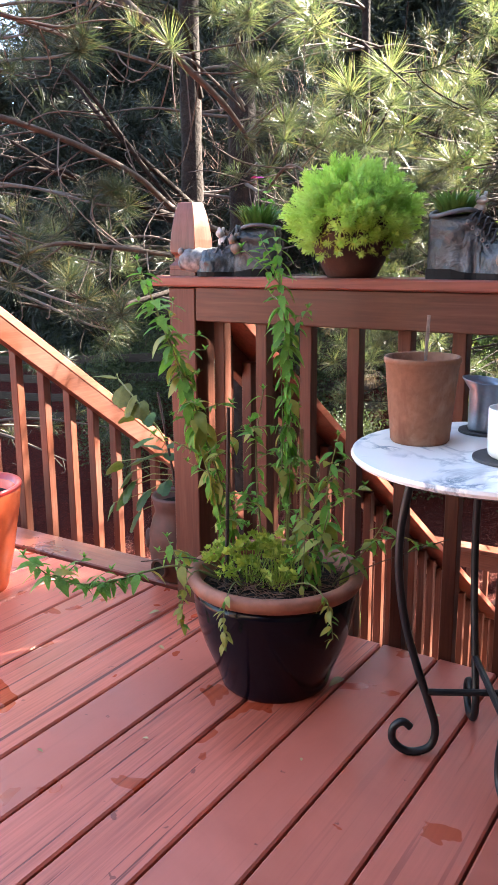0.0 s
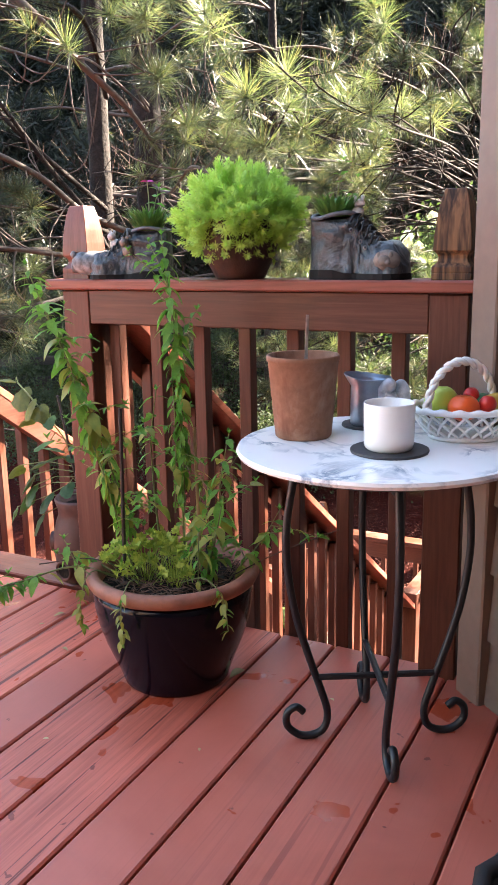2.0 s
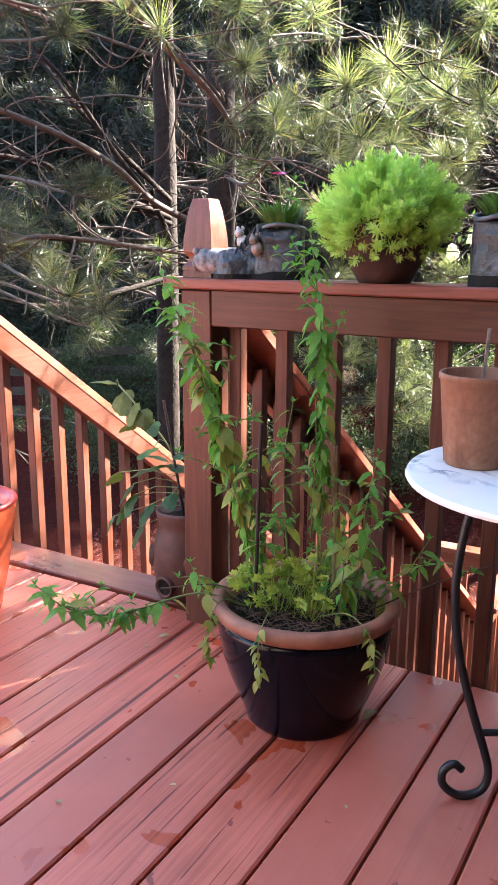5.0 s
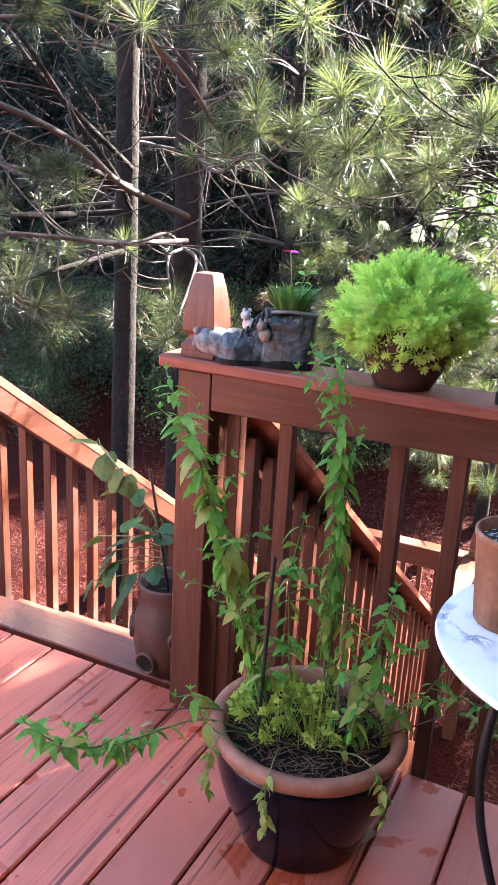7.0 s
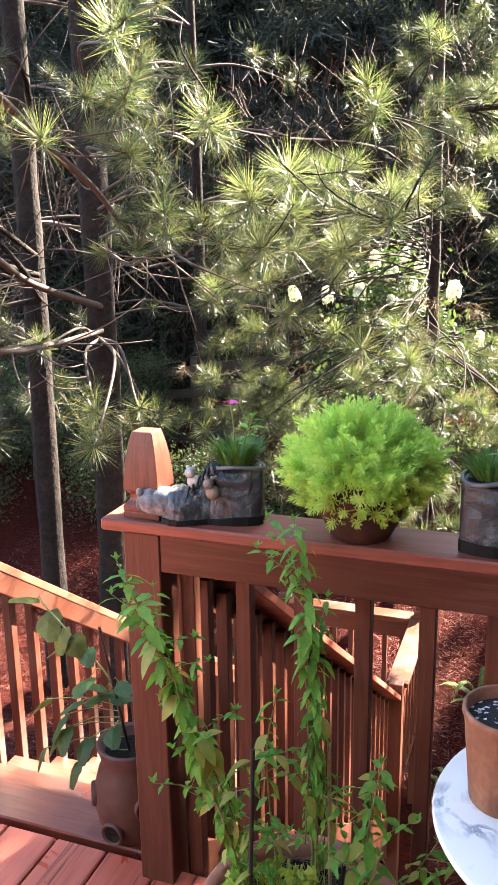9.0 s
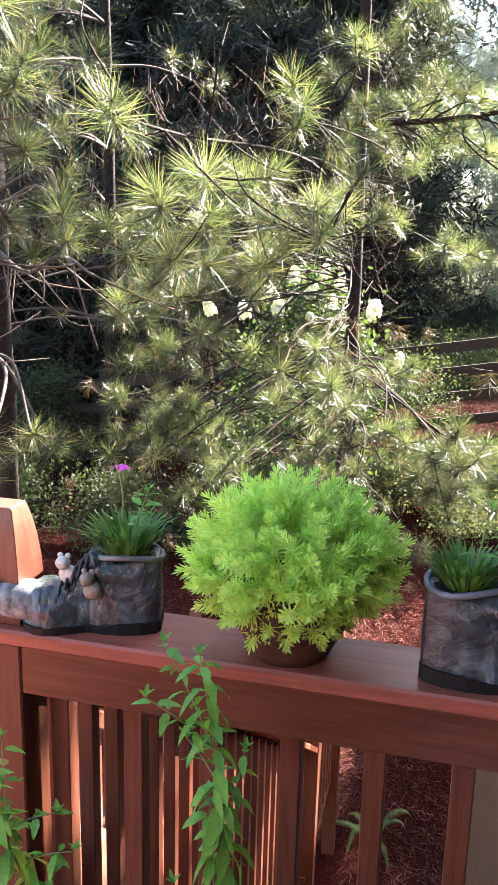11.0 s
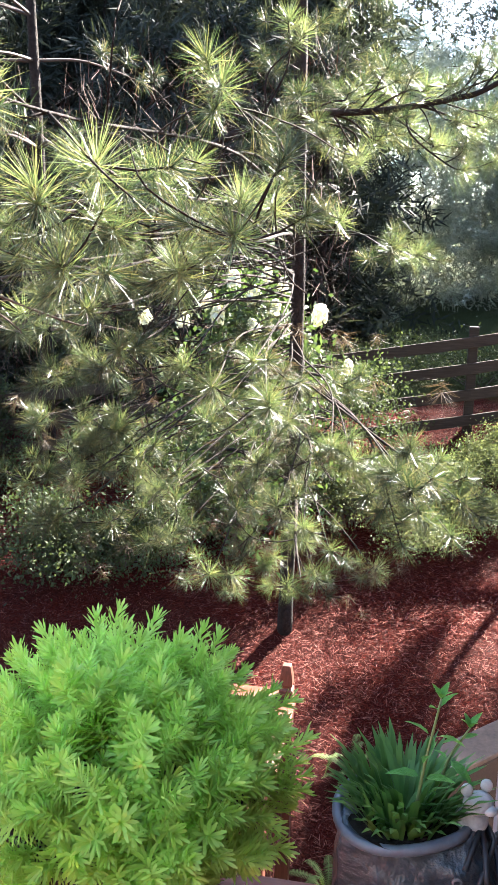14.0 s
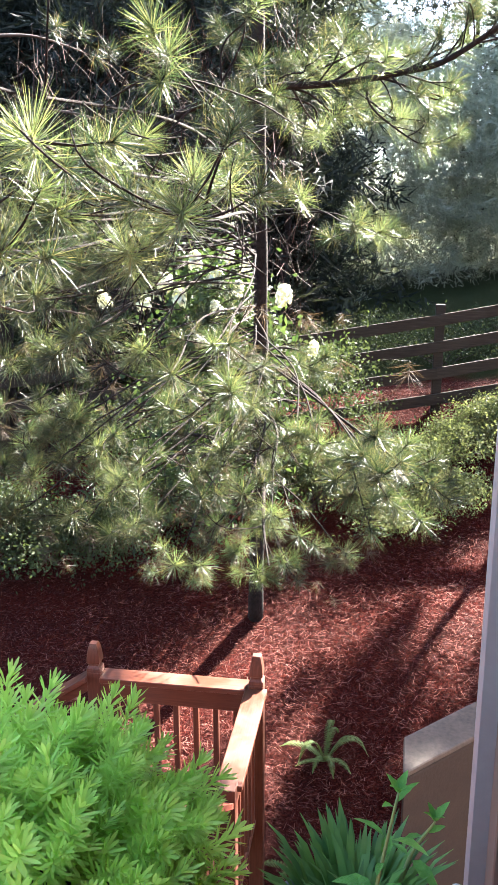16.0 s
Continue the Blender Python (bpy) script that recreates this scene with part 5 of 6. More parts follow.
def sedum_crown():
    r = random.Random(8)
    at, ways = [], []
    while len(at) < 820:
        a, u = r.uniform(0, 2 * math.pi), r.uniform(-0.85, 1.0)
        s = math.sqrt(1 - u * u)
        d = Vector((s * math.cos(a), s * math.sin(a), u))
        rad = 0.108 * (1.0 if u > 0 else 1 + 0.14 * u) * (1 + 0.10 * noise.noise(d * 2.3)) * r.uniform(0.70, 1.13)
        p = Vector((d.x * rad * 1.13, d.y * rad * 1.04, 0.142 + d.z * rad * (0.84 if u > 0 else 0.95)))
        at.append(tuple(p))
        w = d + Vector((r.uniform(-0.6, 0.6), r.uniform(-0.6, 0.6), 0.30 if u > -0.2 else 0.6))
        ways.append(tuple(w))
    M = frames_along(at, ways, [r.uniform(0, 6.28) for _ in at], [r.uniform(0.7, 1.15) for _ in at])
    V, F = sprig()
    P, Q = spread(V, F, M)
    return array_mesh("foliage", P, Q)


tagged(link_mesh("foliage", sedum_crown(), M_sedum, sed), "bright green sedum shoots", kind="stuff")


# ---- leaves and vines ----
def leaf_mesh(name, length, width, fold=0.25, curl=0.35, teeth=False):
    """A pointed leaf along y with a folded midrib and a drooping tip."""
    V, F = [], []
    n = 6
    for i in range(n + 1):
        t = i / n
        w = width / 2 * (math.sin(math.pi * t ** 0.8) ** 0.85 if 0 < t < 1 else 0.02)
        if teeth and 0 < i < n:
            w *= 1.12 if i % 2 else 0.92
        y, z = length * t, -curl * length * t * t
        V += [(-w, y, z + fold * w), (0, y, z), (w, y, z + fold * w)]
    for i in range(n):
        a = 3 * i
        F += [(a, a + 1, a + 4, a + 3), (a + 1, a + 2, a + 5, a + 4)]
    mesh = array_mesh(name, V, F)
    mesh.polygons.foreach_set("use_smooth", [True] * len(F))
    return mesh


LEAVES = [leaf_mesh("leaf", 0.040, 0.0145, 0.3, 0.35, True), leaf_mesh("leaf", 0.045, 0.0175, 0.2, 0.5, True), leaf_mesh("leaf", 0.031, 0.0125, 0.35, 0.2, True), leaf_mesh("leaf", 0.048, 0.021, 0.15, 0.55, True)]
YELLOW = [leaf_mesh("leaf", 0.050, 0.026, 0.2, 0.5), leaf_mesh("leaf", 0.060, 0.030, 0.15, 0.6)]
for k in LEAVES:
    k.materials.append(M_leaf)
for k in YELLOW:
    k.materials.append(M_leaf_yellow)


def leaf_at(p, out, droop, spin, scale):
    """A pose for a leaf at p that points along out and hangs by droop."""
    d = (Vector(out).normalized() * math.cos(droop) + Vector((0, 0, -math.sin(droop)))).normalized()
    x = d.cross(Vector((0, 0, 1)))
    x = x.normalized() if x.length > 0.05 else Vector((1, 0, 0))
    z = x.cross(d)
    m = Matrix((x, d, z)).transposed().to_4x4()
    return Matrix.Translation(p) @ m @ Matrix.Rotation(spin, 4, "Y") @ Matrix.Scale(scale, 4)


def vine(owner, points, gap, seed, size=(0.7, 1.1), droop=(0.1, 0.9), r0=0.0028, start=0.0, yellow=0.05, end_whorl=True, shoots=0):
    """A leafy stem with opposite leaves; droop in radians, from the stem's foot to its tip reversed."""
    r = random.Random(seed)
    pts = spline(points, 8)
    k = len(pts) - 1
    part("stem", tube(pts, [r0 * (1 - 0.6 * i / k) for i in range(k + 1)], 6), M_stem, owner, smooth=True)
    dist, nextone, turn_ = 0.0, 0.0, r.uniform(0, 3.14)
    total = sum((b - a).length for a, b in zip(pts, pts[1:]))
    for a, b in zip(pts, pts[1:]):
        dist += (b - a).length
        while dist > nextone:
            t = nextone / total
            nextone += gap * r.uniform(0.75, 1.25)
            if t < start:
                continue
            turn_ += 1.57 + r.uniform(-0.4, 0.4)
            for side in (0, math.pi):
                out = Vector((math.cos(turn_ + side), math.sin(turn_ + side), 0.05))
                s = r.uniform(*size) * (0.55 + 0.45 * math.sin(math.pi * min(1, 0.35 + 0.6 * (1 - t))))
                dr = droop[1] + (droop[0] - droop[1]) * t + r.uniform(-0.25, 0.25)
                mesh = r.choice(YELLOW if r.random() < yellow * (1.6 - t) else LEAVES)
                link_mesh("leaf", mesh, None, owner, m=leaf_at(a + out * 0.003, out, dr, r.uniform(-0.5, 0.5), s))
    for i in range(shoots):
        p = pts[int(k * r.uniform(max(start, 0.1), 0.85))]
        a, L = r.uniform(0, 6.28), r.uniform(0.045, 0.115)
        d = Vector((math.cos(a), math.sin(a), r.uniform(-0.5, 0.9)))
        vine(owner, [p, p + d * L * 0.5 + Vector((0, 0, 0.01)), p + d * L + Vector((0, 0, 0.012))], 0.020, seed * 50 + i, (0.45, 0.85), (-0.2, 0.5), 0.0014, 0.25, yellow * 1.4)
    if end_whorl:
        for i in range(4):
            out = Vector((math.cos(1.57 * i + turn_), math.sin(1.57 * i + turn_), 0.6))
            link_mesh("leaf", LEAVES[2], None, owner, m=leaf_at(pts[-1], out, -0.7, 0, r.uniform(0.4, 0.6)))


mint = thing("mint_plant", "tall upright leafy green mint vine in the glazed pot", "plant", (PX, PY, 0.246), "mint plants")
lean = thing("mint_plant", "tall leaning leafy green mint vine tied to a stake", "plant", (PX, PY, 0.246), "mint plants")
trail = thing("mint_plant", "mint shoots trailing out over the pot's rim", "plant", (PX, PY, 0.246), "mint plants")


def rel(*p):
    return [Vector(q) - Vector((PX, PY, 0.246)) for q in p]


vine(mint, rel((-0.925, 1.60, 0.24), (-0.93, 1.60, 0.45), (-0.925, 1.60, 0.70), (-0.945, 1.60, 0.92), (-0.972, 1.62, 1.035)), 0.0125, 1, (0.75, 1.2), (0.2, 1.25), start=0.26, yellow=0.03, shoots=7)
vine(mint, rel((-0.92, 1.59, 0.30), (-0.918, 1.595, 0.60), (-0.93, 1.60, 0.88)), 0.026, 2, (0.7, 1.05), (0.7, 1.3), 0.002, 0.35, 0.08, False)
vine(lean, rel((-1.0, 1.52, 0.24), (-1.05, 1.52, 0.45), (-1.14, 1.53, 0.66), (-1.215, 1.51, 0.85), (-1.258, 1.492, 0.975)), 0.0145, 3, (0.75, 1.3), (0.0, 1.15), start=0.18, yellow=0.05, shoots=16)
vine(lean, rel((-1.01, 1.51, 0.26), (-1.07, 1.50, 0.48), (-1.13, 1.51, 0.62), (-1.17, 1.515, 0.76)), 0.026, 4, (0.8, 1.2), (0.6, 1.2), start=0.2, yellow=0.2, end_whorl=False, shoots=7)
vine(lean, rel((-0.99, 1.60, 0.24), (-1.02, 1.62, 0.42), (-1.03, 1.63, 0.56), (-1.01, 1.63, 0.68)), 0.030, 5, (0.7, 1.0), (0.0, 0.9), start=0.15, yellow=0.15, shoots=4)
vine(mint, rel((-0.87, 1.60, 0.24), (-0.83, 1.59, 0.38), (-0.815, 1.585, 0.50), (-0.80, 1.60, 0.60)), 0.024, 6, (0.8, 1.25), (0.1, 1.0), start=0.15, yellow=0.18, shoots=6)
vine(trail, rel((-0.86, 1.57, 0.24), (-0.815, 1.55, 0.36), (-0.79, 1.54, 0.45)), 0.024, 7, (0.8, 1.2), (0.2, 1.0), start=0.15, yellow=0.3, shoots=4)
vine(trail, rel((-0.82, 1.62, 0.24), (-0.745, 1.64, 0.34), (-0.70, 1.65, 0.42)), 0.028, 8, (0.7, 1.15), (0.3, 0.9), 0.002, 0.2, 0.3, shoots=3)
vine(mint, rel((-0.93, 1.62, 0.24), (-0.92, 1.65, 0.36), (-0.90, 1.66, 0.50)), 0.030, 9, (0.8, 1.1), (0.6, 1.2), 0.002, 0.2, 0.35, shoots=2)
vine(trail, rel((-1.05, 1.50, 0.25), (-1.13, 1.43, 0.29), (-1.245, 1.315, 0.262), (-1.315, 1.24, 0.285), (-1.365, 1.195, 0.345)), 0.0105, 10, (0.7, 1.15), (-0.1, 0.8), start=0.38, yellow=0.05, shoots=5)
vine(trail, rel((-1.08, 1.52, 0.25), (-1.15, 1.49, 0.30), (-1.20, 1.46, 0.30)), 0.026, 12, (0.8, 1.2), (0.3, 0.9), start=0.5, yellow=0.35)
vine(trail, rel((-1.02, 1.44, 0.25), (-1.10, 1.42, 0.30), (-1.14, 1.42, 0.36)), 0.03, 13, (0.7, 1.0), (0.1, 0.8), 0.002, 0.4, 0.15)
vine(lean, rel((-1.02, 1.53, 0.30), (-1.10, 1.54, 0.55), (-1.18, 1.53, 0.74), (-1.235, 1.51, 0.90)), 0.022, 15, (0.45, 0.8), (0.1, 0.9), 0.002, 0.1, 0.1)
vine(mint, rel((-0.94, 1.585, 0.40), (-0.935, 1.59, 0.62), (-0.95, 1.595, 0.86)), 0.024, 16, (0.45, 0.8), (0.3, 1.1), 0.002, 0.1, 0.1)
vine(lean, rel((-1.06, 1.545, 0.27), (-1.10, 1.57, 0.40), (-1.11, 1.58, 0.52)), 0.028, 17, (0.6, 0.95), (0.1, 1.0), 0.002, 0.1, 0.3)
vine(trail, rel((-0.85, 1.53, 0.25), (-0.83, 1.50, 0.33), (-0.82, 1.49, 0.40)), 0.03, 18, (0.6, 0.9), (0.1, 1.0), 0.002, 0.1, 0.3)
for a, b in (((-1.015, 1.475, 0.24), (-1.002, 1.474, 0.665)), ((-0.875, 1.60, 0.24), (-0.872, 1.62, 0.345))):
    tagged(part("stake", tube([a, b], 0.0042, 8), M_stake), "thin black garden stake standing in the glazed pot", "garden stake", "garden stakes")

M_bamboo = plain("bamboo", (0.36, 0.26, 0.13), 0.6, 0, 0.2, 50, 0.1)
tagged(part("stake", tube([(-0.90, 1.625, 0.24), (-0.905, 1.625, 0.60)], 0.004, 8), M_bamboo), "thin pale bamboo stake among the mint stems", "garden stake", "garden stakes")

# parsley, grassy herb and trailing strands over the rim
herb = thing("parsley", "bushy pale green parsley growing low in the pot", "plant", (PX, PY, 0.246))


def herb_mass():
    r = random.Random(21)
    V, F = [], []

    def lobe(c, d, size):
        s = d.cross(Vector((r.uniform(-1, 1), r.uniform(-1, 1), r.uniform(-1, 1)))).normalized()
        for ang in (-0.9, 0.0, 0.9):
            w = (d * math.cos(ang) + s * math.sin(ang)).normalized()
            q = w.cross(d.cross(s)).normalized() * size * 0.3
            k = len(V)
            V.extend([c, c + w * size * 0.6 + q, c + w * size, c + w * size * 0.6 - q])
            F.extend([(k, k + 1, k + 2), (k, k + 2, k + 3)])

    for i in range(62):
        a, rad = r.uniform(0, 6.28), 0.10 * math.sqrt(r.random())
        cx = -0.045 if i < 50 else 0.03
        foot = Vector((cx + rad * 0.35 * math.cos(a), -0.045 + rad * 0.35 * math.sin(a), 0.0))
        top = Vector((cx + rad * 0.95 * math.cos(a), -0.045 + rad * 0.95 * math.sin(a), 0.03 + 0.085 * r.random() * (1.25 - rad / 0.115)))
        d = (top - foot).normalized()
        s = d.cross(Vector((0, 0, 1))).normalized() * 0.0011
        k = len(V)
        V.extend([foot - s, foot + s, top + s, top - s])
        F.extend([(k, k + 1, k + 2), (k, k + 2, k + 3)])
        for j in range(7):
            e = (d + Vector((r.uniform(-1, 1), r.uniform(-1, 1), r.uniform(-0.3, 0.8)))).normalized()
            lobe(top + e * r.uniform(0.003, 0.018), e, r.uniform(0.008, 0.017))
    for i in range(70):
        a = r.uniform(0, 6.28)
        foot = Vector((0.02 + r.gauss(0, 0.02), -0.02 + r.gauss(0, 0.02), 0))
        tip = foot + Vector((math.cos(a) * r.uniform(0.02, 0.09), math.sin(a) * r.uniform(0.02, 0.09), r.uniform(0.05, 0.12)))
        s = Vector((-math.sin(a), math.cos(a), 0)) * 0.0016
        k = len(V)
        V.extend([foot - s, foot + s, tip])
        F.append((k, k + 1, k + 2))
    return array_mesh("foliage", [tuple(v) for v in V], F)


tagged(link_mesh("foliage", herb_mass(), M_herb, herb), "pale green lobed parsley leaves", kind="stuff")
r2 = random.Random(33)
for pts in (((-0.02, -0.10, 0.02), (0.0, -0.17, 0.055), (0.005, -0.215, 0.02), (0.01, -0.225, -0.06)), ((-0.09, -0.09, 0.02), (-0.12, -0.15, 0.05), (-0.135, -0.175, 0.0), (-0.135, -0.18, -0.07)), ((0.06, -0.06, 0.02), (0.14, -0.09, 0.055), (0.19, -0.10, 0.02), (0.205, -0.105, -0.05))):
    line = spline(pts, 6)
    part("strand", tube(line, 0.0013, 5), M_stem, herb, smooth=True)
    for p in line[-9:]:
        for q in range(2):
            out = Vector((r2.uniform(-1, 1), r2.uniform(-1, 0.2), 0.2))
            link_mesh("leaf", r2.choice(YELLOW + LEAVES[:1]), None, herb, m=leaf_at(p, out, r2.uniform(0.2, 1.0), r2.uniform(-0.6, 0.6), r2.uniform(0.3, 0.55)))

# straw on the potting soil
mulch = bmesh.new()
for i in range(460):
    a, rad, b = r2.uniform(0, 6.28), 0.155 * math.sqrt(r2.random()), r2.uniform(0, 6.28)
    p = Vector((PX + rad * math.cos(a), PY + rad * math.sin(a), 0.250 + r2.uniform(0, 0.008)))
    tube([p, p + Vector((math.cos(b) * 0.03, math.sin(b) * 0.03, r2.uniform(0, 0.01)))], 0.0011, 3, False, mulch)
tagged(part("pot_mulch", mulch, M_pot_straw), "brown pine straw scattered on the potting soil", "mulch", kind="stuff")
for pts in (((-0.98, 1.50, 0.262), (-1.10, 1.47, 0.30), (-1.22, 1.42, 0.285)), ((-0.80, 1.60, 0.262), (-0.70, 1.64, 0.32), (-0.575, 1.70, 0.375))):
    tagged(part("dry_twig", tube(spline(pts, 6), 0.0016, 5), M_twig), "thin dry brown twig poking out of the pot", "twig", "dry twigs")

# ---- strawberry pot with a young vine ----
QX, QY = -1.518, 1.955
sp = thing("strawberry_pot", "terracotta strawberry pot with open side pockets", "plant pot", (QX, QY, 0.0))
part("body", lathe([(0.0, 0.0), (0.062, 0.0), (0.068, 0.008), (0.088, 0.05), (0.096, 0.10), (0.094, 0.15), (0.082, 0.195), (0.074, 0.215), (0.076, 0.235), (0.084, 0.262), (0.080, 0.270), (0.070, 0.262), (0.062, 0.235), (0.0, 0.232)], 40), M_clay_red, sp, smooth=True)
for k, (a, z) in enumerate(((-150, 0.125), (-95, 0.055), (-40, 0.13), (-205, 0.05))):
    d = Vector((math.cos(radians(a)), math.sin(radians(a)), 0))
    m = Matrix.Translation(d * 0.0935 + Vector((0, 0, z))) @ d.to_track_quat("Z", "Y").to_matrix().to_4x4()
    ring = [(0.031, -0.008), (0.032, 0.006), (0.027, 0.010), (0.023, 0.004), (0.022, -0.012)]
    bm = lathe(ring, 24)
    pk = part("pocket", bm, M_clay_red, sp, "round open pocket", m=m, smooth=True)
    part("hollow", lathe([(0.0, 0.003), (0.0245, 0.0035)], 24), M_soil, pk, "dark soil inside the pocket")
part("soil", lathe([(0.0, 0.238), (0.066, 0.240)], 24), M_soil, sp)
seedling = thing("squash_seedling", "young climbing plant with broad green leaves on a black stake", "plant", (QX, QY, 0.24))
BROAD = []
M_broad = leafy("squash_leaf", (0.035, 0.062, 0.015), (0.13, 0.15, 0.03), 0.35, 45, "object")
M_broad_dark = leafy("squash_leaf_dark", (0.022, 0.062, 0.018), (0.065, 0.13, 0.04), 0.3, 45, "object")
for name, L, W in (("leaf", 0.085, 0.078), ("leaf", 0.078, 0.066), ("leaf", 0.09, 0.062)):
    bm = bmesh.new()
    mid = bm.verts.new((0, L * 0.3, 0.004))
    ringv = []
    for i in range(18):
        a = 2 * math.pi * i / 18
        rr = 1 + 0.14 * math.cos(3 * a - math.pi / 2 * 3) + (0.05 if i % 2 else -0.03)
        x, y = math.sin(a) * W / 2 * rr, L * 0.42 - math.cos(a) * L / 2 * rr
        ringv.append(bm.verts.new((x, y, -0.25 * (x * x + (y - L * 0.3) ** 2) / L - 0.1 * abs(x))))
    for i in range(18):
        bm.faces.new((mid, ringv[i], ringv[(i + 1) % 18]))
    mesh = bpy.data.meshes.new(name)
    bm.to_mesh(mesh)
    bm.free()
    BROAD.append(mesh)
BROAD[0].materials.append(M_broad), BROAD[1].materials.append(M_broad_dark), BROAD[2].materials.append(M_broad_dark)
stem_pts = [Vector((0, 0, 0)), Vector((-0.03, 0.01, 0.10)), Vector((-0.05, 0.0, 0.20)), Vector((-0.16, 0.0, 0.31)), Vector((-0.25, 0.03, 0.36))]
part("stem", tube(spline(stem_pts, 6), 0.0026, 6), M_stem, seedling, smooth=True)
for p, out, k, dr, s in (((-0.27, 0.04, 0.365), (-1, -0.3, 0.2), 0, 0.1, 1.1), ((-0.22, 0.02, 0.345), (0.2, -1, 0), 0, 0.9, 1.15), ((-0.17, 0.0, 0.315), (-0.3, -1, 0), 0, 1.0, 1.0), ((-0.14, 0.0, 0.30), (0.6, -0.7, 0), 0, 0.9, 0.9), ((-0.06, 0.0, 0.165), (-1, -0.2, 0.3), 2, 0.1, 1.05), ((-0.05, 0, 0.15), (1, 0.1, 0.1), 2, 0.2, 0.9), ((-0.06, 0, 0.15), (-0.6, -0.8, 0.2), 1, 0.3, 1.0), ((-0.17, -0.02, 0.08), (-0.8, -0.6, 0), 1, 0.9, 1.25), ((-0.20, -0.01, 0.02), (-0.9, -0.3, 0), 1, 1.1, 1.3), ((-0.10, -0.03, 0.03), (-0.3, -1, 0), 1, 0.8, 1.1), ((-0.13, -0.04, -0.04), (-0.5, -0.8, 0), 1, 1.0, 1.1), ((-0.03, -0.02, 0.07), (0.3, -1, 0), 1, 0.6, 0.9), ((-0.24, 0.0, 0.10), (-1, 0, 0), 0, 0.8, 0.9), ((-0.09, -0.02, 0.20), (-0.2, -1, 0.1), 2, 0.3, 1.0), ((-0.02, 0.0, 0.19), (0.8, -0.6, 0.2), 2, 0.2, 0.85), ((-0.12, -0.02, 0.13), (-0.9, -0.4, 0.1), 1, 0.5, 1.05), ((-0.16, -0.03, 0.05), (-0.2, -1, 0), 2, 0.9, 1.0), ((-0.24, -0.03, -0.03), (-0.7, -0.7, 0), 1, 1.1, 1.0), ((-0.18, 0.0, 0.26), (-1, 0.1, 0), 0, 0.6, 0.8), ((-0.10, 0.0, 0.27), (0.3, -1, 0), 1, 0.7, 0.8)):
    base_p = min(spline(stem_pts, 6), key=lambda q: (q - Vector(p)).length)
    if (base_p - Vector(p)).length > 0.01:
        part("stalk", tube([base_p, (base_p + Vector(p)) / 2 + Vector((0, 0, 0.015)), Vector(p)], 0.0015, 5), M_stem, seedling)
    link_mesh("leaf", BROAD[k], None, seedling, m=leaf_at(Vector(p), out, dr, 0.2, s * 0.84))
tagged(part("stake", tube([(QX, QY, 0.235), (QX - 0.06, QY - 0.01, 0.58)], 0.004, 8), M_stake), "thin black garden stake leaning in the strawberry pot", "garden stake", "garden stakes")

# ---- glazed orange-red pot near the stair head ----
M_red = plain("orange_red_glaze", (0.62, 0.12, 0.05), 0.25, 0, 0.15, 14, 0.05)
rp = thing("orange_pot", "glossy orange-red glazed plant pot with a dark red rim", "plant pot", (-1.985, 1.555, 0))
part("body", lathe([(0.0, 0.0), (0.085, 0.0), (0.09, 0.01), (0.115, 0.12), (0.140, 0.26), (0.146, 0.315), (0.138, 0.322), (0.128, 0.31), (0.12, 0.28), (0.0, 0.28)], 40), M_red, rp, smooth=True)
part("rim", lathe([(0.145, 0.313), (0.151, 0.321), (0.147, 0.330), (0.136, 0.327), (0.128, 0.307)], 40), plain("red_rim", (0.45, 0.03, 0.03), 0.3), rp, "dark red rim", smooth=True)
part("soil", lathe([(0.0, 0.288), (0.122, 0.286)], 30), M_soil, rp)

# ---- black woven basket beside the house ----
M_wick = plain("black_wicker", (0.012, 0.010, 0.010), 0.55, 0, 0.3, 70, 0.3)
wb = thing("wicker_basket", "round black woven wicker basket on the deck", "basket", (0.095, 0.935, 0))
for i in range(15):
    z = 0.012 + 0.0135 * i
    rad = 0.135 + 0.045 * (i / 14)
    ringp = [Vector((math.cos(a) * (rad + 0.004 * (1 if (j + i) % 2 else -1)), math.sin(a) * (rad + 0.004 * (1 if (j + i) % 2 else -1)), z)) for j, a in enumerate(2 * math.pi * q / 32 for q in range(33))]
    part("strand", tube(ringp, 0.0095 if i < 14 else 0.013, 6, False), M_wick, wb, smooth=True)
part("liner", lathe([(0.0, 0.006), (0.13, 0.006), (0.168, 0.19)], 32), M_wick, wb)


# ---- things on the table ----
def on_table(name, label, category, x, y, z=TZ, turn_=0.0, group=""):
    return thing(name, label, category, (x, y, z), group, turn=turn_)


for x, y, rad in ((-0.386, 1.470, 0.073), (-0.497, 1.672, 0.058)):
    bm = lathe([(0.0, 0.0), (rad, 0.0), (rad * 1.01, 0.002), (rad, 0.0048), (0.0, 0.005)], 40)
    for v in bm.verts:
        if v.co.xy.length > rad * 0.9:
            v.co.xy *= 1 + 0.02 * noise.noise(v.co * 60)
    tagged(part("slate_coaster", bm, M_slate, m=pose(x, y, TZ)), "round dark slate coaster on the marble table", "coaster", "coasters")
tp = on_table("terracotta_pot", "plain tapered terracotta pot of dark speckled soil", "plant pot", -0.586, 1.526)
part("body", lathe([(0.0, 0.0), (0.054, 0.0), (0.057, 0.004), (0.064, 0.08), (0.0705, 0.153), (0.0735, 0.155), (0.0735, 0.1635), (0.0715, 0.166), (0.067, 0.165), (0.064, 0.135), (0.0, 0.134)], 56), M_terra, tp, smooth=True)


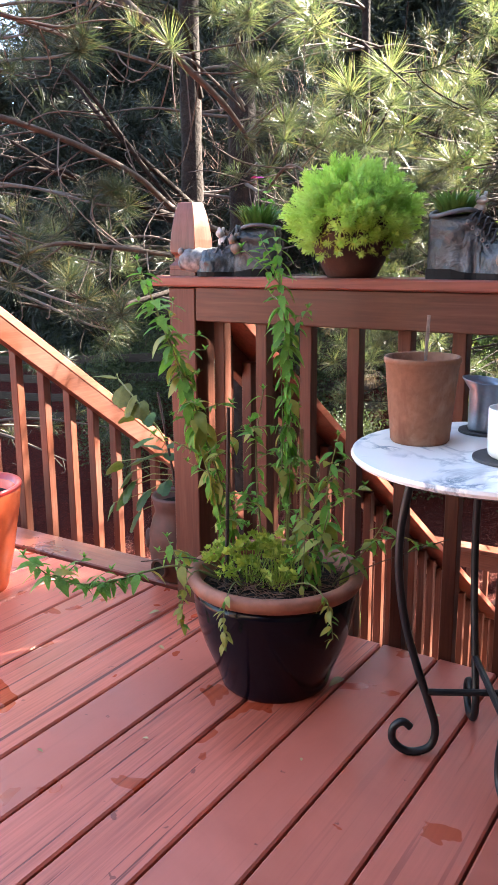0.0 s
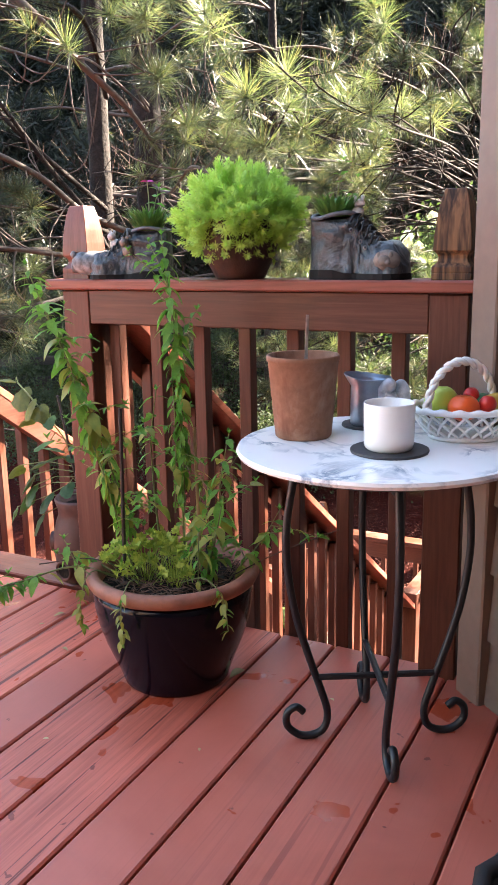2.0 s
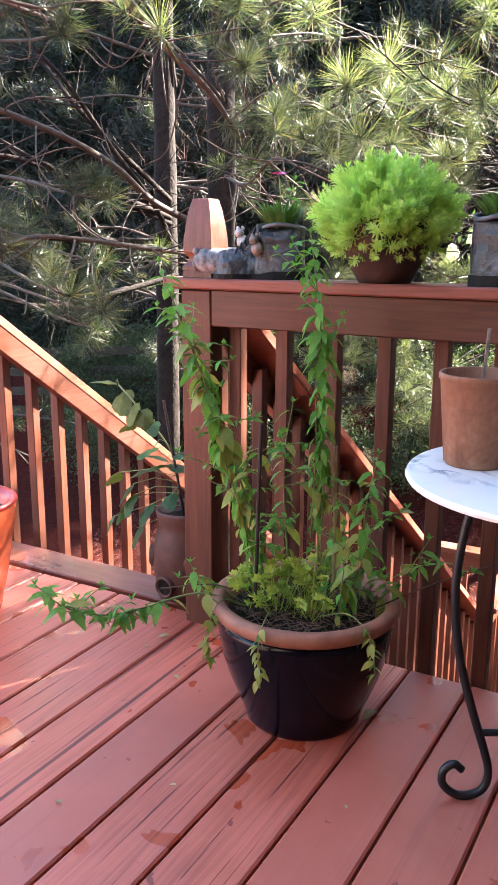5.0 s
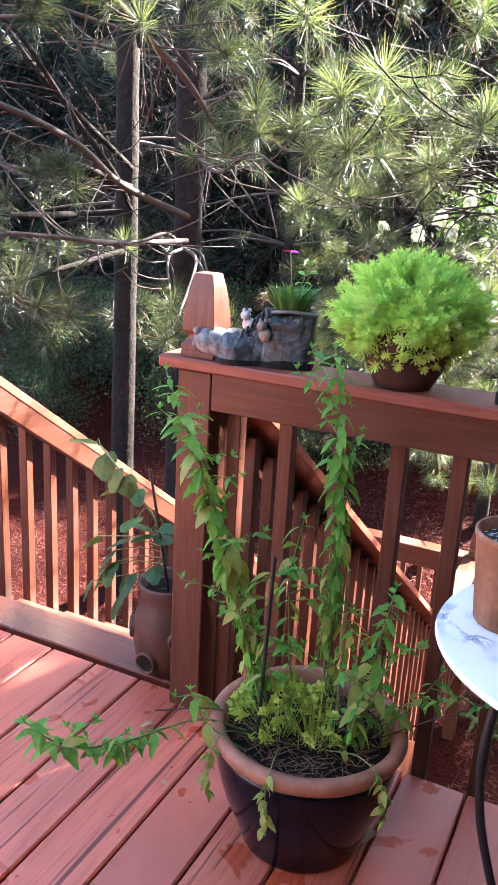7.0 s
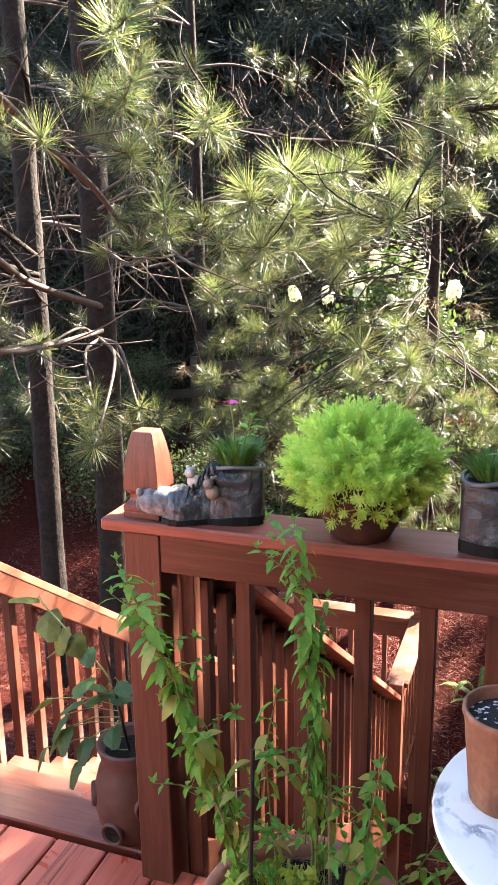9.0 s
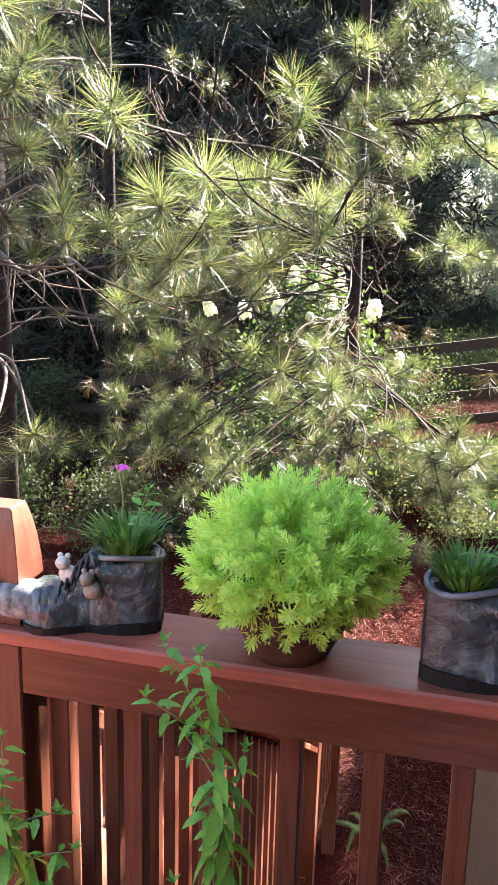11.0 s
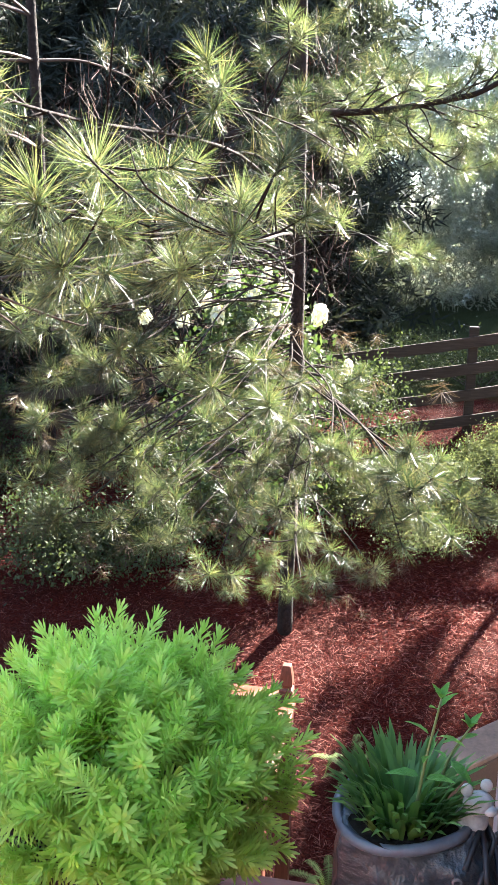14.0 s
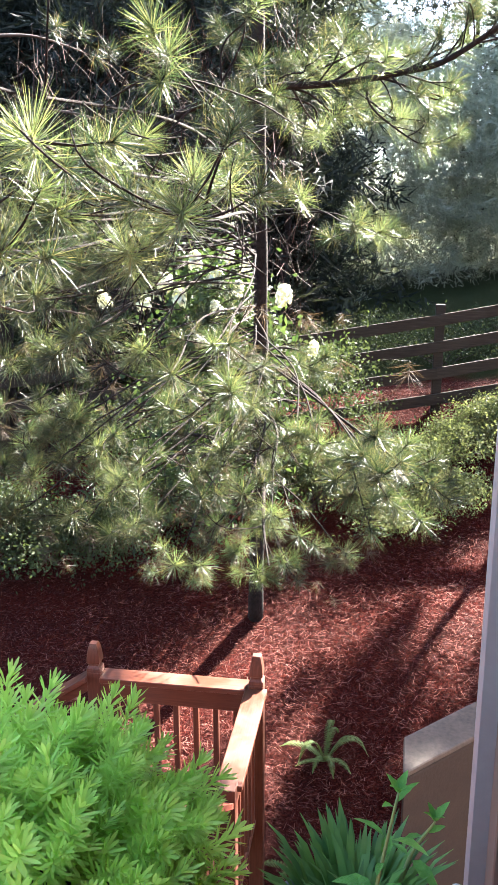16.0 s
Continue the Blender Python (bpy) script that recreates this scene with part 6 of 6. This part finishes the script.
def speckled():
    m, nt, b = material("speckled_soil", 0.9)
    v = node(nt, "ShaderNodeTexVoronoi", Scale=170.0)
    nt.links.new(coords(nt), v.inputs["Vector"])
    white = ramp(nt, v.outputs["Color"], [(0.74, (0.018, 0.014, 0.012)), (0.80, (0.62, 0.62, 0.64))])
    nt.links.new(white, b.inputs["Base Color"])
    bump(nt, b, v.outputs["Distance"], 0.8, 0.004)
    return m


part("soil", lathe([(0.0, 0.146), (0.03, 0.148), (0.066, 0.144)], 32), speckled(), tp, "black soil with white perlite")
M_clear = plain("clear_plastic", (0.30, 0.26, 0.24), 0.2, 0, 0.3, 90, 0.02)
tagged(part("plant_label", box(0.0065, 0.0018, 0.11, (0, 0, 0), 0.0006, pose(-0.585, 1.536, TZ + 0.134, 4, 2, 25)), M_clear), "narrow pale plastic plant label stuck in the soil", "plant label")

mug = on_table("white_cup", "plain white ceramic cup standing on a slate coaster", "cup", -0.387, 1.468, TZ + 0.005)
part("body", lathe([(0.0, 0.0), (0.040, 0.0), (0.0445, 0.004), (0.0465, 0.012), (0.0475, 0.086), (0.0465, 0.0885), (0.0445, 0.087), (0.0425, 0.012), (0.0, 0.010)], 48), M_white_glaze, mug, smooth=True)

jug = on_table("metal_pitcher", "small dull galvanised metal pitcher with a flared lip", "pitcher", -0.496, 1.672, TZ + 0.005)
bm = lathe([(0.0, 0.0), (0.040, 0.0), (0.041, 0.004), (0.041, 0.074), (0.0405, 0.082), (0.046, 0.098), (0.0455, 0.099), (0.0395, 0.083), (0.0395, 0.006), (0.0, 0.005)], 44)
for v in bm.verts:
    if v.co.z > 0.083:
        f = (v.co.z - 0.083) / 0.016
        away = max(0.0, v.co.x * -0.9 / 0.05)
        v.co.x -= 0.018 * f * away ** 2
        v.co.z += 0.010 * f * away
part("body", bm, M_zinc, jug, smooth=True)
part("handle", tube(spline([(0.020, 0.034, 0.080), (0.034, 0.058, 0.078), (0.036, 0.061, 0.045), (0.021, 0.035, 0.022)], 6), 0.0035, 8), M_zinc, jug, smooth=True)


def blob(parts_):
    """Rounded forms joined into one body: rows of place, radii and turn."""
    bm = bmesh.new()
    for (x, y, z), (rx, ry, rz), turn_ in parts_:
        bmesh.ops.create_icosphere(bm, subdivisions=3, radius=1, matrix=Matrix.Translation((x, y, z)) @ Matrix.Rotation(radians(turn_), 4, "Z") @ Matrix.Diagonal((rx, ry, rz, 1)))
    return bm


M_figure = plain("grey_white_resin", (0.55, 0.60, 0.66), 0.5, 0, 0.4, 60, 0.25)
tagged(part("figurine", blob([((0, 0, 0.018), (0.020, 0.016, 0.020), 0), ((0, 0, 0.045), (0.014, 0.011, 0.026), 0), ((-0.002, -0.004, 0.078), (0.0115, 0.0115, 0.0135), 0), ((0.015, 0.009, 0.058), (0.017, 0.005, 0.030), 8), ((-0.015, 0.009, 0.058), (0.015, 0.005, 0.028), -8), ((0.0, -0.010, 0.053), (0.012, 0.008, 0.010), 0)]), M_figure, m=pose(-0.440, 1.640, TZ - 0.001, 0, 0, 10) @ Matrix.Scale(1.22, 4), smooth=True), "small grey and white resin figurine on the table", "figurine")

# white woven basket of make-believe fruit
KX, KY = -0.283, 1.635
bk = on_table("fruit_basket", "white open-weave ceramic basket with an arched handle", "basket", KX, KY, TZ, 24)
RX, RY = 0.112, 0.080


def oval(f, z, n=40, wob=0.0):
    return [Vector((RX * f * math.cos(2 * math.pi * i / n), RY * f * math.sin(2 * math.pi * i / n), z + wob * math.sin(10 * math.pi * i / n))) for i in range(n + 1)]


part("foot", tube(oval(0.62, 0.006), 0.006, 8, False), M_white_glaze, bk, smooth=True)
bm = bmesh.new()
vs = [bm.verts.new(p) for p in oval(0.62, 0.007)[:-1]]
bm.faces.new(vs)
part("base", bm, M_white_glaze, bk)
part("rope_rim", tube([p + Vector((0, 0, 0.0012 * math.sin(i * 1.4))) for i, p in enumerate(oval(1.0, 0.062, 90))], [0.0066 + 0.0009 * math.sin(i * 1.4) for i in range(91)], 8, False), M_white_glaze, bk, smooth=True)
for s_ in (-1, 1):
    for i in range(20):
        a0 = 2 * math.pi * i / 20
        pts = []
        for j in range(6):
            t = j / 5
            a = a0 + s_ * t * 0.55
            f = 0.63 + 0.36 * t ** 0.75
            pts.append(Vector((RX * f * math.cos(a), RY * f * math.sin(a), 0.008 + 0.052 * t)))
        part("strand", tube(pts, 0.0030, 6), M_white_glaze, bk, smooth=True)
handle = [Vector((-0.012 - 0.078 * math.cos(a) * 0.90, -0.078 * math.cos(a) * 0.44, 0.060 + 0.092 * math.sin(a))) for a in (math.pi * i / 40 for i in range(41))]
for ph in (0.0, math.pi):
    part("handle", tube([p + Vector((-0.0042 * 0.28 * math.cos(i * 0.95 + ph), 0.0042 * 0.96 * math.cos(i * 0.95 + ph), 0)) + (p - Vector((0, 0, 0.062))).normalized() * 0.0042 * math.sin(i * 0.95 + ph) for i, p in enumerate(handle)], 0.0058, 8), M_white_glaze, bk, smooth=True)


def fruit(name, lab, x, y, z, rx, rz, colour, stretch=1.0, turn_=0.0, rough=0.35):
    m = plain(name + "_skin", colour, rough, 0, 0.12, 18, 0.05)
    bm = blob([((0, 0, 0), (rx * stretch, rx, rz), 0)])
    for v in bm.verts:
        q = v.co.xy.length / rx
        if v.co.z > 0:
            v.co.z -= 0.35 * rz * max(0, 1 - q * 2.6)
    base = Matrix.Translation((KX, KY, TZ)) @ Matrix.Rotation(radians(24), 4, "Z")
    tagged(part(name, bm, m, m=base @ pose(x, y, z, 0, 0, turn_), smooth=True), lab, "fruit", "fruit in the basket")


fruit("apple", "glossy yellow-green toy apple in the white basket", -0.048, 0.012, 0.070, 0.034, 0.033, (0.45, 0.55, 0.08))
fruit("tomato", "glossy orange-red toy tomato in the white basket", -0.012, -0.030, 0.066, 0.031, 0.026, (0.80, 0.11, 0.02))
fruit("strawberry", "small glossy red toy strawberry in the basket", 0.012, 0.022, 0.080, 0.016, 0.018, (0.60, 0.02, 0.02))
fruit("strawberry", "small glossy red toy strawberry in the basket", 0.034, -0.028, 0.072, 0.017, 0.018, (0.62, 0.03, 0.02))
fruit("strawberry", "small glossy red toy strawberry in the basket", -0.020, 0.045, 0.066, 0.016, 0.016, (0.60, 0.02, 0.02))
fruit("banana", "yellow toy banana with brown flecks in the basket", 0.062, -0.005, 0.074, 0.018, 0.018, (0.66, 0.42, 0.08), 2.6, 30)
fruit("lime", "dark green toy lime in the white basket", 0.035, 0.030, 0.064, 0.022, 0.020, (0.03, 0.16, 0.05), 1.4, 60)


# ---- boot planters ----
def boot_leather(name, dark, pale):
    m, nt, b = material(name, 0.36, 0, 0.5)
    p = coords(nt)
    # Bump noise also paints worn highlights pale and shaded creases near black.
    big, fine = noise_of(nt, p, 17, 5, 0.6, 1.0), noise_of(nt, p, 90, 4)
    nt.links.new(mix(nt, 0.25, ramp(nt, big, [(0.38, dark), (0.52, tuple(0.30 * c for c in pale)), (0.66, pale)]), ramp(nt, fine, [(0.3, dark), (0.7, pale)])), b.inputs["Base Color"])
    bump(nt, b, mix(nt, 0.25, big, fine), 0.9, 0.012)
    return m


M_boot = boot_leather("boot_resin", (0.006, 0.008, 0.010), (0.100, 0.132, 0.158))
M_sole = plain("boot_sole", (0.006, 0.006, 0.007), 0.7, 0, 0.3, 50, 0.3, 0.25)
M_lace = plain("boot_lace", (0.016, 0.018, 0.022), 0.6, 0, 0.3, 90, 0.3)
M_fur = plain("painted_fur", (0.27, 0.28, 0.30), 0.6, 0, 0.7, 60, 0.6)
M_fur_white = plain("painted_white_fur", (0.50, 0.49, 0.47), 0.6, 0, 0.35, 80, 0.3)
M_fur_brown = plain("painted_brown_fur", (0.21, 0.175, 0.15), 0.6, 0, 0.4, 70, 0.4)


def boot(name, lab, x, y, turn_, scale, tall, seed):
    """A worn lace-up boot, heel at its foot's origin, toe along +x."""
    b = thing(name, lab, "planter", (x, y, CAP), "boot planters", turn=turn_)
    b.matrix_world = b.matrix_world @ Matrix.Diagonal((1, 1, tall, 1))
    sections = [(-0.006, 0.050, 0.140), (0.0, 0.074, 0.145), (0.03, 0.094, 0.142), (0.07, 0.098, 0.139), (0.105, 0.090, 0.143), (0.122, 0.078, 0.148), (0.134, 0.076, 0.128), (0.148, 0.084, 0.102), (0.164, 0.098, 0.087), (0.188, 0.110, 0.086), (0.212, 0.112, 0.086), (0.234, 0.100, 0.078), (0.250, 0.070, 0.058), (0.260, 0.026, 0.034)]
    n = 30
    bm = bmesh.new()
    rings = []
    fine = spline([Vector(q) for q in sections], 4)
    for xx, w, h in fine:
        ring = []
        ankle = max(0.0, 1 - abs(xx - 0.135) / 0.055)
        for i in range(n + 1):
            a = math.pi * i / n
            e = 0.42 if h > 0.12 else 0.7
            c, s = math.cos(a), math.sin(a)
            yy = math.copysign(abs(c) ** e, c) * max(w, 0.01) / 2
            zz = 0.009 + (h - 0.009) * abs(s) ** e
            waist = 1 - 0.14 * math.sin(math.pi * min(1, max(0, (zz - 0.03) / 0.10))) if h > 0.12 else 1
            wr = 0.006 * noise.noise((xx * 32 + seed, yy * 32, zz * 48)) + 0.0035 * noise.noise((xx * 95, yy * 95, zz * 95 + seed))
            wr += 0.0034 * ankle * math.sin((xx * 0.8 + zz * 1.1) * 2 * math.pi / 0.024 + 3 * noise.noise((xx * 20, yy * 20, seed)))
            wr += 0.0030 * math.sin(zz * 2 * math.pi / 0.034 + 5 * noise.noise((xx * 14, yy * 14, seed + 3))) * (1 if h > 0.12 else 0.3)
            if abs(xx - 0.205 + 0.25 * (zz - 0.05)) < 0.0035:
                wr -= 0.004
            ring.append(bm.verts.new(((xx + wr * 0.6) * scale, (yy * waist + wr * (1 if yy > 0 else -1)) * scale, (zz + wr * 0.6) * scale)))
        rings.append(ring)
    for lo, hi in zip(rings, rings[1:]):
        for i in range(n):
            bm.faces.new((lo[i], lo[i + 1], hi[i + 1], hi[i]))
    bm.faces.new(rings[0]), bm.faces.new(rings[-1][::-1])
    bmesh.ops.recalc_face_normals(bm, faces=bm.faces[:])
    part("upper", bm, M_boot, b, smooth=True)
    outline = [(xx, w / 2 + 0.006) for xx, w, h in sections]
    outline[0] = (-0.008, 0.03)
    plan = [(px, py) for px, py in outline] + [(0.264, 0.0)] + [(px, -py) for px, py in reversed(outline)]
    bm = bmesh.new()
    lo = [bm.verts.new((px * scale, py * scale, 0)) for px, py in plan]
    hi = [bm.verts.new((px * scale, py * scale, (0.023 if px < 0.08 else 0.014) * scale)) for px, py in plan]
    for i in range(len(plan)):
        k = (i + 1) % len(plan)
        bm.faces.new((lo[i], lo[k], hi[k], hi[i]))
    bm.faces.new(lo[::-1]), bm.faces.new(hi)
    bmesh.ops.recalc_face_normals(bm, faces=bm.faces[:])
    part("sole", bm, M_sole, b, "thick black sole")
    collar = [Vector(((0.053 + 0.062 * math.cos(a)) * scale, 0.050 * math.sin(a) * scale, (0.144 + 0.006 * math.sin(2 * a + seed)) * scale)) for a in (2 * math.pi * i / 36 for i in range(37))]
    part("collar", tube(collar, 0.0052 * scale, 8, False), M_zinc_rim, b, "pale worn rolled collar", smooth=True)
    bm = lathe([(0.0, 0.1445 * scale), (0.054 * scale, 0.1455 * scale)], 28)
    bm.transform(Matrix.Translation((0.053 * scale, 0, 0)))
    part("soil", bm, M_soil, b)
    for i in range(5):
        xx, zz = 0.118 + 0.013 * i, 0.148 - 0.013 * i
        for s_ in (-1, 1):
            q = [Vector((xx - 0.004, s_ * 0.040, zz - 0.018)), Vector((xx + 0.004, s_ * 0.02, zz - 0.002)), Vector((xx + 0.012, -s_ * 0.02, zz - 0.006)), Vector((xx + 0.016, -s_ * 0.042, zz - 0.026))]
            part("lace", tube([p * scale for p in spline(q, 4)], 0.0028 * scale, 6), M_lace, b, smooth=True)
            e = part("eyelet", lathe([(0.0028 * scale, 0), (0.0052 * scale, 0.0008), (0.0052 * scale, 0.0022), (0.003 * scale, 0.003)], 12), M_eyelet, b, "small metal eyelet")
            e.matrix_local = Matrix.Translation(Vector((xx - 0.010, s_ * 0.0475, zz - 0.024)) * scale) @ Matrix.Rotation(radians(-s_ * 90), 4, "X")
    return b


M_eyelet = plain("dull_eyelet", (0.16, 0.16, 0.16), 0.5, 0.4, 0.3, 60, 0.1)
M_zinc_rim = plain("worn_collar", (0.14, 0.16, 0.19), 0.5, 0, 0.4, 40, 0.2)


def boot_greens(owner, cx, n, seed, high, spread_=0.045):
    r = random.Random(seed)
    V, F = [], []
    for i in range(n):
        a, rad = r.uniform(0, 6.28), spread_ * math.sqrt(r.random())
        foot = Vector((cx + rad * 0.8 * math.cos(a), rad * 0.8 * math.sin(a), 0.140))
        lean = r.uniform(0.1, 0.9)
        L = high * r.uniform(0.55, 1.1)
        d = Vector((math.cos(a) * lean, math.sin(a) * lean, 1)).normalized()
        s = Vector((-math.sin(a), math.cos(a), 0)) * r.uniform(0.0017, 0.0036)
        k = len(V)
        b1, b2 = foot + d * L * 0.4, foot + d * L * 0.75 + Vector((math.cos(a), math.sin(a), -0.2)) * L * 0.06
        tip = foot + d * L + Vector((math.cos(a), math.sin(a), -0.6)) * L * 0.18
        V += [foot - s * 0.4, foot + s * 0.4, b1 + s, b1 - s, b2 + s * 0.8, b2 - s * 0.8, tip]
        F += [(k, k + 1, k + 2), (k, k + 2, k + 3), (k + 3, k + 2, k + 4), (k + 3, k + 4, k + 5), (k + 5, k + 4, k + 6)]
    tagged(link_mesh("foliage", array_mesh("foliage", [tuple(v) for v in V], F), M_grass, owner), kind="stuff")


bt = boot("boot_planter", "dark grey resin lace-up boot planter on the railing cap", -0.700, 1.868, -4, 0.88, 1.12, 3)
gr = thing("planter_greens", "narrow-leaved green plant growing from the boot planter", "plant", (-0.703, 1.868, CAP), "boot plants", turn=-2)
boot_greens(gr, 0.05, 300, 5, 0.058)
vine(gr, [(0.06, -0.015, 0.15), (0.065, -0.02, 0.20), (0.075, -0.015, 0.262)], 0.022, 61, (0.4, 0.62), (-0.6, 0.0), 0.002, 0.2, 0)
vine(gr, [(0.075, 0.01, 0.15), (0.085, 0.015, 0.19), (0.10, 0.01, 0.225)], 0.022, 62, (0.35, 0.55), (-0.5, 0.1), 0.002, 0.2, 0)
tagged(part("figurine", blob([((0, 0, 0.010), (0.014, 0.011, 0.013), 0), ((0.004, -0.004, 0.028), (0.013, 0.010, 0.010), 20), ((-0.006, -0.006, 0.040), (0.005, 0.003, 0.006), 0), ((0.010, 0.002, 0.041), (0.005, 0.003, 0.006), 0), ((0.014, -0.010, 0.026), (0.006, 0.004, 0.004), 30)]), M_fur_white, m=pose(-0.597, 1.862, CAP + 0.140, 0, 0, 0), smooth=True), "small white resin animal figurine perched on the boot", "figurine", "boot figurines")
tagged(part("figurine", blob([((0, 0.004, 0.034), (0.030, 0.012, 0.024), 10), ((-0.004, -0.004, 0.034), (0.015, 0.010, 0.013), 0), ((0.006, -0.010, 0.030), (0.007, 0.006, 0.006), -20), ((-0.016, -0.004, 0.046), (0.006, 0.004, 0.007), 10), ((0.010, -0.003, 0.047), (0.006, 0.004, 0.007), 10)]), M_fur_brown, m=pose(-0.512, 1.812, CAP + 0.008, 0, 0, 0), smooth=True), "brown and white resin animal figurine at the boot's torn toe", "figurine", "boot figurines")

bt = boot("boot_planter", "black resin lace-up boot planter lying along the railing cap", -1.128, 1.892, 195, 0.83, 1.03, 11)
gr = thing("planter_greens", "bright green narrow-leaved plant with a pink flower", "plant", (-1.128, 1.892, CAP - 0.018), "boot plants", turn=195)
boot_greens(gr, 0.05, 300, 6, 0.068)
vine(gr, [(0.04, 0.0, 0.15), (0.03, 0.01, 0.20), (0.015, 0.015, 0.245)], 0.020, 63, (0.5, 0.7), (-0.6, 0.0), 0.002, 0.2, 0)
fl = thing("pink_flower", "single bright pink flower on a thin green stem", "flower", (-1.19, 1.900, CAP + 0.15))
part("stem", tube(spline([(0, 0, 0), (-0.005, 0.01, 0.05), (-0.016, 0.022, 0.098)], 5), 0.0014, 6), M_stem, fl, smooth=True)
petal = leaf_mesh("petal", 0.020, 0.014, 0.1, 0.3)
petal.materials.append(M_pink)
for k in range(6):
    a = 2 * math.pi * k / 6
    link_mesh("petal", petal, None, fl, m=leaf_at(Vector((-0.016, 0.022, 0.098)), (math.cos(a), math.sin(a), 0), -0.25, 0.3, 0.95))
tagged(part("figurine", blob([((0, 0, 0.036), (0.050, 0.034, 0.033), 15), ((-0.022, -0.006, 0.038), (0.036, 0.031, 0.031), 0), ((-0.044, -0.010, 0.030), (0.014, 0.020, 0.018), 0), ((-0.040, 0.014, 0.062), (0.009, 0.006, 0.010), 0), ((-0.042, -0.026, 0.060), (0.009, 0.006, 0.010), 0)]), M_fur, m=pose(-1.332, 1.835, CAP + 0.004, 0, 0, 0), smooth=True), "grey and white resin animal figurine curled over the boot toe", "figurine", "boot figurines")
for x, y, z, mat in ((-1.262, 1.845, CAP + 0.088, M_fur_white), (-1.215, 1.832, CAP + 0.072, M_fur_brown)):
    tagged(part("figurine", blob([((0, 0, 0.0), (0.016, 0.012, 0.016), 0), ((-0.006, -0.006, 0.020), (0.012, 0.011, 0.011), 0), ((-0.012, -0.002, 0.031), (0.005, 0.003, 0.005), 0), ((0.002, -0.004, 0.032), (0.005, 0.003, 0.005), 0)]), mat, m=pose(x, y, z), smooth=True), "tiny resin animal figurine on the black boot", "figurine", "boot figurines")

# ---- fallen leaves on the deck ----
M_dead = leafy("fallen_leaf", (0.30, 0.27, 0.12), (0.48, 0.42, 0.24), 0.2, 40, "object")
dead = leaf_mesh("fallen_leaf", 0.052, 0.024, 0.5, 0.1)
dead.materials.append(M_dead)
r3 = random.Random(70)
for x, y, s in ((-0.795, 1.640, 1.0), (-0.545, 1.60, 0.35), (-1.275, 1.54, 0.45), (-1.406, 1.71, 0.65), (-1.03, 1.20, 0.3), (-0.72, 1.30, 0.25), (-1.42, 1.62, 0.4), (-1.20, 1.05, 0.3)):
    tagged(link_mesh("fallen_leaf", dead, None, m=pose(x, y, 0.0035, r3.uniform(-6, 6), r3.uniform(-6, 6), r3.uniform(0, 360)) @ Matrix.Scale(s, 4)), "small dry curled leaf lying on the deck boards", "leaf", "fallen leaves")


# ---- boards of the deck ----
seen_board = None
for i in range(34):
    m = pose(-4.02 + 0.0 + PITCH * i, (Y_EDGE - 2.6) / 2, -0.036)
    if seen_board is None:
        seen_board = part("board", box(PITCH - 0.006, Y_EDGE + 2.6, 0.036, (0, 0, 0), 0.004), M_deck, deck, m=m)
    else:
        link_mesh("board", seen_board.data, None, deck, m=m)
